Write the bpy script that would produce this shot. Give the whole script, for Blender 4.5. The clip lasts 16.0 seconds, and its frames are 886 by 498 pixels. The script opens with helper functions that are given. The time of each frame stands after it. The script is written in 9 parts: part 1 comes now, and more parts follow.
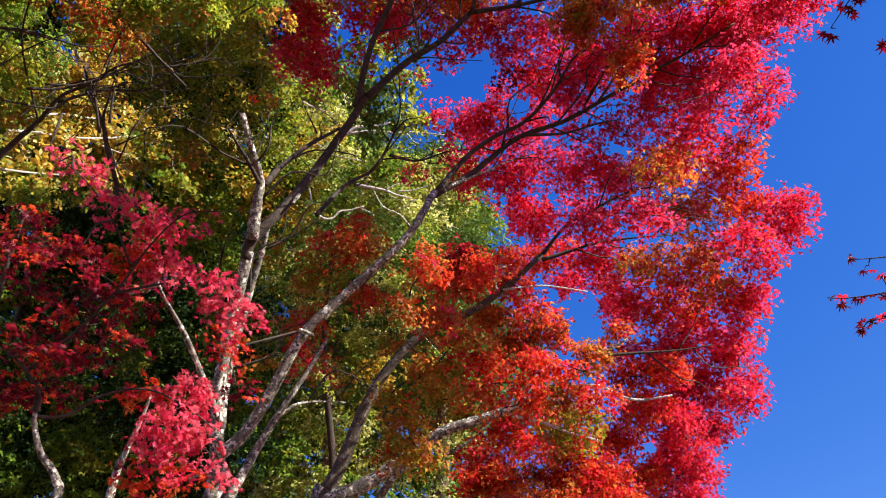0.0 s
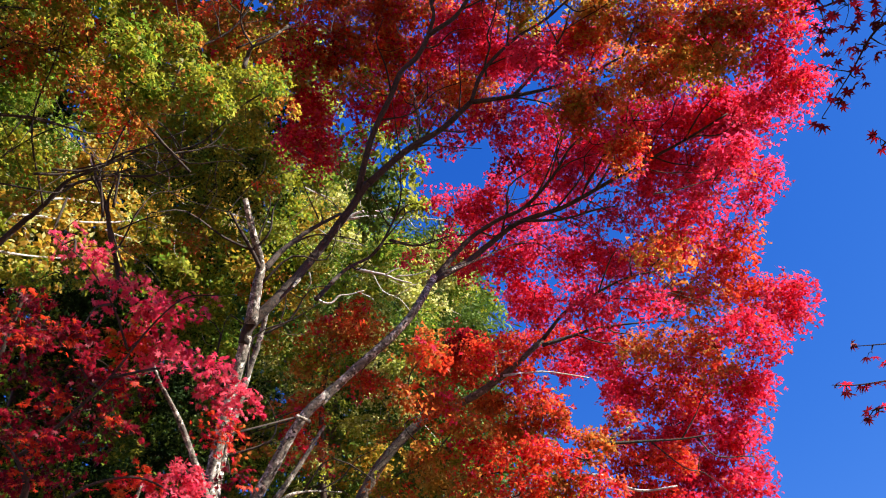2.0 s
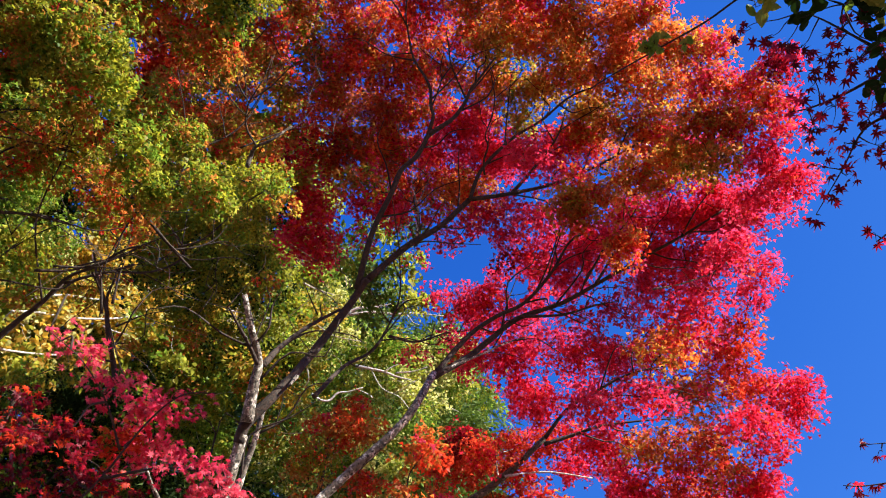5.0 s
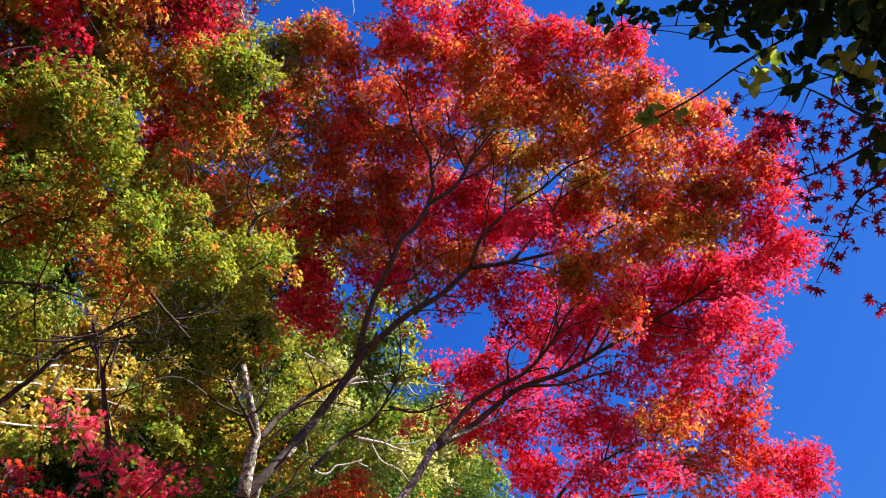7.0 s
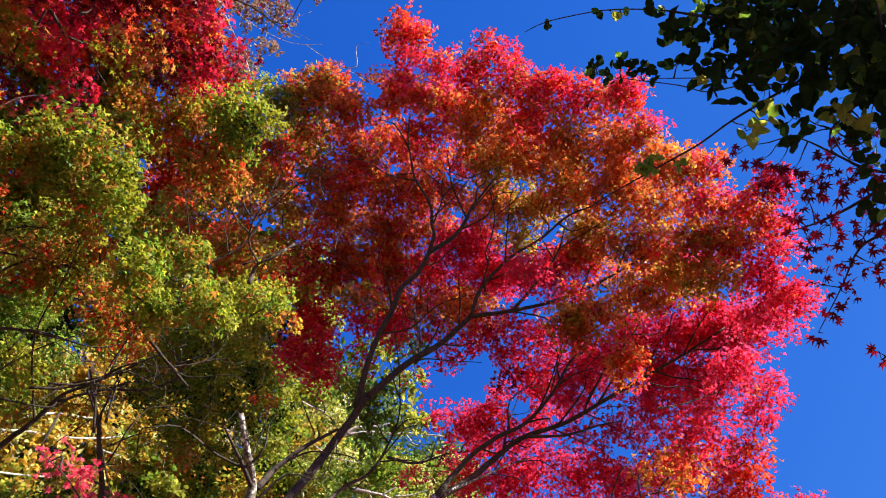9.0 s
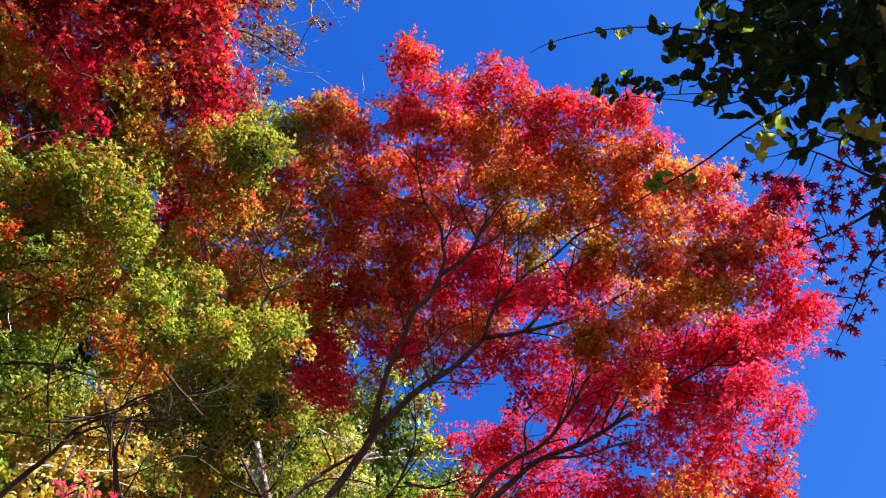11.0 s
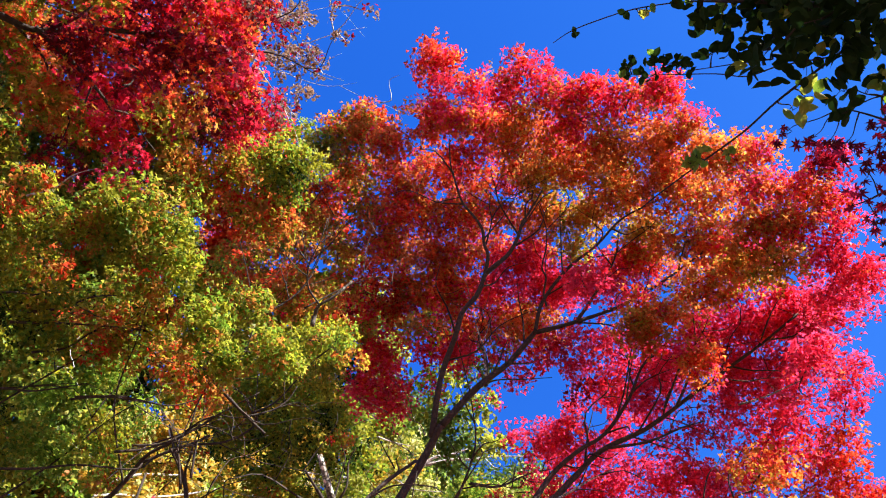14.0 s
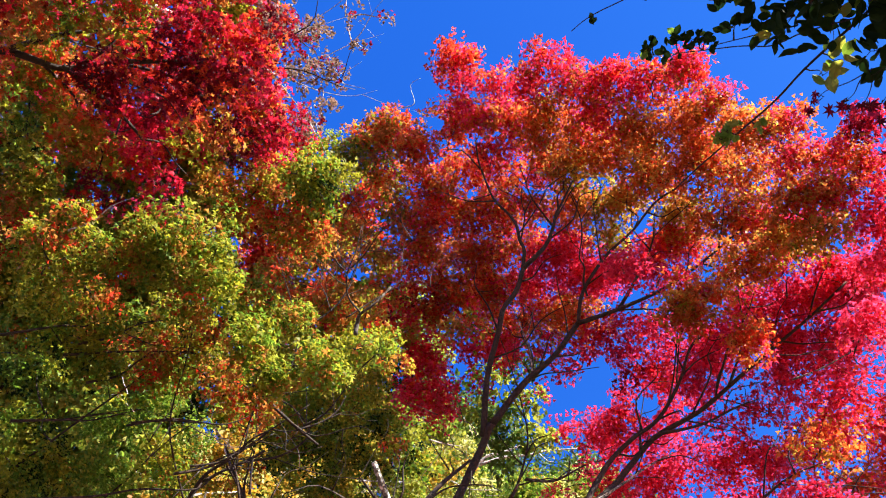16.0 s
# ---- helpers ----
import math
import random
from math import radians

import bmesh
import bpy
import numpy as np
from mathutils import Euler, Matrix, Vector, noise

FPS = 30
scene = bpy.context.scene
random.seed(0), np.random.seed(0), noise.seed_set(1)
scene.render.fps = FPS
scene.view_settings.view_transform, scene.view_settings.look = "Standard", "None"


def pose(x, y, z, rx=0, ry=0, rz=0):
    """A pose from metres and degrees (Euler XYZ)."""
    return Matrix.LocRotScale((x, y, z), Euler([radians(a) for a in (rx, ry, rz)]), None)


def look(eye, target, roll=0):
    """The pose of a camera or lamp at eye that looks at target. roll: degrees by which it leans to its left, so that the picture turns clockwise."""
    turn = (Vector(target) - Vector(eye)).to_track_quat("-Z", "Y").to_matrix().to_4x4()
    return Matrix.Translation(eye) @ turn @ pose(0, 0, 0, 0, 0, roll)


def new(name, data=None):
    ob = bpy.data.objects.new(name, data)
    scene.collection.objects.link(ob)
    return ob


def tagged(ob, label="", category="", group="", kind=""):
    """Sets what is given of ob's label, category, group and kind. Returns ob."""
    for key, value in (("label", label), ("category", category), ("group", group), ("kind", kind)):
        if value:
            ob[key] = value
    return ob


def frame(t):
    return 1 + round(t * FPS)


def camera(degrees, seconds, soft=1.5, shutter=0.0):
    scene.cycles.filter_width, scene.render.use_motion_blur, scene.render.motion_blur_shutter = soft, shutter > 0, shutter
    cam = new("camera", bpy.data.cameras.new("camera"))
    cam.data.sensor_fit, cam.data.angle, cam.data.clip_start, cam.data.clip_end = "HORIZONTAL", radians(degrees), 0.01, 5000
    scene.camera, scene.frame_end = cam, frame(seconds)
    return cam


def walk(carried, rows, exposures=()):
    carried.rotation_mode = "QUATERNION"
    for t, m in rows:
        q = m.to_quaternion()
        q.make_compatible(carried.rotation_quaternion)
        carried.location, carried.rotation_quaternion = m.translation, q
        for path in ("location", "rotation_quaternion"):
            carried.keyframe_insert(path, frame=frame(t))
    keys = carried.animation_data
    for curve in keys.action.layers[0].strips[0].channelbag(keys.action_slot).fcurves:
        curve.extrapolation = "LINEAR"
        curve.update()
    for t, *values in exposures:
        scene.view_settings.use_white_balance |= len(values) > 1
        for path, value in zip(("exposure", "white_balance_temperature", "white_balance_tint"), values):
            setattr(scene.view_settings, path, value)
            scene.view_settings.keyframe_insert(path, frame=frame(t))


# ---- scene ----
cam = camera(59.3, 16.0, soft=1.05)
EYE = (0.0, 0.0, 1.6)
PATH = [
    (0, 129.13, 0.28, 0.19),
    (0.5, 130.56, 0.20, 0.11),
    (1, 132.03, 0.20, 0.10),
    (1.5, 133.61, 0.17, 0.09),
    (2, 135.36, 0.14, 0.04),
    (2.5, 136.94, 0.09, 0.02),
    (3, 138.16, 0.07, -0.02),
    (3.5, 139.23, 0.10, 0.03),
    (3.7, 139.70, 0.03, -0.02),
    (5.8, 144.36, 0.35, 0.23),
    (6, 144.95, 0.35, 0.26),
    (6.5, 146.30, 0.32, 0.26),
    (7, 147.45, 0.32, 0.24),
    (7.5, 148.34, 0.32, 0.27),
    (8, 149.21, 0.30, 0.24),
    (8.5, 150.05, 0.19, 0.09),
    (9, 151.00, 0.13, 0.01),
    (9.2, 151.39, 0.10, -0.00),
    (11.3, 152.66, 0.15, 2.41),
    (11.5, 152.66, 0.10, 2.81),
    (12, 152.67, -0.00, 3.74),
    (12.5, 152.66, -0.10, 4.57),
    (13, 152.68, -0.07, 5.61),
    (13.5, 152.70, -0.02, 6.87),
    (14, 152.69, -0.06, 8.15),
    (14.5, 152.70, -0.10, 9.35),
    (15, 152.70, -0.07, 10.75),
    (15.5, 152.69, -0.10, 12.17),
    (16, 152.68, -0.12, 13.73),
]
walk(cam, [(t, pose(*EYE, rx, ry, rz)) for t, rx, ry, rz in PATH], [(0.0, 1.45), (3.5, 1.55), (9.0, 1.6), (11.5, 1.8), (16.0, 2.0)])

# ---- world and sun ----
SUN_EL, SUN_AZ = 38.0, 114.0          # height, and heading clockwise from the way ahead
world = bpy.data.worlds.new("world")
scene.world = world
world.use_nodes = True
wn, wl = world.node_tree.nodes, world.node_tree.links
sky = wn.new("ShaderNodeTexSky")
sky.sky_type, sky.sun_disc = "NISHITA", False
sky.sun_elevation, sky.sun_rotation = radians(SUN_EL), radians(SUN_AZ)
sky.altitude, sky.air_density, sky.dust_density, sky.ozone_density = 3000, 1.0, 0.0, 3.0
# clear, dry mountain air: deeper blue overhead, little haze towards the horizon
split, join = wn.new("ShaderNodeSeparateColor"), wn.new("ShaderNodeCombineColor")
wl.new(sky.outputs[0], split.inputs[0])
for channel, power, gain in ((0, 2.0, 0.315), (1, 1.0, 0.550), (2, 0.52, 1.660)):
    curve, scale = wn.new("ShaderNodeMath"), wn.new("ShaderNodeMath")
    curve.operation, scale.operation = "POWER", "MULTIPLY"
    curve.inputs[1].default_value, scale.inputs[1].default_value = power, gain
    wl.new(split.outputs[channel], curve.inputs[0])
    wl.new(curve.outputs[0], scale.inputs[0])
    wl.new(scale.outputs[0], join.inputs[channel])
wl.new(join.outputs[0], wn["Background"].inputs[0])
wn["Background"].inputs[1].default_value = 0.1
sun = new("sun", bpy.data.lights.new("sun", "SUN"))
sun.data.energy, sun.data.angle, sun.data.color = 5.0, radians(0.5), (1.0, 0.94, 0.84)
a, e = radians(SUN_AZ), radians(SUN_EL)
sun_from = Vector((math.sin(a) * math.cos(e), math.cos(a) * math.cos(e), math.sin(e)))
sun.matrix_world = look(sun_from * 60, (0, 0, 0))

# ---- materials ----


def shader(name):
    m = bpy.data.materials.new(name)
    m.use_nodes = True
    return m, m.node_tree.nodes, m.node_tree.links


def leaf_material(name, dark, light, glow=0.66, rough=0.5, gloss=0.25):
    """A thin leaf: each one has its own tone between dark and light, a blotchy blade, some gloss, and light shines through it."""
    m, n, l = shader(name)
    bsdf = n["Principled BSDF"]
    geo = n.new("ShaderNodeNewGeometry")
    ramp = n.new("ShaderNodeValToRGB")
    ramp.color_ramp.elements[0].color = (*dark, 1)
    ramp.color_ramp.elements[1].color = (*light, 1)
    l.new(geo.outputs["Random Per Island"], ramp.inputs[0])
    tex = n.new("ShaderNodeTexNoise")
    tex.inputs["Scale"].default_value, tex.inputs["Detail"].default_value = 55, 2
    coord = n.new("ShaderNodeTexCoord")
    l.new(coord.outputs["Object"], tex.inputs["Vector"])
    hsv = n.new("ShaderNodeHueSaturation")
    val = n.new("ShaderNodeMapRange")
    val.inputs[3].default_value, val.inputs[4].default_value = 0.75, 1.25
    l.new(tex.outputs[0], val.inputs[0])
    l.new(val.outputs[0], hsv.inputs["Value"])
    l.new(ramp.outputs[0], hsv.inputs["Color"])
    l.new(hsv.outputs[0], bsdf.inputs["Base Color"])
    bsdf.inputs["Roughness"].default_value = rough
    bsdf.inputs["Specular IOR Level"].default_value = gloss
    thin = n.new("ShaderNodeBsdfTranslucent")
    l.new(hsv.outputs[0], thin.inputs[0])
    mix = n.new("ShaderNodeMixShader")
    mix.inputs[0].default_value = glow
    l.new(bsdf.outputs[0], mix.inputs[1])
    l.new(thin.outputs[0], mix.inputs[2])
    l.new(mix.outputs[0], n["Material Output"].inputs[0])
    return m


LEAF = {
    "crimson": leaf_material("leaf_crimson", (0.46, 0.008, 0.015), (0.90, 0.036, 0.084)),
    # paler pink: sun and sheen on the near maple put into the colour
    "sunlit_pink": leaf_material("leaf_sunlit_pink", (0.58, 0.040, 0.070), (0.88, 0.150, 0.210)),
    "rose": leaf_material("leaf_rose", (0.50, 0.017, 0.038), (0.88, 0.066, 0.168)),
    "scarlet": leaf_material("leaf_scarlet", (0.42, 0.022, 0.008), (0.84, 0.098, 0.034)),
    "orange": leaf_material("leaf_orange", (0.46, 0.080, 0.016), (0.78, 0.235, 0.050)),
    "gold": leaf_material("leaf_gold", (0.36, 0.200, 0.018), (0.64, 0.420, 0.065)),
    "olive": leaf_material("leaf_olive", (0.13, 0.140, 0.009), (0.42, 0.410, 0.032)),
    "green": leaf_material("leaf_green", (0.070, 0.150, 0.012), (0.260, 0.380, 0.042)),
    # near-black green: shade overhead is put into this leaf colour
    "dark": leaf_material("leaf_shaded_green", (0.008, 0.022, 0.005), (0.020, 0.046, 0.008), 0.25, 0.8, 0.12),
    "needle": leaf_material("needle_green", (0.050, 0.100, 0.012), (0.140, 0.220, 0.030), 0.3, 0.6),
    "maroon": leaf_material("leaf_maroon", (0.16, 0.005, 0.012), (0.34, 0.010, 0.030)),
    # darkened: backlit shade put into the wine-red of these leaves
    "shaded_plum": leaf_material("leaf_shaded_plum", (0.050, 0.004, 0.009), (0.190, 0.008, 0.022), 0.4),
    "dry": leaf_material("leaf_dry", (0.22, 0.130, 0.090), (0.42, 0.290, 0.210), 0.3, 0.7),
    "copper": leaf_material("leaf_copper", (0.32, 0.115, 0.022), (0.58, 0.245, 0.052)),
    "straw": leaf_material("leaf_straw", (0.42, 0.42, 0.100), (0.72, 0.70, 0.280)),
    "yellowgreen": leaf_material("leaf_yellow_green", (0.20, 0.230, 0.018), (0.44, 0.430, 0.065)),
}
SLOT = {k: i for i, k in enumerate(LEAF)}
# what a bough of each tone is mixed from
MIXES = {
    "crimson": (("crimson", 0.58), ("rose", 0.34), ("scarlet", 0.08)),
    "sunlit_pink": (("sunlit_pink", 0.62), ("rose", 0.38)),
    "pink": (("rose", 0.80), ("crimson", 0.15), ("scarlet", 0.05)),
    "wine": (("maroon", 0.6), ("crimson", 0.4)),
    "shaded_plum": (("shaded_plum", 0.36), ("maroon", 0.42), ("crimson", 0.22)),
    "scarlet": (("scarlet", 0.60), ("crimson", 0.25), ("orange", 0.15)),
    "ember": (("scarlet", 0.40), ("copper", 0.30), ("orange", 0.22), ("rose", 0.08)),
    "coral": (("rose", 0.36), ("orange", 0.30), ("scarlet", 0.20), ("copper", 0.14)),
    "orange": (("orange", 0.48), ("copper", 0.26), ("scarlet", 0.14), ("gold", 0.12)),
    "amber": (("gold", 0.40), ("copper", 0.30), ("orange", 0.16), ("olive", 0.14)),
    "gold": (("gold", 0.70), ("yellowgreen", 0.30)),
    "olive": (("olive", 0.60), ("yellowgreen", 0.16), ("green", 0.20), ("copper", 0.04)),
    "moss": (("olive", 0.58), ("green", 0.38), ("copper", 0.04)),
    "rust": (("copper", 0.34), ("olive", 0.54), ("scarlet", 0.12)),
    "lime": (("yellowgreen", 0.75), ("green", 0.25)),
    "green": (("green", 0.80), ("yellowgreen", 0.20)),
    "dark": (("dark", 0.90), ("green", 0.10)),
    # dulled reds: shade put into the colour of unlit sprays
    "shaded_brick": (("scarlet", 0.24), ("maroon", 0.42), ("shaded_plum", 0.34)),
    "citron": (("olive", 0.36), ("green", 0.32), ("yellowgreen", 0.20), ("copper", 0.12)),
    "bronze": (("olive", 0.48), ("copper", 0.40), ("scarlet", 0.12)),
    "cherry": (("crimson", 0.40), ("scarlet", 0.28), ("rose", 0.20), ("copper", 0.12)),
    "honey": (("gold", 0.62), ("straw", 0.22), ("yellowgreen", 0.16)),
    "pale": (("straw", 0.42), ("yellowgreen", 0.42), ("green", 0.16)),
    "russet": (("copper", 0.44), ("olive", 0.32), ("scarlet", 0.14), ("orange", 0.10)),
    # dark leaves mixed in put neighbouring trees' shade into the olive
    "shaded_olive": (("olive", 0.48), ("green", 0.32), ("dark", 0.20)),
    # half near-black leaves: shade of the low woods put into the mix
    "shaded_green": (("green", 0.40), ("dark", 0.52), ("olive", 0.08)),
    "needle": (("needle", 1.0),),
    "dry": (("dry", 0.85), ("maroon", 0.15)),
}


def bark_material(name, dark, light, patch, spots):
    """Bark: streaks along the stem, pale lichen patches, small dark flecks and relief."""
    m, n, l = shader(name)
    bsdf = n["Principled BSDF"]
    coord = n.new("ShaderNodeTexCoord")
    grain = n.new("ShaderNodeTexNoise")
    grain.inputs["Scale"].default_value, grain.inputs["Detail"].default_value = 24, 8
    grain.inputs["Roughness"].default_value = 0.7
    l.new(coord.outputs["Object"], grain.inputs["Vector"])
    ramp = n.new("ShaderNodeValToRGB")
    ramp.color_ramp.elements[0].position, ramp.color_ramp.elements[0].color = 0.32, (*dark, 1)
    ramp.color_ramp.elements[1].position, ramp.color_ramp.elements[1].color = 0.68, (*light, 1)
    l.new(grain.outputs[0], ramp.inputs[0])
    lichen = n.new("ShaderNodeTexNoise")
    lichen.inputs["Scale"].default_value, lichen.inputs["Detail"].default_value = 15.0, 9
    lichen.inputs["Roughness"].default_value = 0.68
    l.new(coord.outputs["Object"], lichen.inputs["Vector"])
    cut = n.new("ShaderNodeMapRange")
    cut.inputs[1].default_value, cut.inputs[2].default_value = spots, spots + 0.11
    l.new(lichen.outputs[0], cut.inputs[0])
    mix = n.new("ShaderNodeMix")
    mix.data_type = "RGBA"
    l.new(cut.outputs[0], mix.inputs[0])
    l.new(ramp.outputs[0], mix.inputs[6])
    mix.inputs[7].default_value = (*patch, 1)
    flecks = n.new("ShaderNodeTexNoise")
    flecks.inputs["Scale"].default_value, flecks.inputs["Detail"].default_value = 34, 4
    l.new(coord.outputs["Object"], flecks.inputs["Vector"])
    hit = n.new("ShaderNodeMapRange")
    hit.inputs[1].default_value, hit.inputs[2].default_value = 0.54, 0.60
    l.new(flecks.outputs[0], hit.inputs[0])
    worn = n.new("ShaderNodeMix")
    worn.data_type = "RGBA"
    l.new(hit.outputs[0], worn.inputs[0])
    l.new(mix.outputs[2], worn.inputs[6])
    worn.inputs[7].default_value = (*dark, 1)
    l.new(worn.outputs[2], bsdf.inputs["Base Color"])
    bsdf.inputs["Roughness"].default_value = 0.85
    bump = n.new("ShaderNodeBump")
    bump.inputs["Strength"].default_value, bump.inputs["Distance"].default_value = 0.9, 0.02
    l.new(grain.outputs[0], bump.inputs["Height"])
    l.new(bump.outputs[0], bsdf.inputs["Normal"])
    return m


BARK = bark_material("maple_bark", (0.030, 0.022, 0.014), (0.120, 0.094, 0.064), (0.40, 0.36, 0.28), 0.56)
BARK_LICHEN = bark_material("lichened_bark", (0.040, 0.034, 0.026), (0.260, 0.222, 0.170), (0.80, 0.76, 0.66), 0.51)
# dark for twigs; on limbs inside crowns it puts shade into the bark
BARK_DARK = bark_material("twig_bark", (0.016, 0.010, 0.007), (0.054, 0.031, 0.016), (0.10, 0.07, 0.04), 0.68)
BARK_PALE = bark_material("pale_bark", (0.30, 0.275, 0.235), (0.62, 0.58, 0.52), (0.74, 0.71, 0.65), 0.52)
BARK_CONIFER = bark_material("conifer_bark", (0.07, 0.045, 0.032), (0.20, 0.130, 0.095), (0.26, 0.22, 0.18), 0.64)


def ground_material():
    """Leaf litter: overlapping fallen leaves, each its own brown, over dark soil with damp and mossy patches."""
    m, n, l = shader("forest_floor")
    bsdf = n["Principled BSDF"]
    coord = n.new("ShaderNodeTexCoord")
    bend = n.new("ShaderNodeTexNoise")
    bend.inputs["Scale"].default_value, bend.inputs["Detail"].default_value = 9, 4
    l.new(coord.outputs["Object"], bend.inputs["Vector"])
    shift = n.new("ShaderNodeVectorMath")
    shift.operation = "MULTIPLY_ADD"
    shift.inputs[1].default_value = (0.12, 0.12, 0.12)
    l.new(bend.outputs["Color"], shift.inputs[0])
    l.new(coord.outputs["Object"], shift.inputs[2])
    cells = n.new("ShaderNodeTexVoronoi")
    cells.inputs["Scale"].default_value = 16
    l.new(shift.outputs[0], cells.inputs["Vector"])
    leaf = n.new("ShaderNodeValToRGB")
    tones = ((0.0, (0.030, 0.018, 0.010)), (0.3, (0.075, 0.042, 0.022)), (0.55, (0.130, 0.070, 0.032)), (0.75, (0.170, 0.045, 0.022)), (0.9, (0.220, 0.120, 0.040)))
    while len(leaf.color_ramp.elements) < len(tones):
        leaf.color_ramp.elements.new(0.5)
    for stop, (at, tone) in zip(leaf.color_ramp.elements, tones):
        stop.position, stop.color = at, (*tone, 1)
    pick = n.new("ShaderNodeSeparateColor")
    l.new(cells.outputs["Color"], pick.inputs[0])
    l.new(pick.outputs[0], leaf.inputs[0])
    broad = n.new("ShaderNodeTexNoise")
    broad.inputs["Scale"].default_value, broad.inputs["Detail"].default_value = 0.45, 9
    l.new(coord.outputs["Object"], broad.inputs["Vector"])
    cover = n.new("ShaderNodeMapRange")
    cover.inputs[1].default_value, cover.inputs[2].default_value = 0.42, 0.62
    l.new(broad.outputs[0], cover.inputs[0])
    soil = n.new("ShaderNodeMix")
    soil.data_type = "RGBA"
    soil.inputs[7].default_value = (0.032, 0.034, 0.014, 1)
    l.new(cover.outputs[0], soil.inputs[0])
    l.new(leaf.outputs[0], soil.inputs[6])
    l.new(soil.outputs[2], bsdf.inputs["Base Color"])
    bsdf.inputs["Roughness"].default_value = 0.9
    bump = n.new("ShaderNodeBump")
    bump.inputs["Distance"].default_value = 0.04
    l.new(cells.outputs["Distance"], bump.inputs["Height"])
    l.new(bump.outputs[0], bsdf.inputs["Normal"])
    return m


# ---- ground ----


def height(x, y):
    """The lie of the land: level in the clearing, a wooded hillside rising ahead and to one side, open on the other."""
    rise = 0.46 * max(0.0, y - 4.5) * (1 - math.exp(-max(0.0, y - 4.5) / 5))
    rise = 17 * (1 - math.exp(-rise / 17))
    side = 1 / (1 + math.exp(max(-30.0, min(30.0, (x - 4.0 - 0.10 * y) / 2.2))))
    return rise * side + 0.25 * noise.noise((x * 0.25, y * 0.25, 0.3)) * min(1, math.hypot(x, y) / 4)


def build_ground():
    steps = [0, 1, 2, 3, 4, 5, 6, 7, 8, 9, 10, 12, 14, 16, 18, 20, 23, 26, 30, 35, 42, 50, 65, 90, 150, 300, 800, 2500]
    axis = sorted({-s for s in steps} | set(steps))
    k = len(axis)
    verts = [(x, y, height(x, y)) for y in axis for x in axis]
    faces = [(j * k + i, j * k + i + 1, (j + 1) * k + i + 1, (j + 1) * k + i) for j in range(k - 1) for i in range(k - 1)]
    me = bpy.data.meshes.new("ground")
    me.from_pydata(verts, [], faces)
    me.polygons.foreach_set("use_smooth", np.ones(len(faces), dtype=bool))
    me.materials.append(ground_material())
    tagged(new("ground", me), "brown forest floor with fallen leaves on a hillside", "ground", kind="structure")


build_ground()

# ---- leaves, boughs and trees ----
rng = np.random.default_rng(7)


def palmate(lobes, spread, notch):
    """The outline of a maple leaf, one unit long: pointed lobes round a palm. Rows of x, y, droop, and its faces."""
    pts = [(0.0, 0.0, 0.0)]
    angles = np.linspace(-spread, spread, lobes)
    n_angles = [angles[0] - 24, *(0.5 * (angles[1:] + angles[:-1])), angles[-1] + 24]
    for i, g in enumerate(n_angles):
        r = 0.17 if i in (0, lobes) else notch
        pts.append((r * math.sin(radians(g)), r * math.cos(radians(g)), -0.02))
    for g in angles:
        r = 0.62 * (1 - 0.42 * (abs(g) / max(spread, 1)) ** 1.6)
        pts.append((r * math.sin(radians(g)), r * math.cos(radians(g)), -0.16 * r / 0.62))
    faces = [(0, 1 + i, 2 + lobes + i, 2 + i) for i in range(lobes)]
    return np.array(pts), np.array(faces)


def blade(width, sag):
    """A plain pointed leaf, folded along its middle."""
    rim = [(0.20, -0.42), (0.42, -0.24), (0.50, -0.02), (0.42, 0.22), (0.24, 0.42)]
    pts = [(0, -0.5, 0), *((width * u, v, 0.05) for u, v in rim), (0, 0.6, -sag), *((-width * u, v, 0.05) for u, v in reversed(rim))]
    return np.array(pts), np.array([(0, 1, 2, 3), (0, 3, 4, 6), (0, 6, 8, 9), (0, 9, 10, 11)])


def chip(width):
    pts = [(0, -0.5, 0), (width / 2, 0.0, 0.07), (0, 0.5, -0.06), (-width / 2, 0.0, 0.07)]
    return np.array(pts), np.array([(0, 1, 2, 3)])


SHAPES = {"maple": palmate(5, 112, 0.22), "small_maple": palmate(3, 90, 0.26), "near_maple": palmate(7, 128, 0.23), "oval": blade(0.72, 0.10), "chip": chip(0.60), "needle": chip(0.14)}


def unit(v):
    return v / (np.linalg.norm(v, axis=-1, keepdims=True) + 1e-9)


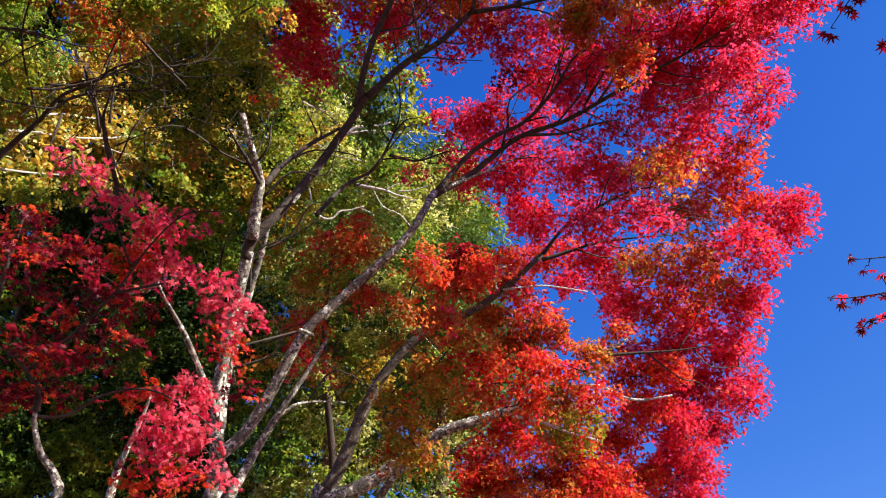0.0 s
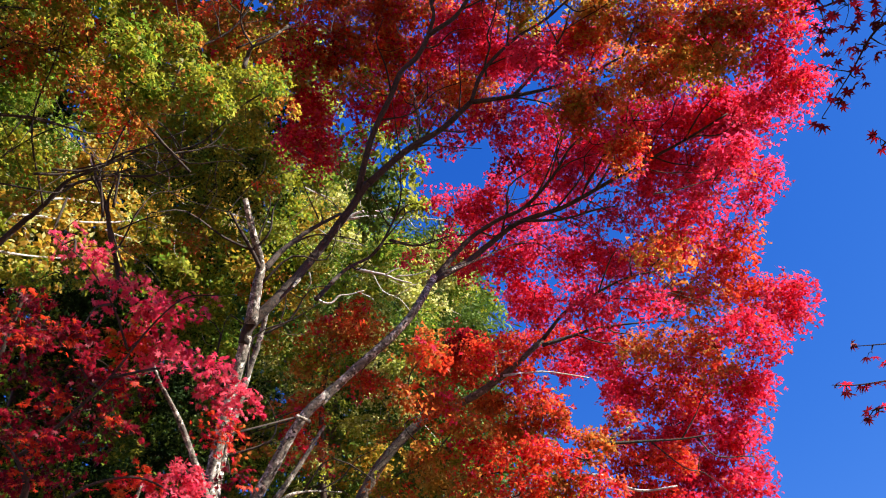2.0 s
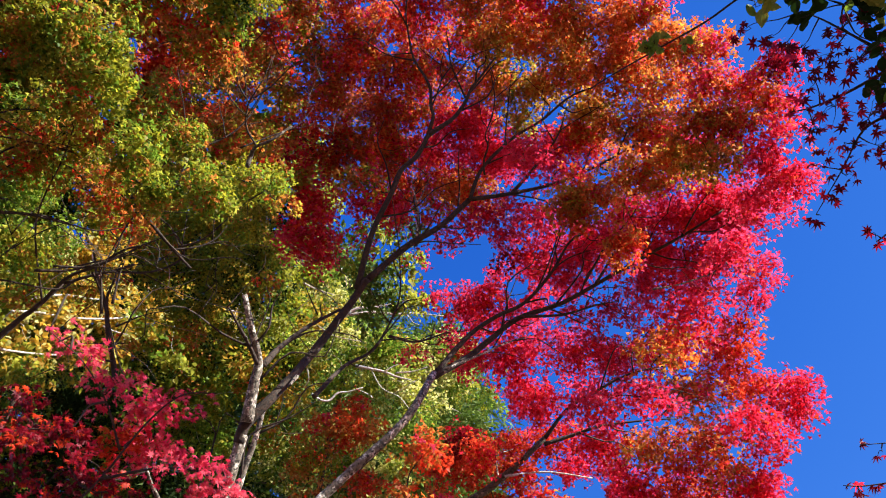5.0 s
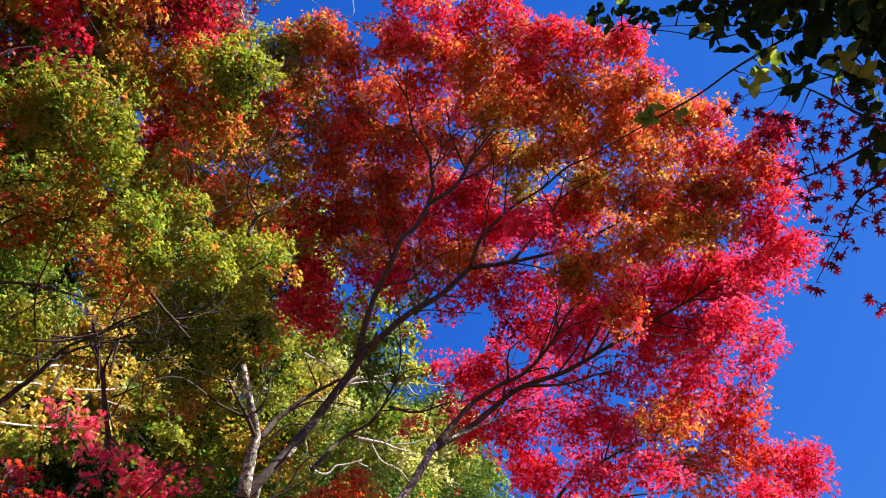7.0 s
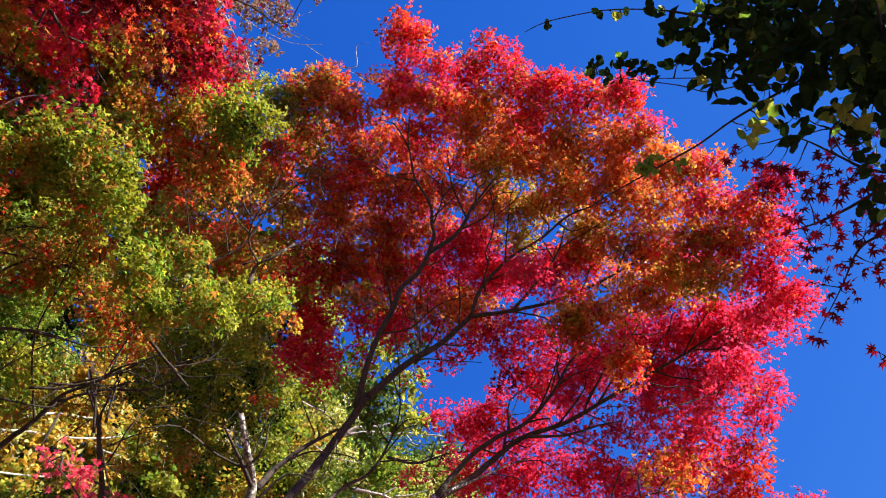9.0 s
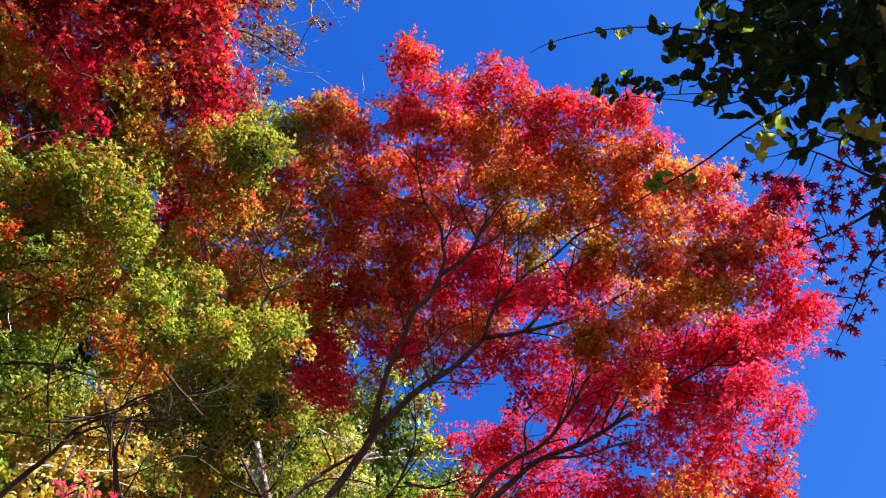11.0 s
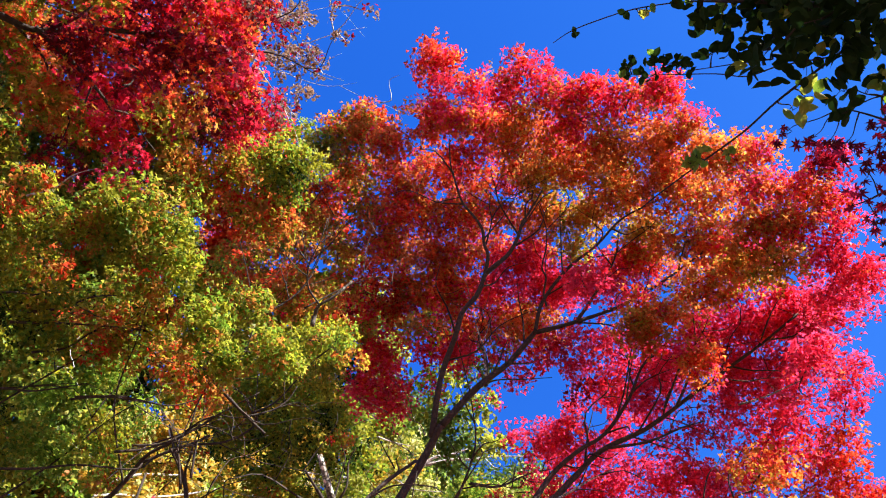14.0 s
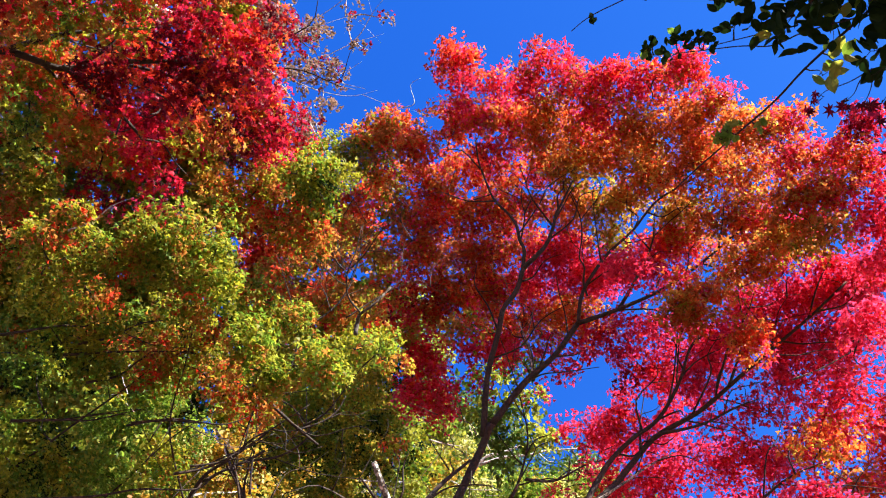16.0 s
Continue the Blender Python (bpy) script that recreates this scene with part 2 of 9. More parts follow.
class Crown:
    """Gathers the leaves of one tree, bough by bough, and makes them one mesh."""

    def __init__(self, shape, size, fill):
        self.shape, self.size, self.fill, self.rows, self.tones = shape, size, fill, [], []
        self.lean = np.array((0.0, 0.0, -0.3))
        self.sprays, self.gaps = [], []

    def leaves(self, place, normal, ahead, size, tone):
        self.rows.append(np.hstack([place, normal, ahead, size[:, None]]))
        self.tones.append(tone)

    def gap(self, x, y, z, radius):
        """An opening carved through the crown along the line from the camera at EYE to (x, y, z), through which the sky
        shows.
        """
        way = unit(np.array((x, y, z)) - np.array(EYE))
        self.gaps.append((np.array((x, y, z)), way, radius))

    def bough(self, x, y, z, wide, tall, mix, density=1.0):
        """A cloud of drooping, fan-like leaf sprays round (x, y, z), layer over layer; sprays of one tone keep together."""
        per = 14
        area = wide * tall * math.pi
        count = max(2, int(density * self.fill * area * 12.0 / self.size ** 2 / per))
        v = unit(rng.normal(size=(count * 3 // 2, 3))) * rng.random((count * 3 // 2, 1)) ** 0.5 * 1.30
        room = np.maximum(np.array((wide, wide * 0.75, tall)) - 2.4 * self.size, 0.4 * np.array((wide, wide, tall)))
        centre = np.array((x, y, z)) + v * room
        gaps = np.array([noise.noise(Vector(c) * (0.16 / self.size)) + 0.7 * noise.noise(Vector(c) * (0.40 / self.size)) for c in centre])
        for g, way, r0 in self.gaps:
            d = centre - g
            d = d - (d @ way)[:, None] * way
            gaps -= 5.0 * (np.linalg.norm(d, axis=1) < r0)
        keep = np.argsort(-gaps + rng.normal(size=len(gaps)) * 0.24)[:count]
        centre, v = centre[keep], v[keep]
        r = self.size * (1.9 + 1.9 * rng.random(count))
        down = np.array((0.0, 0.0, 1.0))
        facing = unit(down + rng.normal(size=(count, 3)) * 0.36 + v * np.array((0.45, 0.45, 0.1)))
        axis = v * np.array((1.0, 1.0, 0.2)) + rng.normal(size=(count, 3)) * 0.5 + self.lean
        axis = unit(axis - (axis * facing).sum(1, keepdims=True) * facing)
        side = np.cross(axis, facing)
        names, share = zip(*MIXES[mix])
        field = [noise.noise(Vector(c) * 2.3 + Vector((31.0, 7.0, 3.0))) + 0.16 * e for c, e in zip(centre, rng.normal(size=count))]
        rank = (np.argsort(np.argsort(field)) + rng.random(count)) / count
        whole = np.array([SLOT[k] for k in names])[np.searchsorted(np.cumsum(share)[:-1], rank)]
        self.sprays.append(centre)
        i = np.repeat(np.arange(count), per)
        k = len(i)
        s = np.sqrt(rng.random(k)) * np.where(rng.random(k) < 0.72, 1.0, -0.7)
        w = (rng.random(k) * 2 - 1) * 0.62 * (1 - 0.45 * s * s)
        place = centre[i] + (axis[i] * s[:, None] + side[i] * w[:, None] + facing[i] * rng.normal(size=(k, 1)) * 0.09 - down * (0.24 * s * s)[:, None]) * r[i, None]
        normal = unit(facing[i] + 0.35 * axis[i] * s[:, None] + rng.normal(size=(k, 3)) * (0.64 if "maple" in self.shape else 0.95))
        ahead = unit(axis[i] * 0.8 + side[i] * 1.3 * w[:, None] + rng.normal(size=(k, 3)) * 0.35 - 0.3 * down)
        tone = np.where(rng.random(k) < 0.96, whole[i], rng.choice([SLOT[q] for q in names], size=k, p=share))
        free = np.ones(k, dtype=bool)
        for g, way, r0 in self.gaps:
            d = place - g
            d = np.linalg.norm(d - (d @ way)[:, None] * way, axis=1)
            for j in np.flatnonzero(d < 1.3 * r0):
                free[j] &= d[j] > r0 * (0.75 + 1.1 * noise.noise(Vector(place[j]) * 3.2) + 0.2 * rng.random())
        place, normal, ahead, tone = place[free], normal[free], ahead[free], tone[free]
        k = len(place)
        self.leaves(place, normal, ahead, self.size * (0.7 + 0.6 * rng.random(k)), tone)

    def mesh(self, name, part=None):
        rows, tones = np.vstack(self.rows), np.concatenate(self.tones)
        if part is not None:
            rows, tones = rows[part], tones[part]
        pts, faces = SHAPES[self.shape]
        place, normal, ahead, size = rows[:, :3], rows[:, 3:6], rows[:, 6:9], rows[:, 9]
        side = unit(np.cross(ahead, normal))
        ahead = np.cross(normal, side)
        k, p, f, c = len(rows), len(pts), len(faces), faces.shape[1]
        curl = (0.4 + 1.5 * rng.random(k))[:, None, None]
        local = np.repeat(pts[None], k, 0)
        out = place[:, None] + size[:, None, None] * (local[:, :, 0:1] * side[:, None] + local[:, :, 1:2] * ahead[:, None] + local[:, :, 2:3] * curl * normal[:, None])
        me = bpy.data.meshes.new(name)
        me.vertices.add(k * p)
        me.vertices.foreach_set("co", out.astype(np.float32).ravel())
        loops = (faces[None] + (np.arange(k) * p)[:, None, None]).ravel()
        me.loops.add(len(loops))
        me.loops.foreach_set("vertex_index", loops.astype(np.int32))
        me.polygons.add(k * f)
        me.polygons.foreach_set("loop_start", np.arange(0, k * f * c, c, dtype=np.int32))
        me.polygons.foreach_set("material_index", np.repeat(tones, f).astype(np.int32))
        for m in LEAF.values():
            me.materials.append(m)
        me.update(calc_edges=True)
        return me


def tube(points, r0, r1, sides=8, rough=0.06, seed=0.0, steps=5):
    """A tapered, slightly crooked stem through the points."""
    p = [Vector(q) for q in points]
    p = [p[0] * 2 - p[1], *p, p[-1] * 2 - p[-2]]
    line = []
    for i in range(1, len(p) - 2):
        for s in range(steps):
            t = s / steps
            line.append(0.5 * (2 * p[i] + (p[i + 1] - p[i - 1]) * t + (2 * p[i - 1] - 5 * p[i] + 4 * p[i + 1] - p[i + 2]) * t * t
                               + (3 * p[i] - p[i - 1] - 3 * p[i + 1] + p[i + 2]) * t ** 3))
    line.append(p[-2])
    verts, faces, n = [], [], len(line)
    up = Vector((0.31, 0.95, 0.1))
    for j, q in enumerate(line):
        way = (line[min(j + 1, n - 1)] - line[max(j - 1, 0)]).normalized()
        u = way.cross(up).normalized()
        w = way.cross(u)
        r = r0 + (r1 - r0) * (j / (n - 1)) ** 0.85
        q = q + Vector((noise.noise(q * 2.1 + Vector((seed, 0, 0))), noise.noise(q * 2.1 + Vector((0, seed, 5))), 0)) * r * 0.3
        for s in range(sides):
            g = math.tau * s / sides
            d = u * math.cos(g) + w * math.sin(g)
            verts.append(q + d * r * (1 + rough * 2 * noise.noise((q + d * r) * 6)))
    for j in range(n - 1):
        for s in range(sides):
            faces.append((j * sides + s, j * sides + (s + 1) % sides, (j + 1) * sides + (s + 1) % sides, (j + 1) * sides + s))
    faces.append(tuple(range(sides - 1, -1, -1)))
    faces.append(tuple(range((n - 1) * sides, n * sides)))
    return verts, faces, line


def mesh_object(name, verts, faces, material, parent=None, smooth=True):
    me = bpy.data.meshes.new(name)
    me.from_pydata([tuple(v) for v in verts], [], faces)
    me.materials.append(material)
    if smooth:
        me.polygons.foreach_set("use_smooth", np.ones(len(me.polygons), dtype=bool))
    ob = new(name, me)
    if parent:
        ob.parent = parent
        ob.matrix_parent_inverse = parent.matrix_basis.inverted()
    return ob


class Tree:
    """A tree: an empty at its foot, with trunk, limbs, twigs and crown under it."""

    def __init__(self, name, foot, label, category="tree", group="", shape="maple", size=0.07, bark=None, fill=1.0):
        self.root = new(name)
        self.root.matrix_basis = Matrix.Translation(foot)
        self.root.empty_display_size = 0.3
        tagged(self.root, label, category, group)
        self.crown, self.bark, self.lines = Crown(shape, size, fill), bark or BARK, []
        self.twig_v, self.twig_f, self.hubs = [], [], []

    def limb(self, r0, r1, *points, name="limb", bark=None, sides=8, shoots=0):
        verts, faces, line = tube(points, r0, r1, sides, seed=len(self.lines) * 1.7)
        self.lines += line
        for k in range(shoots):
            j = int((0.25 + 0.72 * (k + rng.random()) / shoots) * (len(line) - 2))
            way = (line[j + 1] - line[j]).normalized()
            side = way.cross((line[j] - Vector(EYE)).normalized()) * (1 if k % 2 else -1)
            long = (0.45 + 0.75 * rng.random()) * (1.15 - 0.5 * j / len(line))
            tip = line[j] + (way * 0.85 + side * (0.45 + 0.4 * rng.random()) + Vector(rng.normal(size=3)) * 0.15).normalized() * long
            shoot = self.twig(line[j], tip, min(0.016, 0.5 * r0), 0.16)
            self.lines += shoot
            if long > 0.7:
                m = shoot[len(shoot) // 2]
                self.lines += self.twig(m, m + (way * 0.6 - side * 0.6 + Vector(rng.normal(size=3)) * 0.2).normalized() * long * 0.5, 0.007, 0.2)
        return mesh_object(name, verts, faces, bark or self.bark, self.root)

    def twig(self, a, b, r, bend=0.12):
        a, b = Vector(a), Vector(b)
        d = (b - a).length
        m1 = a.lerp(b, 0.35) + Vector(rng.normal(size=3)) * bend * d * 0.5 + Vector((0, 0, 0.06 * d))
        m2 = a.lerp(b, 0.7) + Vector(rng.normal(size=3)) * bend * d * 0.5 + Vector((0, 0, 0.05 * d))
        verts, faces, line = tube((a, m1, m2, b), r, r * 0.3, 3, 0.0, steps=3)
        o = len(self.twig_v)
        self.twig_v += verts
        self.twig_f += [tuple(i + o for i in f) for f in faces]
        return line

    def bough(self, x, y, z, wide, tall, mix, density=1.0, twigs=2):
        c = self.crown
        c.bough(x, y, z, wide, tall, mix, density)
        self.hubs.append((Vector((x, y, z)), c.sprays[-1], twigs))

    def branch_out(self):
        """Joins every bough to the nearest wood, nearest first, so that the branchlets fork from one another."""
        wood = np.array([tuple(q) for q in self.lines])
        left = list(range(len(self.hubs)))
        spots = np.array([tuple(h[0]) for h in self.hubs])
        best = [float("inf")] * len(left)
        root = [None] * len(left)
        fresh = wood
        while left:
            for i in left:
                d = np.linalg.norm(fresh - spots[i], axis=1)
                k = int(d.argmin())
                if d[k] < best[i]:
                    best[i], root[i] = float(d[k]), fresh[k]
            i = min(left, key=lambda q: best[q])
            left.remove(i)
            hub, ends, twigs = self.hubs[i]
            line = self.twig(root[i], hub, 0.010 if best[i] > 0.3 else 0.007, 0.22) if best[i] > 0.12 else [hub]
            for j in rng.choice(len(ends), size=min(twigs, len(ends)), replace=False):
                line = line + self.twig(line[-1 - int(rng.integers(0, max(1, len(line) // 3)))], ends[j], 0.0042, 0.3)
            fresh = np.array([tuple(q) for q in line])

    def single(self, shape, mix, size, places):
        """Leaves that can be told apart: each one an object, sharing the mesh of its tone. Rows of place, upper side and tip."""
        names, share = zip(*MIXES[mix])
        pts, faces = SHAPES[shape]
        made = {}
        for place, normal, ahead, *given in places:
            tone = given[0] if given else str(rng.choice(names, p=share))
            kind = (tone, int(rng.integers(3)))
            if kind not in made:
                me = bpy.data.meshes.new("leaf")
                curl = 0.5 + 0.7 * kind[1]
                me.from_pydata([(a * size, b * size, c * size * curl) for a, b, c in pts], [], [tuple(int(i) for i in f) for f in faces])
                me.materials.append(LEAF[tone])
                made[kind] = me
            n = Vector(normal).normalized()
            side = Vector(ahead).cross(n).normalized()
            m = Matrix((side, n.cross(side), n)).transposed().to_4x4()
            m = Matrix.Translation(place) @ m @ Matrix.Scale(0.75 + 0.5 * rng.random(), 4)
            ob = new("leaf", made[kind])
            ob.parent = self.root
            ob.matrix_basis = self.root.matrix_basis.inverted() @ m

    def spray(self, shape, mix, size, x, y, z, wide, tall, count):
        """A loose spray of single leaves, with a twig to its middle."""
        hub = Vector((x, y, z))
        near = min(self.lines, key=lambda q: (q - hub).length_squared)
        self.twig(near, hub, 0.005)
        rows = []
        for _ in range(count):
            v = unit(rng.normal(size=3)) * rng.random() ** 0.5
            p = hub + Vector(v * np.array((wide, wide, tall)))
            rows.append((p, unit(np.array((0, 0, 1.0)) + rng.normal(size=3) * 0.45), rng.normal(size=3) * 0.6 + v + np.array((0, 0, -0.5))))
            if rng.random() < 0.4:
                self.twig(hub.lerp(near, 0.2 * rng.random()), p, 0.0025)
        self.single(shape, mix, size, rows)

    def finish(self, twig_bark=None, loose=0):
        if self.hubs and self.lines:
            self.branch_out()
        if self.twig_v:
            tagged(mesh_object("twig_growth", self.twig_v, self.twig_f, twig_bark or BARK_DARK, self.root), kind="stuff")
        if self.crown.rows:
            rest = None
            if loose:
                rows, tones = np.vstack(self.crown.rows), np.concatenate(self.crown.tones)
                order = np.argsort(np.hypot(rows[:, 0], rows[:, 1]))
                rest, keys = order[loose:], list(LEAF)
                self.single(self.crown.shape, "crimson", self.crown.size,
                            [(Vector(rows[k, :3]), rows[k, 3:6], rows[k, 6:9], keys[tones[k]]) for k in order[:loose]])
            ob = new("crown", self.crown.mesh("crown", rest))
            ob.parent = self.root
            ob.matrix_parent_inverse = self.root.matrix_basis.inverted()
            tagged(ob, kind="stuff")
        return self.root


# ---- the tall crimson maple ----
maple = Tree("maple_tree", (-2.13, 7.05, height(-2.13, 7.05) - 0.1), "tall maple with crimson and orange autumn leaves on pale grey stems", shape="small_maple", size=0.070, fill=1.28)
maple.limb(0.138, 0.067, (-2.13, 7.05, 0.25), (-2.09, 6.91, 2.29), (-2.00, 6.62, 4.21), (-2.00, 6.48, 4.57), name="trunk", bark=BARK_LICHEN)
maple.limb(0.064, 0.050, (-2.00, 6.50, 4.50), (-2.03, 6.25, 5.01), (-1.97, 6.02, 5.45), (-1.87, 5.76, 5.90), (-1.80, 5.61, 6.15), bark=BARK_LICHEN)
# crown limbs in dark bark: the crown's shade is put into their colour
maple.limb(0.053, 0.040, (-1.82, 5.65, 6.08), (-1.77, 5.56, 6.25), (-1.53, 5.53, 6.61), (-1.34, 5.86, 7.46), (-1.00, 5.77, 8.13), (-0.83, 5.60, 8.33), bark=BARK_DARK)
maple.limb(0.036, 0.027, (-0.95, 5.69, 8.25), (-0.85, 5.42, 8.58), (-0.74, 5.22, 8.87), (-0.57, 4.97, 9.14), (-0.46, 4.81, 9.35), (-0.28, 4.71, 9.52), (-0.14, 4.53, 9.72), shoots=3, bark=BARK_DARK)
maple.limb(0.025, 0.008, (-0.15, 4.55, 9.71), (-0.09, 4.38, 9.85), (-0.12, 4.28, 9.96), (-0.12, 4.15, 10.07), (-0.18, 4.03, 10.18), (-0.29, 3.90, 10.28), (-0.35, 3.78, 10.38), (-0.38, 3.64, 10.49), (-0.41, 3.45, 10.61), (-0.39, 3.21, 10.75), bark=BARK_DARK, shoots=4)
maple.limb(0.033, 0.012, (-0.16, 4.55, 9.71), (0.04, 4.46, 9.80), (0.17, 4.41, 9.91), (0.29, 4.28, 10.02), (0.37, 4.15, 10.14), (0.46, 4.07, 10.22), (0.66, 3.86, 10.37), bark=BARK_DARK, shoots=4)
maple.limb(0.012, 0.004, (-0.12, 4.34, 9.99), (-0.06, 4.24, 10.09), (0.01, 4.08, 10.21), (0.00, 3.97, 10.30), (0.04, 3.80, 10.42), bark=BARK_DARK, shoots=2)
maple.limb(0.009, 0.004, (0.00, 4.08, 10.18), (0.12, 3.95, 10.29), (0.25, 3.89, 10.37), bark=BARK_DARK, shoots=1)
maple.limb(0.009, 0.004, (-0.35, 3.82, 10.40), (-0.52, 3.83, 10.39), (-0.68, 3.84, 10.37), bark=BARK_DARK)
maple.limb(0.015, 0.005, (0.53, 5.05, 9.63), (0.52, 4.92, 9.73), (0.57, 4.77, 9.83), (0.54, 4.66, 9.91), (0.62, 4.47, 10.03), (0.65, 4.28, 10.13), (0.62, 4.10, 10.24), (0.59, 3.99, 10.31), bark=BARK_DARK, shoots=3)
maple.limb(0.008, 0.003, (-0.51, 4.38, 9.68), (-0.49, 4.48, 9.66), (-0.39, 4.58, 9.64), (-0.37, 4.77, 9.58), bark=BARK_LICHEN)
maple.limb(0.013, 0.005, (-0.29, 5.43, 8.90), (-0.27, 5.23, 9.10), (-0.29, 5.16, 9.21), (-0.33, 5.04, 9.35), (-0.35, 4.92, 9.49), bark=BARK_LICHEN, shoots=1)
maple.limb(0.009, 0.004, (-0.29, 5.17, 9.19), (-0.22, 5.11, 9.31), (-0.13, 4.97, 9.45), bark=BARK_LICHEN)
maple.limb(0.009, 0.004, (-0.48, 5.49, 8.70), (-0.52, 5.33, 8.92), (-0.56, 5.15, 9.13), (-0.59, 5.05, 9.27), bark=BARK_DARK, shoots=1)
maple.limb(0.012, 0.004, (1.30, 5.97, 8.87), (1.39, 5.79, 9.09), (1.49, 5.63, 9.28), (1.68, 5.48, 9.42), bark=BARK_DARK, shoots=2)
maple.limb(0.016, 0.005, (1.74, 6.17, 8.88), (1.91, 5.95, 9.07), (2.03, 5.79, 9.21), (2.17, 5.70, 9.30), (2.34, 5.53, 9.42), (2.43, 5.42, 9.52), bark=BARK_DARK, shoots=3)
maple.limb(0.009, 0.003, (2.35, 5.87, 8.96), (2.65, 5.90, 8.87), (2.90, 5.87, 8.84), (3.26, 5.85, 8.75), bark=BARK_DARK, shoots=2)
maple.limb(0.012, 0.005, (2.51, 6.03, 8.63), (2.80, 5.96, 8.63), (3.01, 5.89, 8.65), (3.15, 5.84, 8.67), bark=BARK_LICHEN, shoots=1)
maple.limb(0.009, 0.003, (2.46, 5.84, 9.07), (2.56, 5.76, 9.17), (2.68, 5.65, 9.27), bark=BARK_DARK)
maple.limb(0.009, 0.003, (-1.03, 5.72, 8.34), (-1.08, 5.64, 8.44), (-1.18, 5.56, 8.47), (-1.22, 5.37, 8.57), bark=BARK_LICHEN, shoots=1)
maple.limb(0.009, 0.003, (-1.34, 5.71, 7.85), (-1.43, 5.44, 7.92), (-1.50, 5.21, 8.00), bark=BARK_DARK, shoots=1)
maple.limb(0.010, 0.005, (-1.16, 5.73, 8.06), (-1.21, 5.62, 8.03), (-1.32, 5.43, 7.95), (-1.44, 5.19, 7.85), bark=BARK_LICHEN, shoots=1)
maple.limb(0.020, 0.013, (-1.22, 6.14, 5.57), (-1.27, 6.07, 5.56), (-1.32, 6.01, 5.55), name="knot", bark=BARK_LICHEN)
maple.limb(0.022, 0.013, (-1.40, 5.56, 6.81), (-1.41, 5.50, 6.70), (-1.42, 5.46, 6.61), name="knot", bark=BARK_LICHEN)
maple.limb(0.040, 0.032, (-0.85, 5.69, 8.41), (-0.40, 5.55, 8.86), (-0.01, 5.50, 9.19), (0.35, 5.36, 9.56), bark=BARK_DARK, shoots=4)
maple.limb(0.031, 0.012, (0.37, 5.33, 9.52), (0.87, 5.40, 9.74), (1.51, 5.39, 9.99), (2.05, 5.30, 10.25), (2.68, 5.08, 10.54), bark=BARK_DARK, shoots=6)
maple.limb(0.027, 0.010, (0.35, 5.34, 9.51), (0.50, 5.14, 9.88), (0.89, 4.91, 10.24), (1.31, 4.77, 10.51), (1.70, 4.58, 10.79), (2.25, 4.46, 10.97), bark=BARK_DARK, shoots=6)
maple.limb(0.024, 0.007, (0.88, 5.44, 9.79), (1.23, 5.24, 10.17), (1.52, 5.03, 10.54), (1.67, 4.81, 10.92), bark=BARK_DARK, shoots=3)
maple.limb(0.059, 0.026, (-1.75, 5.51, 6.21), (-1.71, 5.32, 6.48), (-1.69, 5.21, 6.67), (-1.74, 4.95, 6.81), (-1.81, 4.70, 7.03), shoots=3, bark=BARK_LICHEN)
maple.limb(0.024, 0.009, (-1.69, 5.23, 6.63), (-1.76, 5.01, 6.70), (-1.85, 4.85, 6.79), (-1.92, 4.70, 6.85), bark=BARK_DARK, shoots=1)
maple.limb(0.035, 0.016, (-1.67, 5.26, 6.67), (-1.57, 5.41, 7.08), (-1.37, 5.62, 7.60), (-1.14, 5.84, 8.08), bark=BARK_DARK, shoots=2)
maple.limb(0.060, 0.042, (-1.98, 6.49, 4.55), (-1.80, 6.48, 4.74), (-1.57, 6.36, 5.12), (-1.29, 6.16, 5.61), (-1.07, 6.08, 5.83), bark=BARK_LICHEN)
maple.limb(0.045, 0.036, (-1.14, 6.11, 5.76), (-0.99, 6.07, 5.93), (-0.51, 5.88, 6.33), (-0.24, 5.80, 6.68), (-0.08, 6.10, 7.35), bark=BARK_LICHEN)
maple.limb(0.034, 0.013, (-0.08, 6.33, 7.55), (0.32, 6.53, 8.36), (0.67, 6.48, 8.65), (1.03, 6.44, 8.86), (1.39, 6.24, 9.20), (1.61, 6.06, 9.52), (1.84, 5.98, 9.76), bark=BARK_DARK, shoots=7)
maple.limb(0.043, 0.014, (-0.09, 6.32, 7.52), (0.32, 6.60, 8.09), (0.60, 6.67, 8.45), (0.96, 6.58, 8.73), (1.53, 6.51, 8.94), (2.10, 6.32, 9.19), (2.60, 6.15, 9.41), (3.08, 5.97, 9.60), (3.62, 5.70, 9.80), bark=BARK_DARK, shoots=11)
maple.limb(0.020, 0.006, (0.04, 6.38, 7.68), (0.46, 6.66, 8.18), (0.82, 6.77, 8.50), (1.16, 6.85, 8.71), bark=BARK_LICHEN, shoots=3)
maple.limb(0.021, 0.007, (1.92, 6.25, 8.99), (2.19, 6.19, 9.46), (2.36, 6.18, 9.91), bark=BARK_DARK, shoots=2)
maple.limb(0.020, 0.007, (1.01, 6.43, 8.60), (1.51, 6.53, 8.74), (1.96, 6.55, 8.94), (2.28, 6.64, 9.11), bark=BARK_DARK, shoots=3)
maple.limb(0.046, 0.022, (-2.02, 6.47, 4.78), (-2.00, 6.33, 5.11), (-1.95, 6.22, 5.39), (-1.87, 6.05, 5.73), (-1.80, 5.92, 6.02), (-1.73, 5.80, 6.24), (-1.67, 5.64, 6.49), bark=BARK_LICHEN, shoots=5)
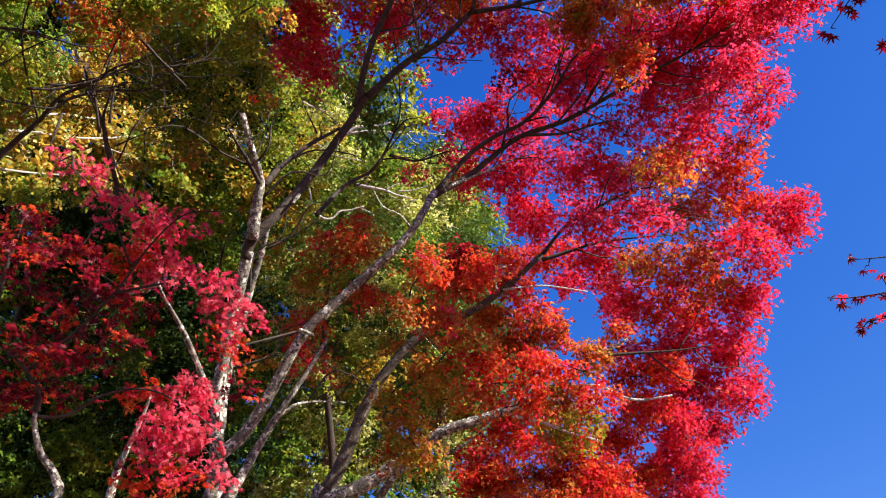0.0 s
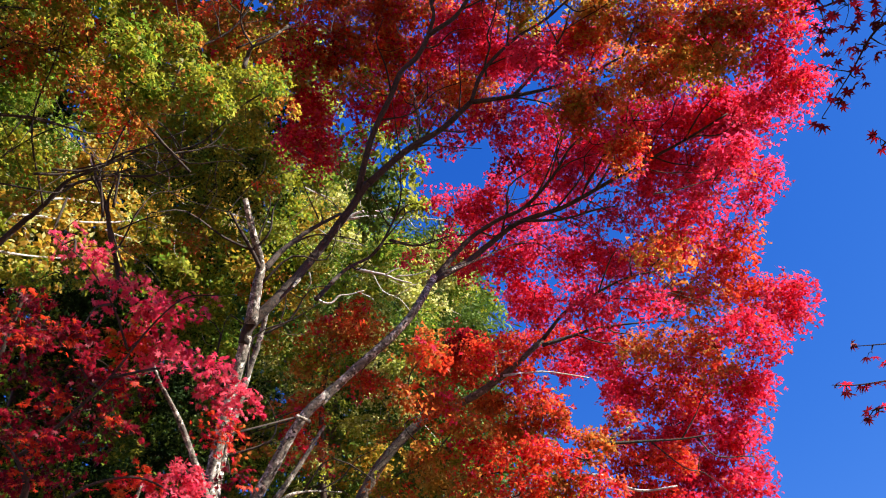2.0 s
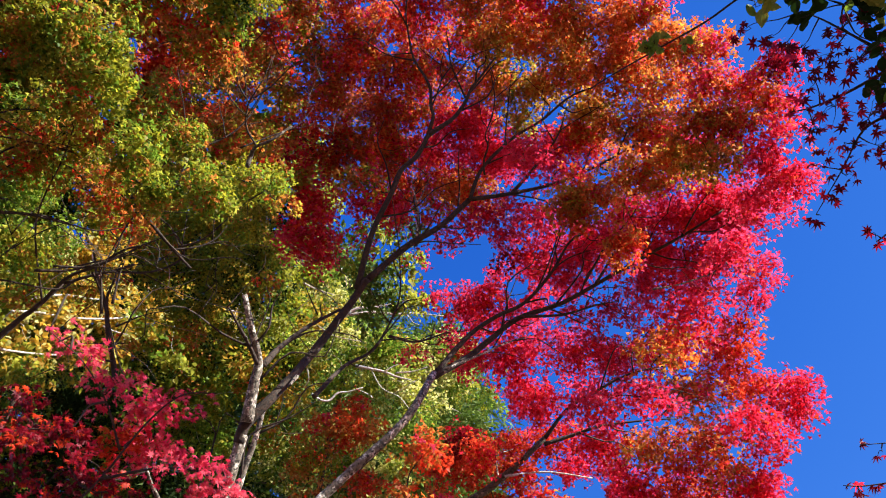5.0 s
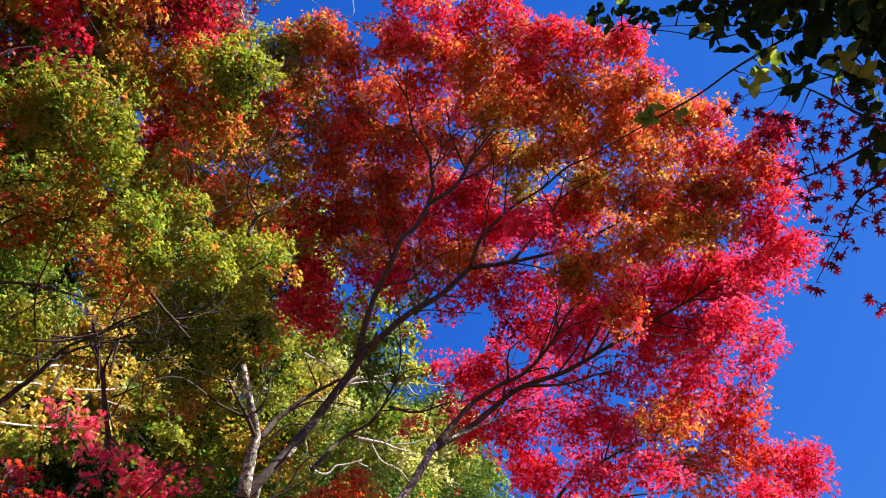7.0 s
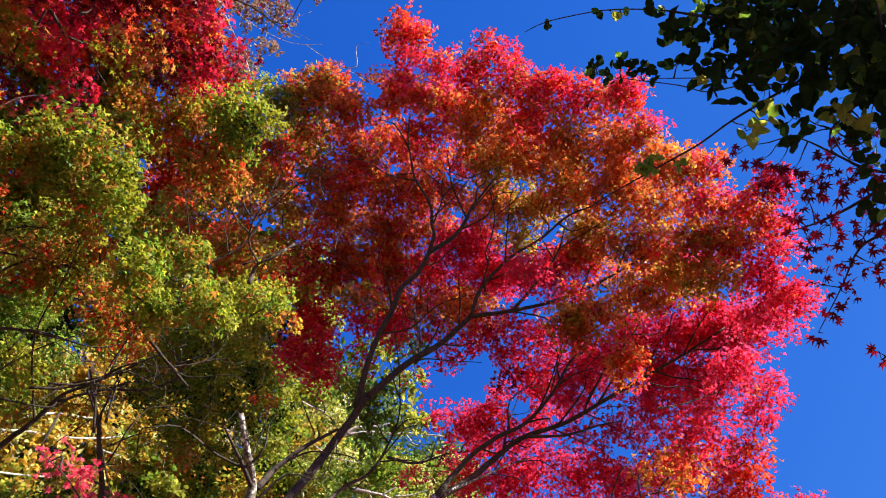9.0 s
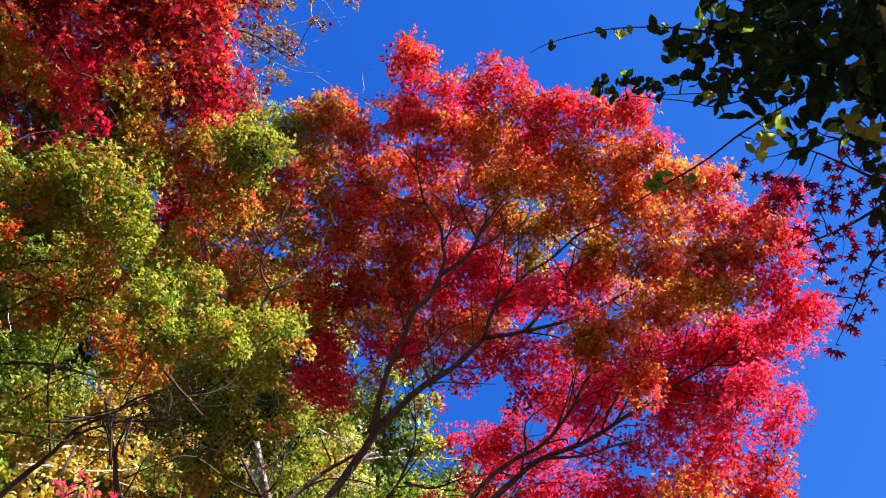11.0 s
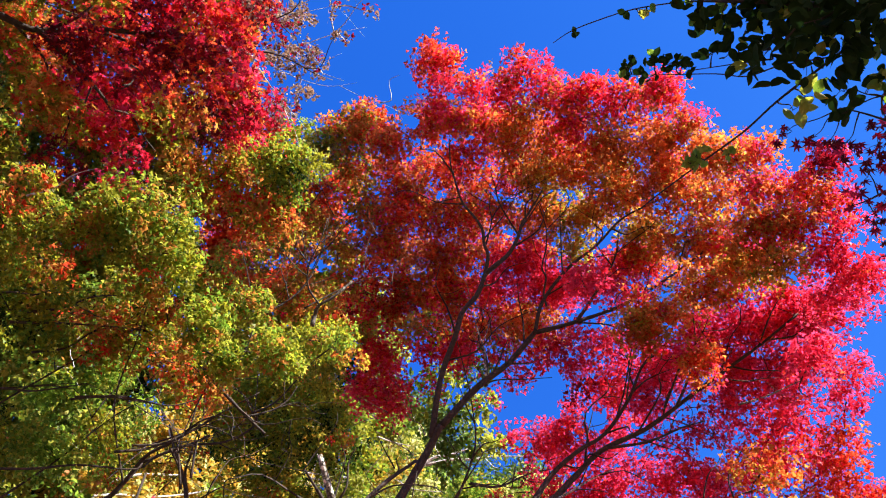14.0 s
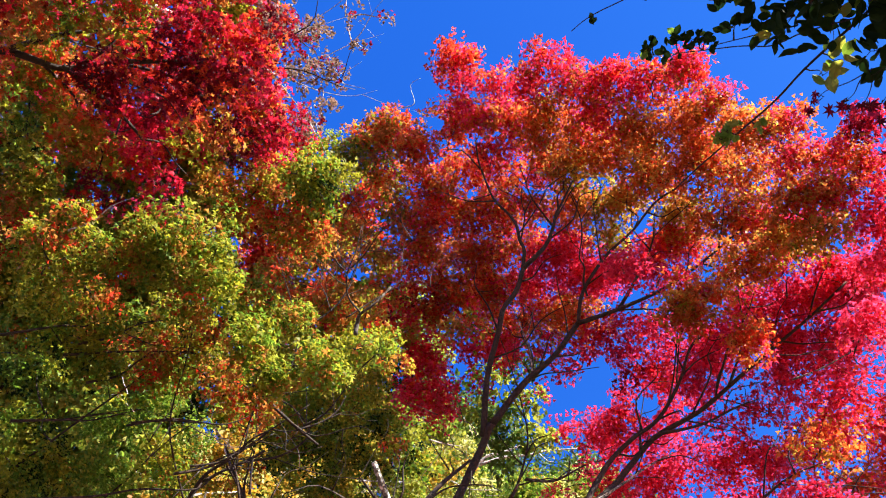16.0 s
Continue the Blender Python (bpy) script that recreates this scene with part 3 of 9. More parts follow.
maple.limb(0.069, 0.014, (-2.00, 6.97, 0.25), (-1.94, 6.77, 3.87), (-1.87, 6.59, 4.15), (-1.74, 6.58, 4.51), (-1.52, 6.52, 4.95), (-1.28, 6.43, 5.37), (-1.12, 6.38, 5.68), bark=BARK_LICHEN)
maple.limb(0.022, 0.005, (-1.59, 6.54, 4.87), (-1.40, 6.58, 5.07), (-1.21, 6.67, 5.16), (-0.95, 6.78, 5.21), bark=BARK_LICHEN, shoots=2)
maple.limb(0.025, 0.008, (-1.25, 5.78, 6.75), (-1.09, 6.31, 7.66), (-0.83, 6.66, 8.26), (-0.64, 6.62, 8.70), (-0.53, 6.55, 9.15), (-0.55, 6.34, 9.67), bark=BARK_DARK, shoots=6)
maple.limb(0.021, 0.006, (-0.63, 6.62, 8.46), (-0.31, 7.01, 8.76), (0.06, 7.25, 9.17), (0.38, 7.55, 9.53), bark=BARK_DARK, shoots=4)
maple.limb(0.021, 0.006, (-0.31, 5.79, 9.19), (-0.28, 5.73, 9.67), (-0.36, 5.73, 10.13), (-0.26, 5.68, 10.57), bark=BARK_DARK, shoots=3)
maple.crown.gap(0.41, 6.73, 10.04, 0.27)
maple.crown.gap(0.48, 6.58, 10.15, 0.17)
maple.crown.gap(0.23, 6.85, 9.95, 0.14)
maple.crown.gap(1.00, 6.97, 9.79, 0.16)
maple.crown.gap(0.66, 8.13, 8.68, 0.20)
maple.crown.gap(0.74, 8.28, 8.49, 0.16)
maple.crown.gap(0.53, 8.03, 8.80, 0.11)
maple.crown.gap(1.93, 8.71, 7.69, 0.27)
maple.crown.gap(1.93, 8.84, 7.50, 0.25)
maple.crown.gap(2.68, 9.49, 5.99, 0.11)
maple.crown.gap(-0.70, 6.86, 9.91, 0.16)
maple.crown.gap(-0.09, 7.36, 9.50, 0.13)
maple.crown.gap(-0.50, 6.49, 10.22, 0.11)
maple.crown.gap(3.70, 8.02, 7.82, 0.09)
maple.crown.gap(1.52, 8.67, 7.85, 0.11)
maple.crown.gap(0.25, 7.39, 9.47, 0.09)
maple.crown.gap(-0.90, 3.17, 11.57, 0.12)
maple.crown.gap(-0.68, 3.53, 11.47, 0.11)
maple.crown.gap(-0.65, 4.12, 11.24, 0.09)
maple.bough(-1.62, 6.20, 9.97, 0.38, 0.52, "crimson", 0.37)
maple.bough(-1.76, 5.95, 10.23, 0.39, 0.32, "crimson", 0.37)
maple.bough(-1.23, 6.20, 10.59, 0.40, 0.38, "crimson", 0.15)
maple.bough(-0.92, 6.50, 10.24, 0.39, 0.33, "crimson", 0.07)
maple.bough(0.65, 6.10, 10.17, 0.46, 0.32, "pink", 0.53)
maple.bough(1.34, 6.19, 10.30, 0.55, 0.41, "pink", 0.53)
maple.bough(1.35, 6.56, 10.06, 0.39, 0.41, "crimson", 0.52)
maple.bough(0.89, 6.52, 9.89, 0.17, 0.24, "wine", 0.67)
maple.bough(0.61, 7.37, 9.68, 0.32, 0.33, "pink", 0.37)
maple.bough(0.14, 6.40, 9.99, 0.21, 0.16, "pink", 0.52)
maple.bough(1.72, 6.72, 9.79, 0.47, 0.49, "pink", 0.53)
maple.bough(2.16, 6.44, 10.01, 0.55, 0.49, "pink", 0.53)
maple.bough(2.70, 6.16, 9.99, 0.62, 0.49, "pink", 0.53)
maple.bough(3.46, 6.11, 10.17, 0.64, 0.59, "pink", 0.53)
maple.bough(4.12, 6.02, 10.27, 0.58, 0.52, "pink", 0.53)
maple.bough(4.42, 5.76, 10.13, 0.32, 0.34, "pink", 0.53)
maple.bough(2.98, 5.03, 7.99, 0.33, 0.36, "pink", 0.45)
maple.bough(3.97, 6.61, 9.30, 0.28, 0.29, "pink", 0.59)
maple.bough(3.19, 6.64, 9.67, 0.63, 0.50, "pink", 0.53)
maple.bough(2.71, 6.72, 9.43, 0.62, 0.49, "pink", 0.53)
maple.bough(2.05, 6.91, 9.21, 0.46, 0.32, "pink", 0.44)
maple.bough(1.40, 7.28, 9.86, 0.40, 0.34, "pink", 0.52)
maple.bough(1.66, 7.46, 9.04, 0.62, 0.41, "pink", 0.74)
maple.bough(0.98, 7.58, 9.06, 0.43, 0.37, "crimson", 0.74)
maple.bough(1.17, 8.16, 8.96, 0.40, 0.34, "crimson", 0.74)
maple.bough(0.53, 7.78, 9.15, 0.28, 0.33, "crimson", 0.37)
maple.bough(0.06, 7.24, 9.59, 0.39, 0.49, "crimson", 0.11)
maple.bough(-0.34, 7.76, 9.35, 0.28, 0.21, "pink", 0.30)
maple.bough(2.21, 7.37, 8.74, 0.53, 0.48, "pink", 0.74)
maple.bough(2.32, 5.83, 7.48, 0.40, 0.35, "orange", 0.50)
maple.bough(2.96, 7.20, 8.97, 0.54, 0.41, "crimson", 0.74)
maple.bough(2.63, 5.40, 7.55, 0.33, 0.35, "crimson", 0.63)
maple.bough(3.75, 7.26, 8.82, 0.47, 0.42, "scarlet", 0.74)
maple.bough(4.08, 7.61, 8.54, 0.48, 0.30, "scarlet", 0.74)
maple.bough(4.28, 7.18, 8.14, 0.39, 0.32, "crimson", 0.74)
maple.bough(4.45, 7.53, 8.08, 0.28, 0.25, "crimson", 0.74)
maple.bough(3.29, 7.55, 8.39, 0.54, 0.41, "ember", 0.74)
maple.bough(2.12, 6.31, 7.20, 0.40, 0.30, "pink", 0.63)
maple.bough(1.60, 6.45, 7.23, 0.29, 0.30, "pink", 0.63)
maple.bough(1.35, 7.97, 8.48, 0.35, 0.32, "crimson", 0.59)
maple.bough(3.12, 6.22, 6.87, 0.34, 0.24, "crimson", 0.63)
maple.bough(3.36, 8.10, 8.08, 0.63, 0.42, "ember", 0.74)
maple.bough(2.81, 8.28, 8.13, 0.48, 0.37, "orange", 0.74)
maple.bough(4.12, 8.06, 7.85, 0.24, 0.25, "crimson", 0.44)
maple.bough(3.96, 8.12, 7.44, 0.27, 0.25, "crimson", 0.74)
maple.bough(2.52, 8.70, 7.77, 0.36, 0.50, "pink", 0.74)
maple.bough(3.12, 8.69, 7.66, 0.64, 0.51, "scarlet", 0.74)
maple.bough(3.51, 7.99, 7.52, 0.38, 0.36, "ember", 0.59)
maple.bough(3.45, 8.83, 7.22, 0.56, 0.38, "pink", 0.74)
maple.bough(3.67, 8.59, 6.88, 0.23, 0.29, "crimson", 0.74)
maple.bough(2.95, 8.87, 6.98, 0.55, 0.41, "crimson", 0.74)
maple.bough(2.41, 8.76, 7.00, 0.31, 0.32, "crimson", 0.37)
maple.bough(3.32, 9.08, 6.67, 0.56, 0.42, "crimson", 0.74)
maple.bough(3.63, 8.79, 6.43, 0.19, 0.24, "crimson", 0.52)
maple.bough(2.85, 9.42, 6.60, 0.56, 0.42, "crimson", 0.74)
maple.bough(3.14, 9.13, 6.13, 0.46, 0.32, "pink", 0.74)
maple.bough(3.52, 9.22, 6.09, 0.24, 0.29, "crimson", 0.74)
maple.bough(2.95, 9.34, 6.00, 0.47, 0.33, "crimson", 0.52)
maple.bough(3.22, 9.57, 5.64, 0.39, 0.33, "crimson", 0.74)
maple.bough(2.61, 9.47, 5.60, 0.46, 0.36, "wine", 0.52)
maple.bough(2.16, 9.35, 6.09, 0.35, 0.40, "crimson", 0.44)
maple.bough(2.19, 9.94, 5.65, 0.48, 0.33, "crimson", 0.74)
maple.bough(2.80, 9.92, 5.33, 0.64, 0.42, "wine", 0.74)
maple.bough(2.13, 10.04, 5.09, 0.63, 0.41, "crimson", 0.74)
maple.bough(0.93, 8.60, 8.50, 0.32, 0.34, "scarlet", 0.44)
maple.bough(1.80, 8.26, 8.02, 0.31, 0.20, "crimson", 0.44)
maple.bough(-0.47, 6.44, 10.54, 0.27, 0.25, "pink", 0.18)
maple.bough(-0.08, 6.02, 10.31, 0.26, 0.23, "crimson", 0.26)
maple.bough(-0.40, 6.85, 10.32, 0.27, 0.29, "pink", 0.09)
maple.bough(-0.17, 7.04, 9.89, 0.27, 0.28, "pink", 0.09)
maple.bough(0.07, 6.42, 10.37, 0.24, 0.22, "pink", 0.22)
maple.bough(0.78, 7.05, 10.14, 0.24, 0.25, "pink", 0.30)
maple.bough(0.42, 7.28, 9.81, 0.27, 0.25, "pink", 0.22)
maple.bough(0.69, 7.19, 9.88, 0.24, 0.25, "crimson", 0.30)
maple.bough(0.13, 7.25, 9.21, 0.23, 0.19, "pink", 0.22)
maple.bough(0.89, 6.37, 10.17, 0.26, 0.28, "crimson", 0.44)
maple.bough(-0.66, 5.91, 10.29, 0.26, 0.27, "crimson", 0.22)
maple.bough(0.06, 6.98, 9.58, 0.26, 0.24, "pink", 0.18)
maple.bough(0.44, 6.15, 10.24, 0.23, 0.21, "crimson", 0.37)
maple.bough(-0.28, 2.64, 12.05, 0.11, 0.16, "scarlet", 0.98)
maple.bough(-0.36, 2.80, 11.72, 0.18, 0.19, "crimson", 0.98)
maple.bough(-0.02, 2.92, 12.00, 0.28, 0.25, "cherry", 0.98)
maple.bough(0.43, 2.85, 11.42, 0.30, 0.25, "cherry", 0.98)
maple.bough(1.02, 2.95, 11.70, 0.31, 0.29, "cherry", 0.98)
maple.bough(1.32, 3.04, 11.48, 0.38, 0.32, "cherry", 0.98)
maple.bough(1.94, 3.23, 11.61, 0.47, 0.33, "cherry", 0.98)
maple.bough(2.35, 3.08, 11.14, 0.34, 0.35, "cherry", 0.98)
maple.bough(-0.68, 3.43, 11.75, 0.20, 0.15, "ember", 0.78)
maple.bough(-0.29, 3.19, 11.63, 0.24, 0.35, "coral", 0.98)
maple.bough(0.07, 3.44, 11.79, 0.47, 0.41, "coral", 0.98)
maple.bough(0.59, 3.35, 11.52, 0.46, 0.40, "orange", 0.98)
maple.bough(1.18, 3.46, 11.39, 0.46, 0.40, "coral", 0.98)
maple.bough(0.80, 4.24, 11.92, 0.49, 0.51, "amber", 0.98)
maple.bough(1.31, 4.08, 11.53, 0.47, 0.41, "orange", 0.98)
maple.bough(1.76, 3.70, 11.18, 0.45, 0.40, "orange", 0.98)
maple.bough(2.34, 3.80, 11.43, 0.47, 0.41, "orange", 0.98)
maple.bough(2.76, 3.61, 11.37, 0.27, 0.29, "coral", 0.98)
maple.bough(2.85, 3.83, 10.72, 0.45, 0.35, "orange", 0.98)
maple.bough(3.33, 3.88, 10.85, 0.31, 0.32, "coral", 0.98)
maple.bough(2.25, 4.29, 11.06, 0.54, 0.41, "orange", 0.98)
maple.bough(3.06, 4.69, 11.38, 0.57, 0.43, "orange", 0.98)
maple.bough(1.72, 4.57, 11.47, 0.48, 0.42, "orange", 0.98)
maple.bough(3.30, 4.21, 10.36, 0.37, 0.31, "coral", 0.98)
maple.bough(3.76, 4.31, 10.40, 0.34, 0.28, "coral", 0.98)
maple.bough(4.12, 3.93, 10.42, 0.30, 0.28, "wine", 0.98)
maple.bough(3.97, 4.41, 10.13, 0.34, 0.28, "coral", 0.98)
maple.bough(3.56, 4.52, 9.89, 0.44, 0.31, "coral", 0.98)
maple.bough(3.06, 4.49, 9.86, 0.50, 0.34, "orange", 0.98)
maple.bough(2.67, 5.04, 10.87, 0.55, 0.41, "orange", 0.98)
maple.bough(2.12, 5.08, 11.25, 0.49, 0.42, "amber", 0.98)
maple.bough(1.21, 4.88, 11.60, 0.49, 0.42, "amber", 0.98)
maple.bough(1.13, 5.37, 11.46, 0.32, 0.35, "gold", 0.69)
maple.bough(0.64, 4.79, 11.76, 0.41, 0.43, "orange", 0.98)
maple.bough(0.31, 4.31, 12.10, 0.33, 0.35, "scarlet", 0.59)
maple.bough(-0.09, 4.17, 11.54, 0.39, 0.33, "ember", 0.49)
maple.bough(0.31, 5.34, 11.44, 0.49, 0.43, "pink", 0.98)
maple.bough(0.81, 5.74, 11.44, 0.49, 0.43, "pink", 0.98)
maple.bough(1.43, 5.67, 11.02, 0.49, 0.34, "pink", 0.98)
maple.bough(1.78, 5.49, 11.34, 0.41, 0.34, "scarlet", 0.98)
maple.bough(-0.62, 4.38, 11.26, 0.46, 0.40, "ember", 0.98)
maple.bough(-1.08, 4.10, 11.39, 0.46, 0.33, "ember", 0.98)
maple.bough(-1.34, 4.22, 10.90, 0.45, 0.39, "ember", 0.98)
maple.bough(-1.04, 5.01, 11.32, 0.56, 0.42, "orange", 0.98)
maple.bough(-0.49, 5.09, 11.46, 0.41, 0.43, "ember", 0.98)
maple.bough(-0.09, 5.69, 11.35, 0.41, 0.52, "pink", 0.69)
maple.bough(-0.74, 5.76, 11.32, 0.49, 0.43, "ember", 0.98)
maple.bough(-1.26, 5.46, 10.83, 0.47, 0.41, "ember", 0.98)
maple.bough(0.15, 6.28, 11.40, 0.42, 0.36, "orange", 0.98)
maple.bough(-2.22, 4.20, 10.88, 0.30, 0.32, "russet", 0.69)
maple.bough(-1.98, 4.66, 10.97, 0.31, 0.32, "russet", 0.69)
maple.bough(-2.04, 4.78, 10.39, 0.30, 0.31, "russet", 0.59)
maple.bough(-1.71, 5.48, 10.71, 0.35, 0.33, "ember", 0.69)
maple.bough(-1.96, 5.58, 10.30, 0.31, 0.32, "russet", 0.59)
maple.bough(-1.40, 5.20, 10.85, 0.35, 0.33, "ember", 0.78)
maple.bough(-0.96, 5.02, 9.43, 0.31, 0.29, "russet", 0.69)
maple.bough(-1.43, 4.53, 10.87, 0.30, 0.32, "orange", 0.78)
maple.bough(-0.84, 5.50, 11.55, 0.33, 0.35, "wine", 0.69)
maple.bough(-0.33, 4.81, 11.82, 0.32, 0.35, "ember", 0.59)
maple.bough(-1.65, 4.06, 11.09, 0.30, 0.32, "russet", 0.78)
maple.bough(-2.22, 3.76, 11.15, 0.27, 0.28, "ember", 0.69)
maple.bough(-0.52, 6.38, 11.38, 0.34, 0.36, "ember", 0.59)
maple.bough(-0.01, 5.26, 11.78, 0.33, 0.35, "ember", 0.59)
maple.bough(0.57, 5.82, 11.43, 0.33, 0.35, "crimson", 0.59)
maple.bough(0.44, 3.66, 11.30, 0.30, 0.32, "orange", 0.69)
maple.bough(-1.66, 3.24, 11.66, 0.35, 0.33, "russet", 0.98)
maple.bough(-1.31, 3.29, 11.22, 0.24, 0.30, "ember", 0.98)
maple.bough(-1.90, 3.11, 11.37, 0.27, 0.21, "russet", 0.98)
maple.bough(-1.22, 3.84, 11.56, 0.25, 0.31, "ember", 0.98)
maple.bough(-1.76, 3.75, 11.54, 0.39, 0.37, "russet", 0.98)
maple.bough(-2.03, 3.24, 11.20, 0.30, 0.24, "olive", 0.98)
maple.bough(-1.48, 4.64, 10.60, 0.37, 0.39, "ember", 0.49)
maple.bough(-1.84, 5.16, 10.77, 0.47, 0.41, "wine", 0.39)
maple.bough(-0.93, 5.88, 10.34, 0.38, 0.32, "crimson", 0.59)
maple.bough(1.60, 4.95, 9.43, 0.31, 0.22, "coral", 0.69)
maple.bough(2.27, 5.40, 9.83, 0.32, 0.23, "amber", 0.69)
maple.bough(2.95, 5.55, 10.18, 0.34, 0.24, "pink", 0.69)
maple.bough(3.53, 5.60, 10.12, 0.36, 0.28, "crimson", 0.69)
maple.bough(3.74, 5.30, 9.41, 0.30, 0.26, "pink", 0.69)
maple.bough(0.84, 6.09, 11.48, 0.34, 0.31, "pink", 0.59)
maple.bough(1.08, 4.72, 9.70, 0.28, 0.25, "pink", 0.69)
maple.bough(1.45, 5.15, 9.20, 0.27, 0.24, "amber", 0.59)
maple.bough(-0.16, 5.63, 10.37, 0.27, 0.27, "ember", 0.49)
maple.bough(-0.76, 6.12, 11.30, 0.30, 0.30, "ember", 0.59)
maple.bough(0.57, 5.36, 11.64, 0.30, 0.30, "coral", 0.59)
maple.bough(-0.35, 5.82, 11.60, 0.31, 0.30, "ember", 0.59)
maple.bough(0.90, 5.87, 10.31, 0.23, 0.19, "crimson", 0.49)
maple.bough(1.88, 5.15, 9.36, 0.41, 0.29, "orange", 0.90)
maple.bough(2.34, 5.02, 9.68, 0.44, 0.30, "orange", 0.90)
maple.bough(2.88, 5.00, 9.89, 0.44, 0.34, "amber", 0.90)
maple.bough(3.19, 4.73, 9.46, 0.35, 0.29, "amber", 0.98)
maple.bough(1.60, 5.28, 9.21, 0.34, 0.29, "orange", 0.90)
maple.bough(0.94, 3.87, 11.85, 0.36, 0.34, "orange", 0.78)
maple.bough(1.72, 4.20, 11.62, 0.36, 0.34, "amber", 0.78)
maple.bough(2.47, 4.22, 11.45, 0.36, 0.34, "coral", 0.78)
maple.bough(2.19, 5.56, 11.31, 0.41, 0.35, "coral", 0.78)
maple.bough(2.92, 5.21, 10.84, 0.40, 0.34, "pink", 0.78)
maple.bough(3.55, 5.36, 10.80, 0.41, 0.35, "pink", 0.78)
maple.bough(2.61, 6.10, 10.38, 0.40, 0.34, "pink", 0.88)
maple.bough(3.18, 6.07, 10.20, 0.40, 0.34, "pink", 0.88)
maple.bough(3.72, 6.03, 10.01, 0.40, 0.34, "pink", 0.88)
maple.bough(2.09, 5.55, 8.90, 0.34, 0.29, "ember", 0.88)
maple.bough(3.02, 6.52, 9.93, 0.40, 0.34, "pink", 0.88)
maple.bough(3.57, 6.47, 9.75, 0.40, 0.34, "pink", 0.88)
maple.bough(2.01, 6.54, 10.21, 0.36, 0.34, "pink", 0.78)
maple.bough(2.95, 4.88, 8.01, 0.22, 0.21, "pink", 0.66)
maple.bough(3.78, 4.75, 9.63, 0.29, 0.35, "crimson", 0.78)
maple.bough(4.08, 5.08, 9.51, 0.33, 0.35, "crimson", 0.78)
maple.bough(4.46, 5.15, 9.73, 0.23, 0.24, "crimson", 0.49)
maple.bough(-0.31, 3.64, 11.44, 0.30, 0.32, "scarlet", 0.59)
maple.bough(-1.66, 5.79, 10.20, 0.34, 0.40, "crimson", 0.59)
maple.bough(-1.95, 6.16, 9.96, 0.31, 0.40, "crimson", 0.78)
maple.bough(-1.69, 6.56, 9.99, 0.23, 0.33, "pink", 0.78)
maple.bough(0.50, 6.03, 10.74, 0.37, 0.37, "orange", 0.26)
maple.bough(1.27, 7.04, 10.30, 0.38, 0.38, "crimson", 0.35)
maple.bough(4.02, 6.27, 9.31, 0.36, 0.36, "pink", 0.44)
maple.bough(0.38, 7.29, 9.90, 0.37, 0.37, "pink", 0.63)
maple.bough(0.83, 7.06, 9.85, 0.36, 0.36, "crimson", 0.42)
maple.bough(0.42, 7.77, 9.91, 0.38, 0.38, "pink", 0.42)
maple.bough(0.83, 7.53, 9.71, 0.37, 0.37, "pink", 0.34)
maple.bough(1.34, 7.88, 9.96, 0.39, 0.39, "pink", 0.37)
maple.bough(3.84, 6.95, 8.95, 0.36, 0.36, "scarlet", 0.51)
maple.bough(0.46, 7.82, 9.39, 0.37, 0.37, "crimson", 0.44)
maple.bough(1.20, 8.88, 8.61, 0.38, 0.38, "scarlet", 0.56)
maple.bough(1.65, 8.82, 8.68, 0.38, 0.38, "scarlet", 0.65)
maple.bough(2.00, 8.14, 8.01, 0.35, 0.35, "crimson", 0.56)
maple.bough(4.23, 8.06, 8.07, 0.37, 0.37, "crimson", 0.30)
maple.bough(1.71, 8.79, 8.13, 0.37, 0.37, "crimson", 0.54)
maple.bough(2.39, 9.15, 8.00, 0.38, 0.38, "pink", 0.31)
maple.bough(3.90, 8.49, 7.41, 0.37, 0.37, "crimson", 0.51)
maple.bough(3.89, 8.97, 6.81, 0.37, 0.37, "crimson", 0.40)
maple.bough(-0.46, 2.54, 12.19, 0.36, 0.36, "scarlet", 1.00)
maple.bough(0.65, 2.63, 11.41, 0.34, 0.34, "cherry", 0.63)
maple.bough(-1.10, 3.36, 11.46, 0.35, 0.35, "ember", 0.49)
maple.bough(-0.86, 4.01, 11.94, 0.37, 0.37, "ember", 0.35)
maple.bough(-0.48, 3.99, 11.75, 0.37, 0.37, "scarlet", 0.30)
maple.bough(0.08, 4.92, 11.96, 0.38, 0.38, "ember", 0.26)
maple.bough(4.08, 4.63, 9.82, 0.34, 0.34, "crimson", 0.33)
maple.bough(-2.28, 3.06, 11.30, 0.35, 0.35, "olive", 0.45)
maple.bough(-1.68, 3.13, 11.82, 0.36, 0.36, "russet", 0.52)
maple.bough(-1.40, 3.16, 11.90, 0.36, 0.36, "ember", 0.62)
maple.bough(-0.67, 3.18, 11.77, 0.36, 0.36, "coral", 1.00)
maple.bough(-0.69, 3.95, 11.93, 0.37, 0.37, "ember", 0.58)
maple.bough(0.02, 3.75, 11.62, 0.36, 0.36, "coral", 0.34)
maple.bough(-0.29, 4.36, 11.82, 0.37, 0.37, "ember", 0.39)
maple.bough(0.08, 4.56, 11.38, 0.36, 0.36, "ember", 0.51)
maple.bough(0.55, 6.39, 11.58, 0.39, 0.39, "orange", 0.27)
maple.bough(-0.73, 6.13, 10.54, 0.36, 0.36, "crimson", 0.54)
maple.bough(-0.36, 5.98, 10.58, 0.36, 0.36, "ember", 0.29)
maple.bough(0.12, 6.22, 10.83, 0.37, 0.37, "orange", 0.47)
maple.bough(0.54, 6.26, 10.80, 0.37, 0.37, "orange", 0.39)
maple.bough(1.19, 8.50, 9.08, 0.38, 0.38, "crimson", 0.26)
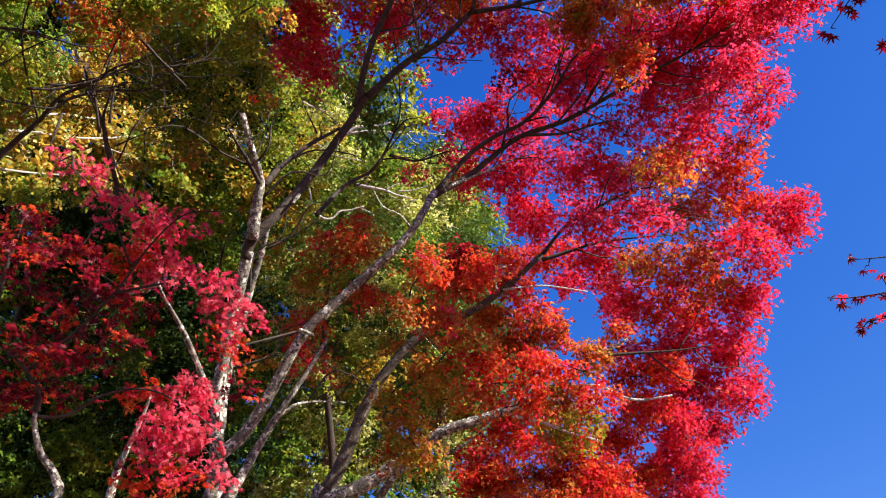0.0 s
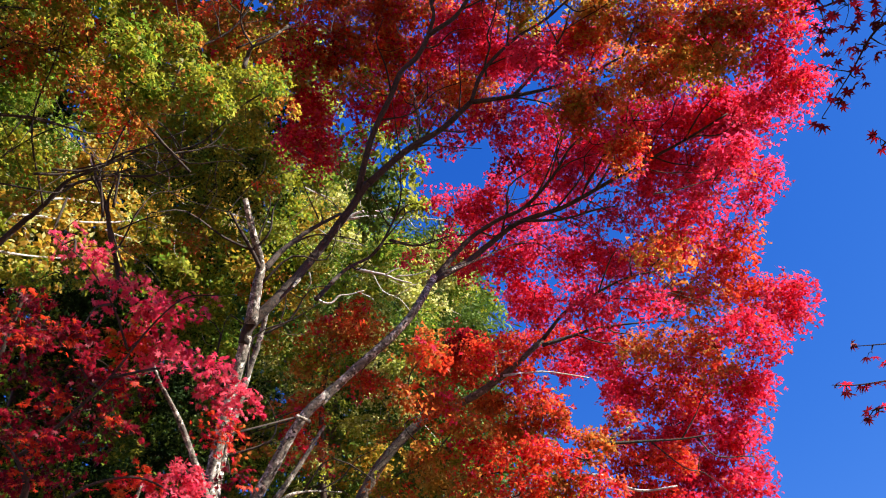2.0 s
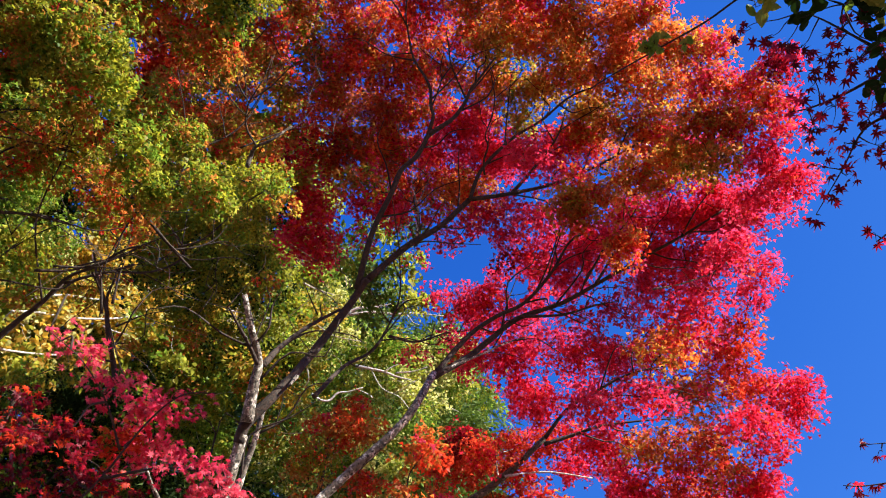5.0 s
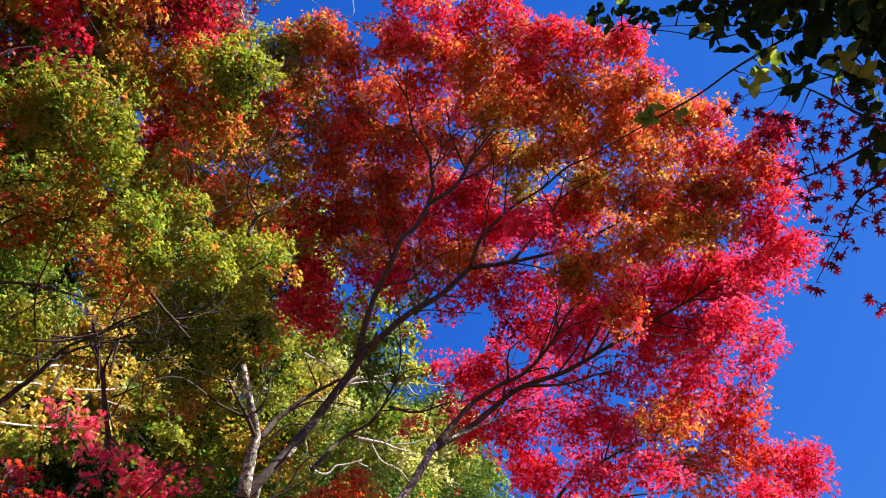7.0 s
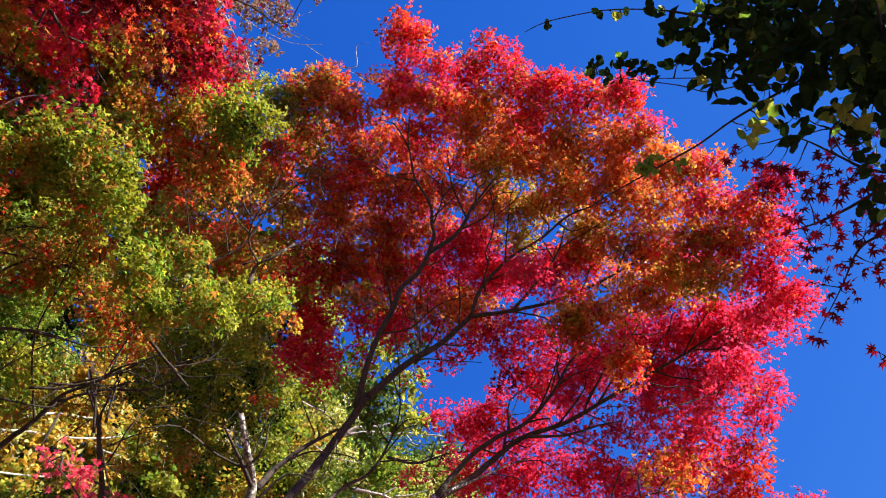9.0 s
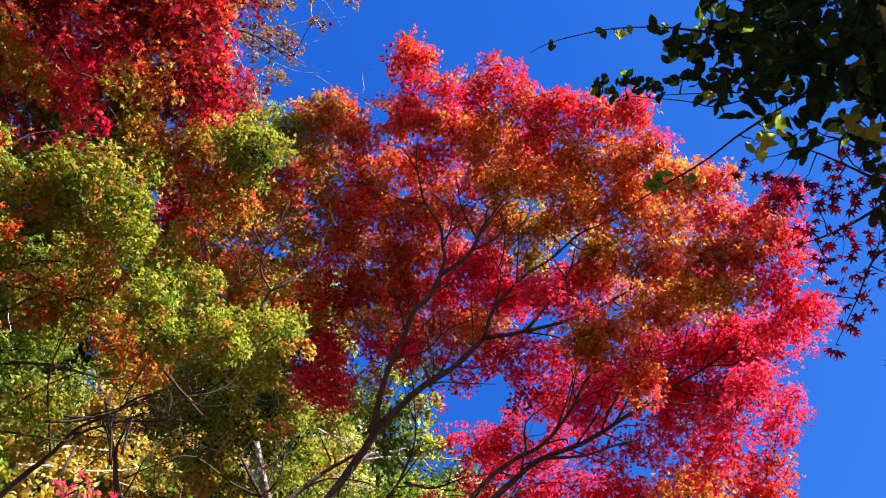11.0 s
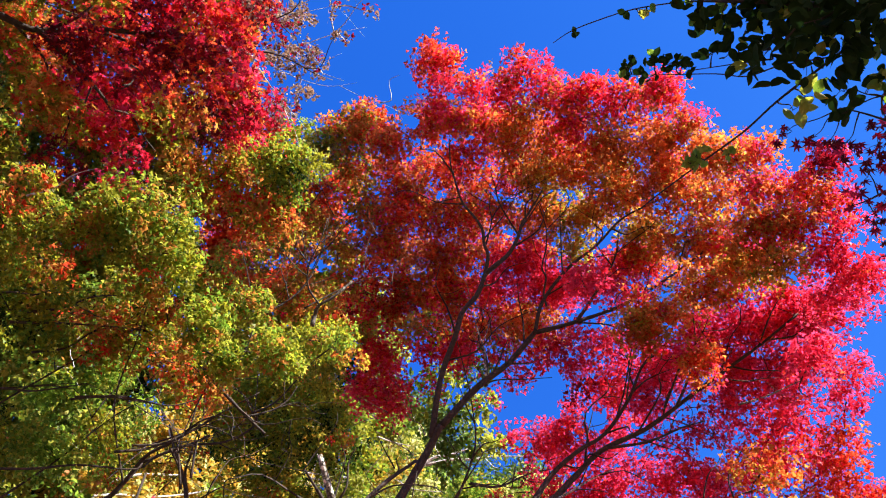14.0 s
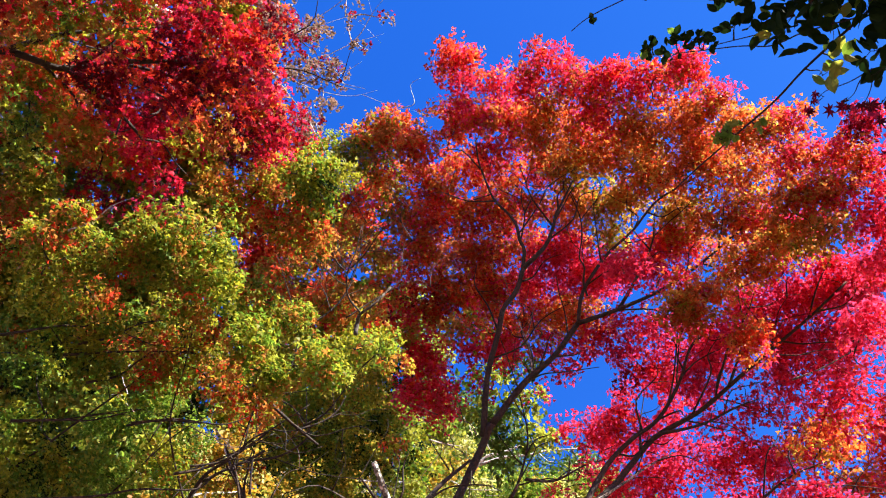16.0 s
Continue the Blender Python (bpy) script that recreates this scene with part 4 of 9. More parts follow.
maple.bough(1.94, 8.11, 8.93, 0.37, 0.37, "pink", 0.28)
maple.bough(2.11, 8.01, 8.17, 0.35, 0.35, "crimson", 0.43)
maple.bough(4.23, 7.95, 8.23, 0.37, 0.37, "crimson", 0.26)
maple.bough(2.51, 8.66, 8.39, 0.38, 0.38, "orange", 0.33)
maple.bough(2.31, 9.16, 8.21, 0.39, 0.39, "pink", 0.50)
maple.bough(3.94, 8.32, 7.52, 0.37, 0.37, "crimson", 0.30)
maple.bough(2.91, 8.94, 7.65, 0.37, 0.37, "scarlet", 0.25)
maple.bough(3.46, 9.14, 7.70, 0.38, 0.38, "pink", 0.26)
maple.bough(3.89, 8.74, 7.12, 0.37, 0.37, "crimson", 0.27)
maple.bough(3.54, 9.17, 6.45, 0.37, 0.37, "crimson", 0.31)
maple.bough(3.86, 9.10, 6.49, 0.37, 0.37, "crimson", 0.56)
maple.finish(loose=300)
# ---- the lower orange maple beside it ----
maple_b = Tree("maple_tree", (-1.49, 8.45, height(-1.49, 8.45) - 0.1), "leaning maple with orange and scarlet leaves on lichen-spotted limbs", shape="small_maple", size=0.060, fill=1.4)
maple_b.limb(0.144, 0.075, (-1.49, 8.45, 0.80), (-1.43, 8.28, 2.00), (-1.32, 7.96, 4.58), (-1.26, 7.92, 4.72), name="trunk", bark=BARK_LICHEN)
maple_b.limb(0.084, 0.030, (-1.29, 7.93, 4.66), (-1.11, 7.86, 5.03), (-0.89, 7.70, 5.54), (-0.65, 7.55, 5.98), (-0.22, 7.39, 6.38), (0.36, 7.27, 6.63), (0.75, 7.13, 6.87), (1.14, 6.93, 7.15))
maple_b.limb(0.024, 0.005, (1.14, 6.93, 7.15), (1.40, 6.74, 7.40), (1.72, 6.61, 7.54), (2.04, 6.48, 7.65), (2.35, 6.40, 7.70), (2.72, 6.33, 7.70), bark=BARK_DARK, shoots=5)
maple_b.limb(0.100, 0.011, (-1.27, 7.93, 4.68), (-0.87, 7.92, 4.83), (-0.51, 7.86, 5.05), (-0.03, 7.74, 5.35), (0.40, 7.67, 5.47), (0.76, 7.59, 5.57), (1.13, 7.47, 5.71), (1.49, 7.32, 5.87), (1.73, 7.19, 6.00), (1.97, 7.06, 6.09), bark=BARK_LICHEN)
# thin side branches in pale bark: sunlight on them put into the colour
maple_b.limb(0.015, 0.006, (0.68, 7.09, 6.77), (1.14, 7.15, 6.87), (1.66, 7.24, 6.85), bark=BARK_PALE)
maple_b.limb(0.012, 0.005, (0.61, 7.10, 6.76), (0.61, 7.09, 7.03), (0.80, 7.15, 7.18), bark=BARK_LICHEN)
maple_b.limb(0.026, 0.006, (1.13, 6.93, 7.07), (1.46, 6.91, 7.18), (1.79, 6.88, 7.28), (2.25, 6.84, 7.32), (2.63, 6.83, 7.34), bark=BARK_DARK, shoots=4)
maple_b.limb(0.025, 0.010, (1.28, 7.41, 5.77), (1.43, 7.45, 5.74), (1.68, 7.44, 5.74), (1.91, 7.49, 5.64), (2.12, 7.50, 5.60), (2.44, 7.44, 5.62), bark=BARK_PALE)
maple_b.limb(0.028, 0.009, (0.61, 7.62, 5.54), (0.79, 7.64, 5.48), (1.06, 7.64, 5.41), (1.36, 7.65, 5.29), (1.64, 7.64, 5.20), bark=BARK_PALE)
maple_b.limb(0.077, 0.010, (-1.39, 8.35, 0.80), (-1.02, 8.13, 4.21), (-0.76, 8.20, 4.70), (-0.53, 8.11, 5.03), (-0.34, 8.11, 5.13), (0.09, 8.07, 5.28), (0.47, 7.98, 5.51), bark=BARK_LICHEN)
maple_b.limb(0.022, 0.006, (1.67, 7.21, 5.98), (2.11, 7.23, 6.02), (2.54, 7.23, 6.05), (2.92, 7.22, 6.11), bark=BARK_DARK, shoots=3)
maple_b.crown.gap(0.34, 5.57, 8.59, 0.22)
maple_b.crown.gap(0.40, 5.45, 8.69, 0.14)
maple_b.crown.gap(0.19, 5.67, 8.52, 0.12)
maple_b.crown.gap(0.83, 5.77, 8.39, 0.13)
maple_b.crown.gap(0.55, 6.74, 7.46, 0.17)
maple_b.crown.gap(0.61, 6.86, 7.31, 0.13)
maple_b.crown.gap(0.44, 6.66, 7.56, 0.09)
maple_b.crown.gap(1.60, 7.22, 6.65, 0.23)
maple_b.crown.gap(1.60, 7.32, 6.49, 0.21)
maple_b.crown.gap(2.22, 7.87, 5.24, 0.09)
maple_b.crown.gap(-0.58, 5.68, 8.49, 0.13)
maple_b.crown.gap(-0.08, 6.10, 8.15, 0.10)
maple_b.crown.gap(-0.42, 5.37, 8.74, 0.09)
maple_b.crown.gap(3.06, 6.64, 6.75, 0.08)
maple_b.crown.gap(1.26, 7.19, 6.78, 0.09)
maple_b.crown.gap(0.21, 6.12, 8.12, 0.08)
maple_b.bough(1.16, 7.60, 6.59, 0.47, 0.28, "ember", 0.86)
maple_b.bough(0.63, 7.58, 6.71, 0.40, 0.28, "orange", 0.86)
maple_b.bough(0.18, 7.41, 7.11, 0.40, 0.35, "scarlet", 0.86)
maple_b.bough(-0.18, 5.73, 6.12, 0.23, 0.24, "ember", 0.77)
maple_b.bough(-0.02, 6.93, 6.30, 0.30, 0.29, "ember", 0.86)
maple_b.bough(0.40, 6.30, 5.37, 0.32, 0.21, "scarlet", 0.77)
maple_b.bough(0.88, 6.28, 5.35, 0.32, 0.21, "scarlet", 0.77)
maple_b.bough(1.56, 7.23, 6.06, 0.28, 0.23, "orange", 0.86)
maple_b.bough(1.25, 7.51, 5.67, 0.38, 0.26, "orange", 0.86)
maple_b.bough(-0.12, 6.25, 5.28, 0.20, 0.19, "amber", 0.77)
maple_b.bough(-0.10, 7.93, 5.97, 0.30, 0.28, "gold", 0.86)
maple_b.bough(-0.36, 6.95, 5.12, 0.28, 0.30, "amber", 0.6)
maple_b.bough(-0.50, 6.48, 5.11, 0.19, 0.19, "rust", 0.54)
maple_b.bough(-0.25, 7.09, 4.84, 0.28, 0.24, "amber", 0.6)
maple_b.bough(-0.47, 7.08, 4.83, 0.23, 0.24, "rust", 0.52)
maple_b.bough(0.59, 6.54, 4.80, 0.27, 0.19, "scarlet", 0.77)
maple_b.bough(1.34, 7.94, 5.41, 0.39, 0.31, "rust", 0.86)
maple_b.bough(0.87, 8.49, 5.26, 0.47, 0.32, "ember", 0.86)
maple_b.bough(1.49, 8.39, 5.15, 0.40, 0.32, "scarlet", 0.86)
maple_b.bough(0.35, 8.48, 5.13, 0.37, 0.28, "scarlet", 0.86)
maple_b.bough(1.00, 8.23, 4.77, 0.58, 0.27, "ember", 0.86)
maple_b.bough(0.45, 8.40, 4.65, 0.58, 0.27, "scarlet", 0.86)
maple_b.bough(1.81, 8.28, 4.84, 0.40, 0.28, "scarlet", 0.86)
maple_b.bough(-1.29, 7.48, 7.80, 0.39, 0.30, "ember", 0.69)
maple_b.bough(-0.94, 7.56, 7.77, 0.32, 0.26, "orange", 0.52)
maple_b.bough(-1.57, 7.71, 7.44, 0.36, 0.37, "rust", 0.6)
maple_b.bough(-1.02, 7.90, 7.31, 0.36, 0.30, "ember", 0.52)
maple_b.bough(-1.70, 8.02, 6.97, 0.36, 0.30, "ember", 0.43)
maple_b.bough(-0.34, 5.95, 5.77, 0.18, 0.23, "orange", 0.47)
maple_b.bough(0.29, 6.13, 5.51, 0.20, 0.14, "amber", 0.54)
maple_b.bough(-0.61, 8.45, 6.91, 0.29, 0.23, "rust", 0.52)
maple_b.bough(-1.56, 8.30, 6.58, 0.36, 0.30, "ember", 0.26)
maple_b.bough(0.77, 7.26, 7.00, 0.26, 0.24, "scarlet", 0.86)
maple_b.bough(0.41, 6.76, 6.86, 0.25, 0.22, "scarlet", 0.86)
maple_b.bough(0.86, 5.88, 5.68, 0.15, 0.12, "scarlet", 0.77)
maple_b.bough(0.24, 7.01, 7.23, 0.26, 0.24, "wine", 0.69)
maple_b.bough(1.40, 7.53, 6.47, 0.23, 0.21, "ember", 0.86)
maple_b.bough(0.77, 7.77, 6.48, 0.33, 0.21, "orange", 0.86)
maple_b.bough(0.22, 7.90, 5.67, 0.25, 0.23, "rust", 0.6)
maple_b.bough(-0.95, 6.94, 7.61, 0.27, 0.21, "ember", 0.52)
maple_b.bough(0.78, 5.98, 5.85, 0.18, 0.12, "scarlet", 0.54)
maple_b.bough(0.29, 6.41, 5.13, 0.23, 0.19, "ember", 0.69)
maple_b.bough(0.69, 6.28, 5.06, 0.22, 0.19, "scarlet", 0.69)
maple_b.bough(0.63, 8.34, 5.90, 0.34, 0.29, "ember", 0.77)
maple_b.bough(1.16, 8.29, 5.87, 0.34, 0.29, "ember", 0.77)
maple_b.bough(0.43, 8.54, 5.49, 0.34, 0.29, "scarlet", 0.77)
maple_b.bough(0.79, 6.55, 4.64, 0.22, 0.19, "scarlet", 0.69)
maple_b.bough(1.53, 8.44, 5.44, 0.34, 0.29, "scarlet", 0.77)
maple_b.bough(0.61, 8.69, 5.14, 0.34, 0.29, "ember", 0.77)
maple_b.bough(1.26, 8.63, 5.11, 0.34, 0.29, "ember", 0.77)
maple_b.bough(1.89, 8.46, 5.24, 0.31, 0.29, "scarlet", 0.69)
maple_b.bough(1.39, 6.21, 4.96, 0.20, 0.19, "scarlet", 0.62)
maple_b.bough(1.32, 6.49, 4.88, 0.21, 0.19, "rust", 0.62)
maple_b.bough(0.11, 8.27, 6.47, 0.31, 0.29, "rust", 0.6)
maple_b.bough(0.19, 6.18, 5.54, 0.20, 0.19, "ember", 0.54)
maple_b.bough(2.16, 8.28, 6.38, 0.36, 0.30, "scarlet", 0.69)
maple_b.bough(2.46, 8.41, 5.99, 0.36, 0.30, "scarlet", 0.69)
maple_b.bough(2.12, 8.65, 5.68, 0.36, 0.30, "scarlet", 0.69)
maple_b.bough(2.62, 8.60, 5.51, 0.36, 0.30, "crimson", 0.69)
maple_b.bough(2.35, 8.79, 5.24, 0.36, 0.30, "scarlet", 0.69)
maple_b.bough(1.84, 8.89, 5.29, 0.36, 0.30, "ember", 0.69)
maple_b.bough(2.77, 8.39, 5.84, 0.32, 0.30, "crimson", 0.6)
maple_b.bough(2.68, 8.13, 6.37, 0.32, 0.30, "scarlet", 0.6)
maple_b.bough(2.11, 8.04, 6.80, 0.28, 0.22, "ember", 0.52)
maple_b.bough(2.82, 8.74, 5.02, 0.36, 0.30, "crimson", 0.69)
maple_b.bough(2.98, 8.50, 5.46, 0.28, 0.30, "crimson", 0.52)
maple_b.bough(1.21, 6.28, 5.28, 0.21, 0.21, "scarlet", 0.23)
maple_b.finish(loose=300)
# ---- the olive maple, nearer by ----
maple_c = Tree("maple_tree", (-5.40, 4.90, height(-5.40, 4.90) - 0.1), "spreading maple with olive-green and rusty leaves on dark boughs", bark=BARK_DARK, shape="small_maple", size=0.050, fill=1.38)
maple_c.crown.lean = np.array((0.9, 0.5, -0.7))
maple_c.limb(0.038, 0.015, (-5.40, 4.90, 0.00), (-5.20, 4.80, 2.50), (-3.59, 4.34, 5.92), (-3.30, 4.21, 6.27), (-3.10, 4.11, 6.49), name="trunk")
maple_c.limb(0.018, 0.004, (-3.23, 4.18, 6.34), (-3.05, 4.06, 6.51), (-2.85, 4.02, 6.60), (-2.63, 3.94, 6.72), (-2.47, 3.92, 6.77), (-2.13, 3.85, 6.91), shoots=3)
maple_c.limb(0.013, 0.004, (-3.10, 4.11, 6.49), (-2.80, 4.12, 6.65), (-2.48, 4.21, 6.76), (-2.23, 4.15, 6.91), (-2.33, 3.94, 7.03), (-2.48, 3.79, 7.07), (-2.63, 3.60, 7.13), shoots=4)
maple_c.limb(0.011, 0.003, (-2.24, 4.03, 6.87), (-2.04, 3.99, 6.93), (-1.84, 3.87, 7.05), (-1.65, 3.74, 7.16), shoots=1)
maple_c.limb(0.011, 0.004, (-2.86, 4.04, 6.55), (-2.84, 4.20, 6.53), (-2.81, 4.43, 6.45), (-2.75, 4.77, 6.28), (-2.71, 4.99, 6.19), shoots=2)
maple_c.limb(0.009, 0.003, (-3.14, 4.06, 6.21), (-3.16, 3.53, 6.55), (-2.94, 3.12, 6.88), (-2.77, 2.74, 7.11), (-2.59, 2.43, 7.28), shoots=5)
maple_c.limb(0.011, 0.003, (-2.56, 4.00, 7.28), (-2.34, 3.73, 7.71), (-2.36, 3.44, 8.03), (-2.44, 3.06, 8.35), shoots=3)
maple_c.limb(0.011, 0.003, (-2.30, 3.58, 7.65), (-1.91, 3.53, 7.98), (-1.69, 3.33, 8.30), (-1.58, 3.05, 8.60), shoots=3)
maple_c.limb(0.009, 0.003, (-1.88, 3.70, 7.97), (-1.65, 3.70, 8.18), (-1.41, 3.70, 8.40), (-1.27, 3.62, 8.62), bark=BARK_DARK, shoots=2)
maple_c.limb(0.008, 0.003, (-2.73, 4.49, 6.38), (-2.50, 4.41, 6.43), (-2.27, 4.36, 6.44), shoots=1)
maple_c.limb(0.011, 0.003, (-4.05, 3.90, 5.94), (-3.62, 3.81, 6.27), (-3.21, 3.67, 6.58), (-2.86, 3.61, 6.74), shoots=3)
maple_c.limb(0.011, 0.003, (-4.26, 3.37, 6.18), (-3.85, 3.29, 6.50), (-3.45, 3.21, 6.78), (-3.15, 3.11, 6.96), (-2.95, 3.02, 7.06), shoots=4)
maple_c.limb(0.012, 0.004, (-4.00, 2.34, 6.43), (-3.67, 2.50, 6.68), (-3.54, 2.60, 6.79), (-3.32, 2.60, 7.00), shoots=1)
maple_c.limb(0.012, 0.004, (-3.57, 2.65, 6.62), (-3.39, 2.73, 6.76), (-3.22, 2.75, 6.92), (-3.08, 2.82, 7.03), shoots=1)
maple_c.limb(0.012, 0.004, (-3.67, 2.67, 6.53), (-3.40, 2.83, 6.70), (-3.07, 3.02, 6.86), (-2.90, 3.15, 6.95), shoots=1)
maple_c.limb(0.012, 0.004, (-3.57, 2.92, 6.47), (-3.39, 3.00, 6.61), (-3.24, 2.99, 6.78), (-3.09, 3.04, 6.90), shoots=1)
maple_c.limb(0.012, 0.004, (-4.01, 2.90, 6.12), (-3.74, 3.10, 6.29), (-3.61, 3.21, 6.38), (-3.32, 3.33, 6.58), shoots=1)
maple_c.limb(0.012, 0.004, (-3.33, 3.31, 6.38), (-3.14, 3.43, 6.50), (-2.94, 3.57, 6.58), (-2.76, 3.70, 6.66), (-2.57, 3.75, 6.79), shoots=1)
maple_c.limb(0.012, 0.004, (-4.03, 3.35, 5.78), (-3.64, 3.62, 5.98), (-3.37, 3.77, 6.14), (-3.03, 3.99, 6.28), (-2.89, 3.99, 6.43), (-2.67, 4.10, 6.54), shoots=1)
maple_c.limb(0.012, 0.004, (-3.10, 3.74, 6.21), (-2.90, 3.84, 6.33), (-2.72, 3.88, 6.48), (-2.55, 3.89, 6.63), shoots=1)
maple_c.limb(0.012, 0.004, (-2.67, 4.13, 6.15), (-2.70, 3.95, 6.36), (-2.74, 3.87, 6.47), shoots=1)
maple_c.limb(0.012, 0.004, (-2.60, 4.09, 6.22), (-2.58, 3.97, 6.41), (-2.56, 3.91, 6.54), shoots=1)
maple_c.limb(0.012, 0.004, (-2.38, 3.42, 6.85), (-2.27, 3.33, 7.02), (-2.15, 3.23, 7.18), (-2.02, 3.22, 7.30), shoots=1)
maple_c.limb(0.018, 0.011, (-2.50, 3.40, 6.80), (-2.38, 3.65, 6.76), (-2.24, 3.89, 6.71), (-2.10, 4.10, 6.67), shoots=2)
maple_c.limb(0.010, 0.004, (-2.23, 3.92, 6.69), (-2.04, 3.97, 6.80), (-1.92, 3.97, 6.91), (-1.84, 3.92, 7.03), shoots=2)
maple_c.limb(0.010, 0.004, (-3.03, 3.81, 6.35), (-2.84, 3.91, 6.46), (-2.67, 3.94, 6.60), (-2.45, 3.96, 6.76), shoots=2)
maple_c.limb(0.010, 0.004, (-3.41, 3.36, 6.43), (-3.14, 3.49, 6.59), (-2.91, 3.67, 6.67), (-2.85, 3.73, 6.72), shoots=1)
maple_c.limb(0.022, 0.010, (-1.68, 3.55, 7.39), (-1.66, 3.50, 7.50), (-1.60, 3.40, 7.47), (-1.46, 3.36, 7.53), (-1.31, 3.32, 7.69), bark=BARK)
maple_c.limb(0.010, 0.004, (-1.60, 3.41, 7.50), (-1.69, 3.28, 7.61), (-1.64, 3.07, 7.63), (-1.52, 2.91, 7.75), (-1.45, 2.78, 7.93), shoots=3)
maple_c.limb(0.009, 0.003, (-1.64, 3.08, 7.66), (-1.73, 2.97, 7.76), (-1.72, 2.77, 7.75), (-1.65, 2.63, 7.84), shoots=2)
maple_c.limb(0.008, 0.003, (-1.60, 3.05, 7.70), (-1.47, 3.00, 7.82), (-1.30, 2.84, 7.82), (-1.18, 2.78, 7.88), shoots=2)
maple_c.limb(0.007, 0.003, (-1.67, 3.17, 7.61), (-1.78, 3.10, 7.69), (-1.86, 2.87, 7.67), (-1.92, 2.64, 7.75), shoots=1)
maple_c.bough(-2.66, 1.98, 6.96, 0.32, 0.22, "citron", 0.64)
maple_c.bough(-2.81, 2.21, 6.78, 0.27, 0.24, "citron", 0.64)
maple_c.bough(-2.44, 2.28, 6.94, 0.32, 0.24, "citron", 0.64)
maple_c.bough(-2.25, 2.22, 7.76, 0.30, 0.24, "russet", 0.64)
maple_c.bough(-1.95, 2.18, 8.06, 0.31, 0.22, "olive", 0.64)
maple_c.bough(-1.62, 2.23, 8.05, 0.31, 0.19, "olive", 0.64)
maple_c.bough(-1.73, 2.36, 7.86, 0.30, 0.21, "shaded_olive", 0.64)
maple_c.bough(-2.14, 2.55, 7.69, 0.30, 0.21, "russet", 0.51)
maple_c.bough(-2.46, 2.28, 7.63, 0.25, 0.21, "russet", 0.64)
maple_c.bough(-2.58, 2.48, 6.78, 0.32, 0.24, "citron", 0.64)
maple_c.bough(-2.44, 2.87, 7.26, 0.35, 0.26, "citron", 0.51)
maple_c.bough(-2.93, 3.93, 9.64, 0.41, 0.36, "russet", 0.64)
maple_c.bough(-1.80, 2.65, 7.57, 0.25, 0.23, "russet", 0.51)
maple_c.bough(-3.32, 2.99, 7.41, 0.37, 0.28, "citron", 0.64)
maple_c.bough(-2.93, 3.08, 7.08, 0.35, 0.24, "bronze", 0.64)
maple_c.bough(-2.27, 2.86, 6.61, 0.27, 0.24, "citron", 0.64)
maple_c.bough(-2.16, 3.16, 7.22, 0.29, 0.26, "citron", 0.64)
maple_c.bough(-2.32, 3.95, 8.98, 0.38, 0.33, "russet", 0.64)
maple_c.bough(-2.27, 3.91, 9.90, 0.28, 0.29, "russet", 0.38)
maple_c.bough(-3.18, 3.13, 6.81, 0.35, 0.26, "bronze", 0.51)
maple_c.bough(-2.97, 3.74, 7.43, 0.33, 0.29, "russet", 0.64)
maple_c.bough(-2.19, 3.22, 6.55, 0.27, 0.24, "citron", 0.64)
maple_c.bough(-1.88, 3.25, 6.66, 0.27, 0.24, "citron", 0.64)
maple_c.bough(-1.83, 3.84, 7.69, 0.27, 0.28, "olive", 0.64)
maple_c.bough(-2.32, 5.57, 9.51, 0.28, 0.37, "olive", 0.64)
maple_c.bough(-2.57, 5.18, 8.84, 0.40, 0.33, "moss", 0.64)
maple_c.bough(-3.03, 5.18, 8.85, 0.40, 0.28, "moss", 0.64)
maple_c.bough(-2.79, 3.97, 7.24, 0.27, 0.23, "russet", 0.45)
maple_c.bough(-3.11, 6.10, 8.36, 0.35, 0.29, "moss", 0.32)
maple_c.bough(-3.40, 6.05, 8.51, 0.28, 0.23, "moss", 0.16)
maple_c.bough(-2.19, 6.07, 8.34, 0.20, 0.21, "shaded_olive", 0.38)
maple_c.bough(-2.66, 5.69, 8.58, 0.34, 0.28, "shaded_olive", 0.64)
maple_c.bough(-3.26, 5.76, 8.67, 0.35, 0.21, "moss", 0.22)
maple_c.bough(-2.62, 5.90, 9.15, 0.43, 0.34, "shaded_olive", 0.64)
maple_c.bough(-2.98, 5.80, 8.81, 0.42, 0.29, "shaded_olive", 0.64)
maple_c.bough(-2.15, 5.58, 8.75, 0.27, 0.28, "shaded_olive", 0.64)
maple_c.bough(-2.62, 6.32, 8.94, 0.36, 0.30, "shaded_olive", 0.51)
maple_c.bough(-2.80, 5.89, 8.32, 0.34, 0.28, "shaded_olive", 0.51)
maple_c.bough(-2.15, 5.99, 8.83, 0.21, 0.29, "rust", 0.38)
maple_c.bough(-3.02, 6.36, 8.39, 0.33, 0.29, "rust", 0.45)
maple_c.bough(-2.59, 6.27, 8.27, 0.28, 0.26, "shaded_olive", 0.38)
maple_c.bough(-3.25, 5.51, 8.77, 0.28, 0.29, "rust", 0.19)
maple_c.bough(-3.46, 3.61, 7.15, 0.27, 0.21, "green", 0.26)
maple_c.bough(-1.93, 4.20, 9.05, 0.26, 0.27, "russet", 0.38)
maple_c.bough(-1.49, 3.78, 7.58, 0.16, 0.22, "olive", 0.32)
maple_c.bough(-3.96, 1.58, 7.51, 0.32, 0.28, "bronze", 0.64)
maple_c.bough(-4.10, 2.08, 7.50, 0.33, 0.29, "olive", 0.64)
maple_c.bough(-3.78, 2.24, 7.55, 0.32, 0.28, "bronze", 0.64)
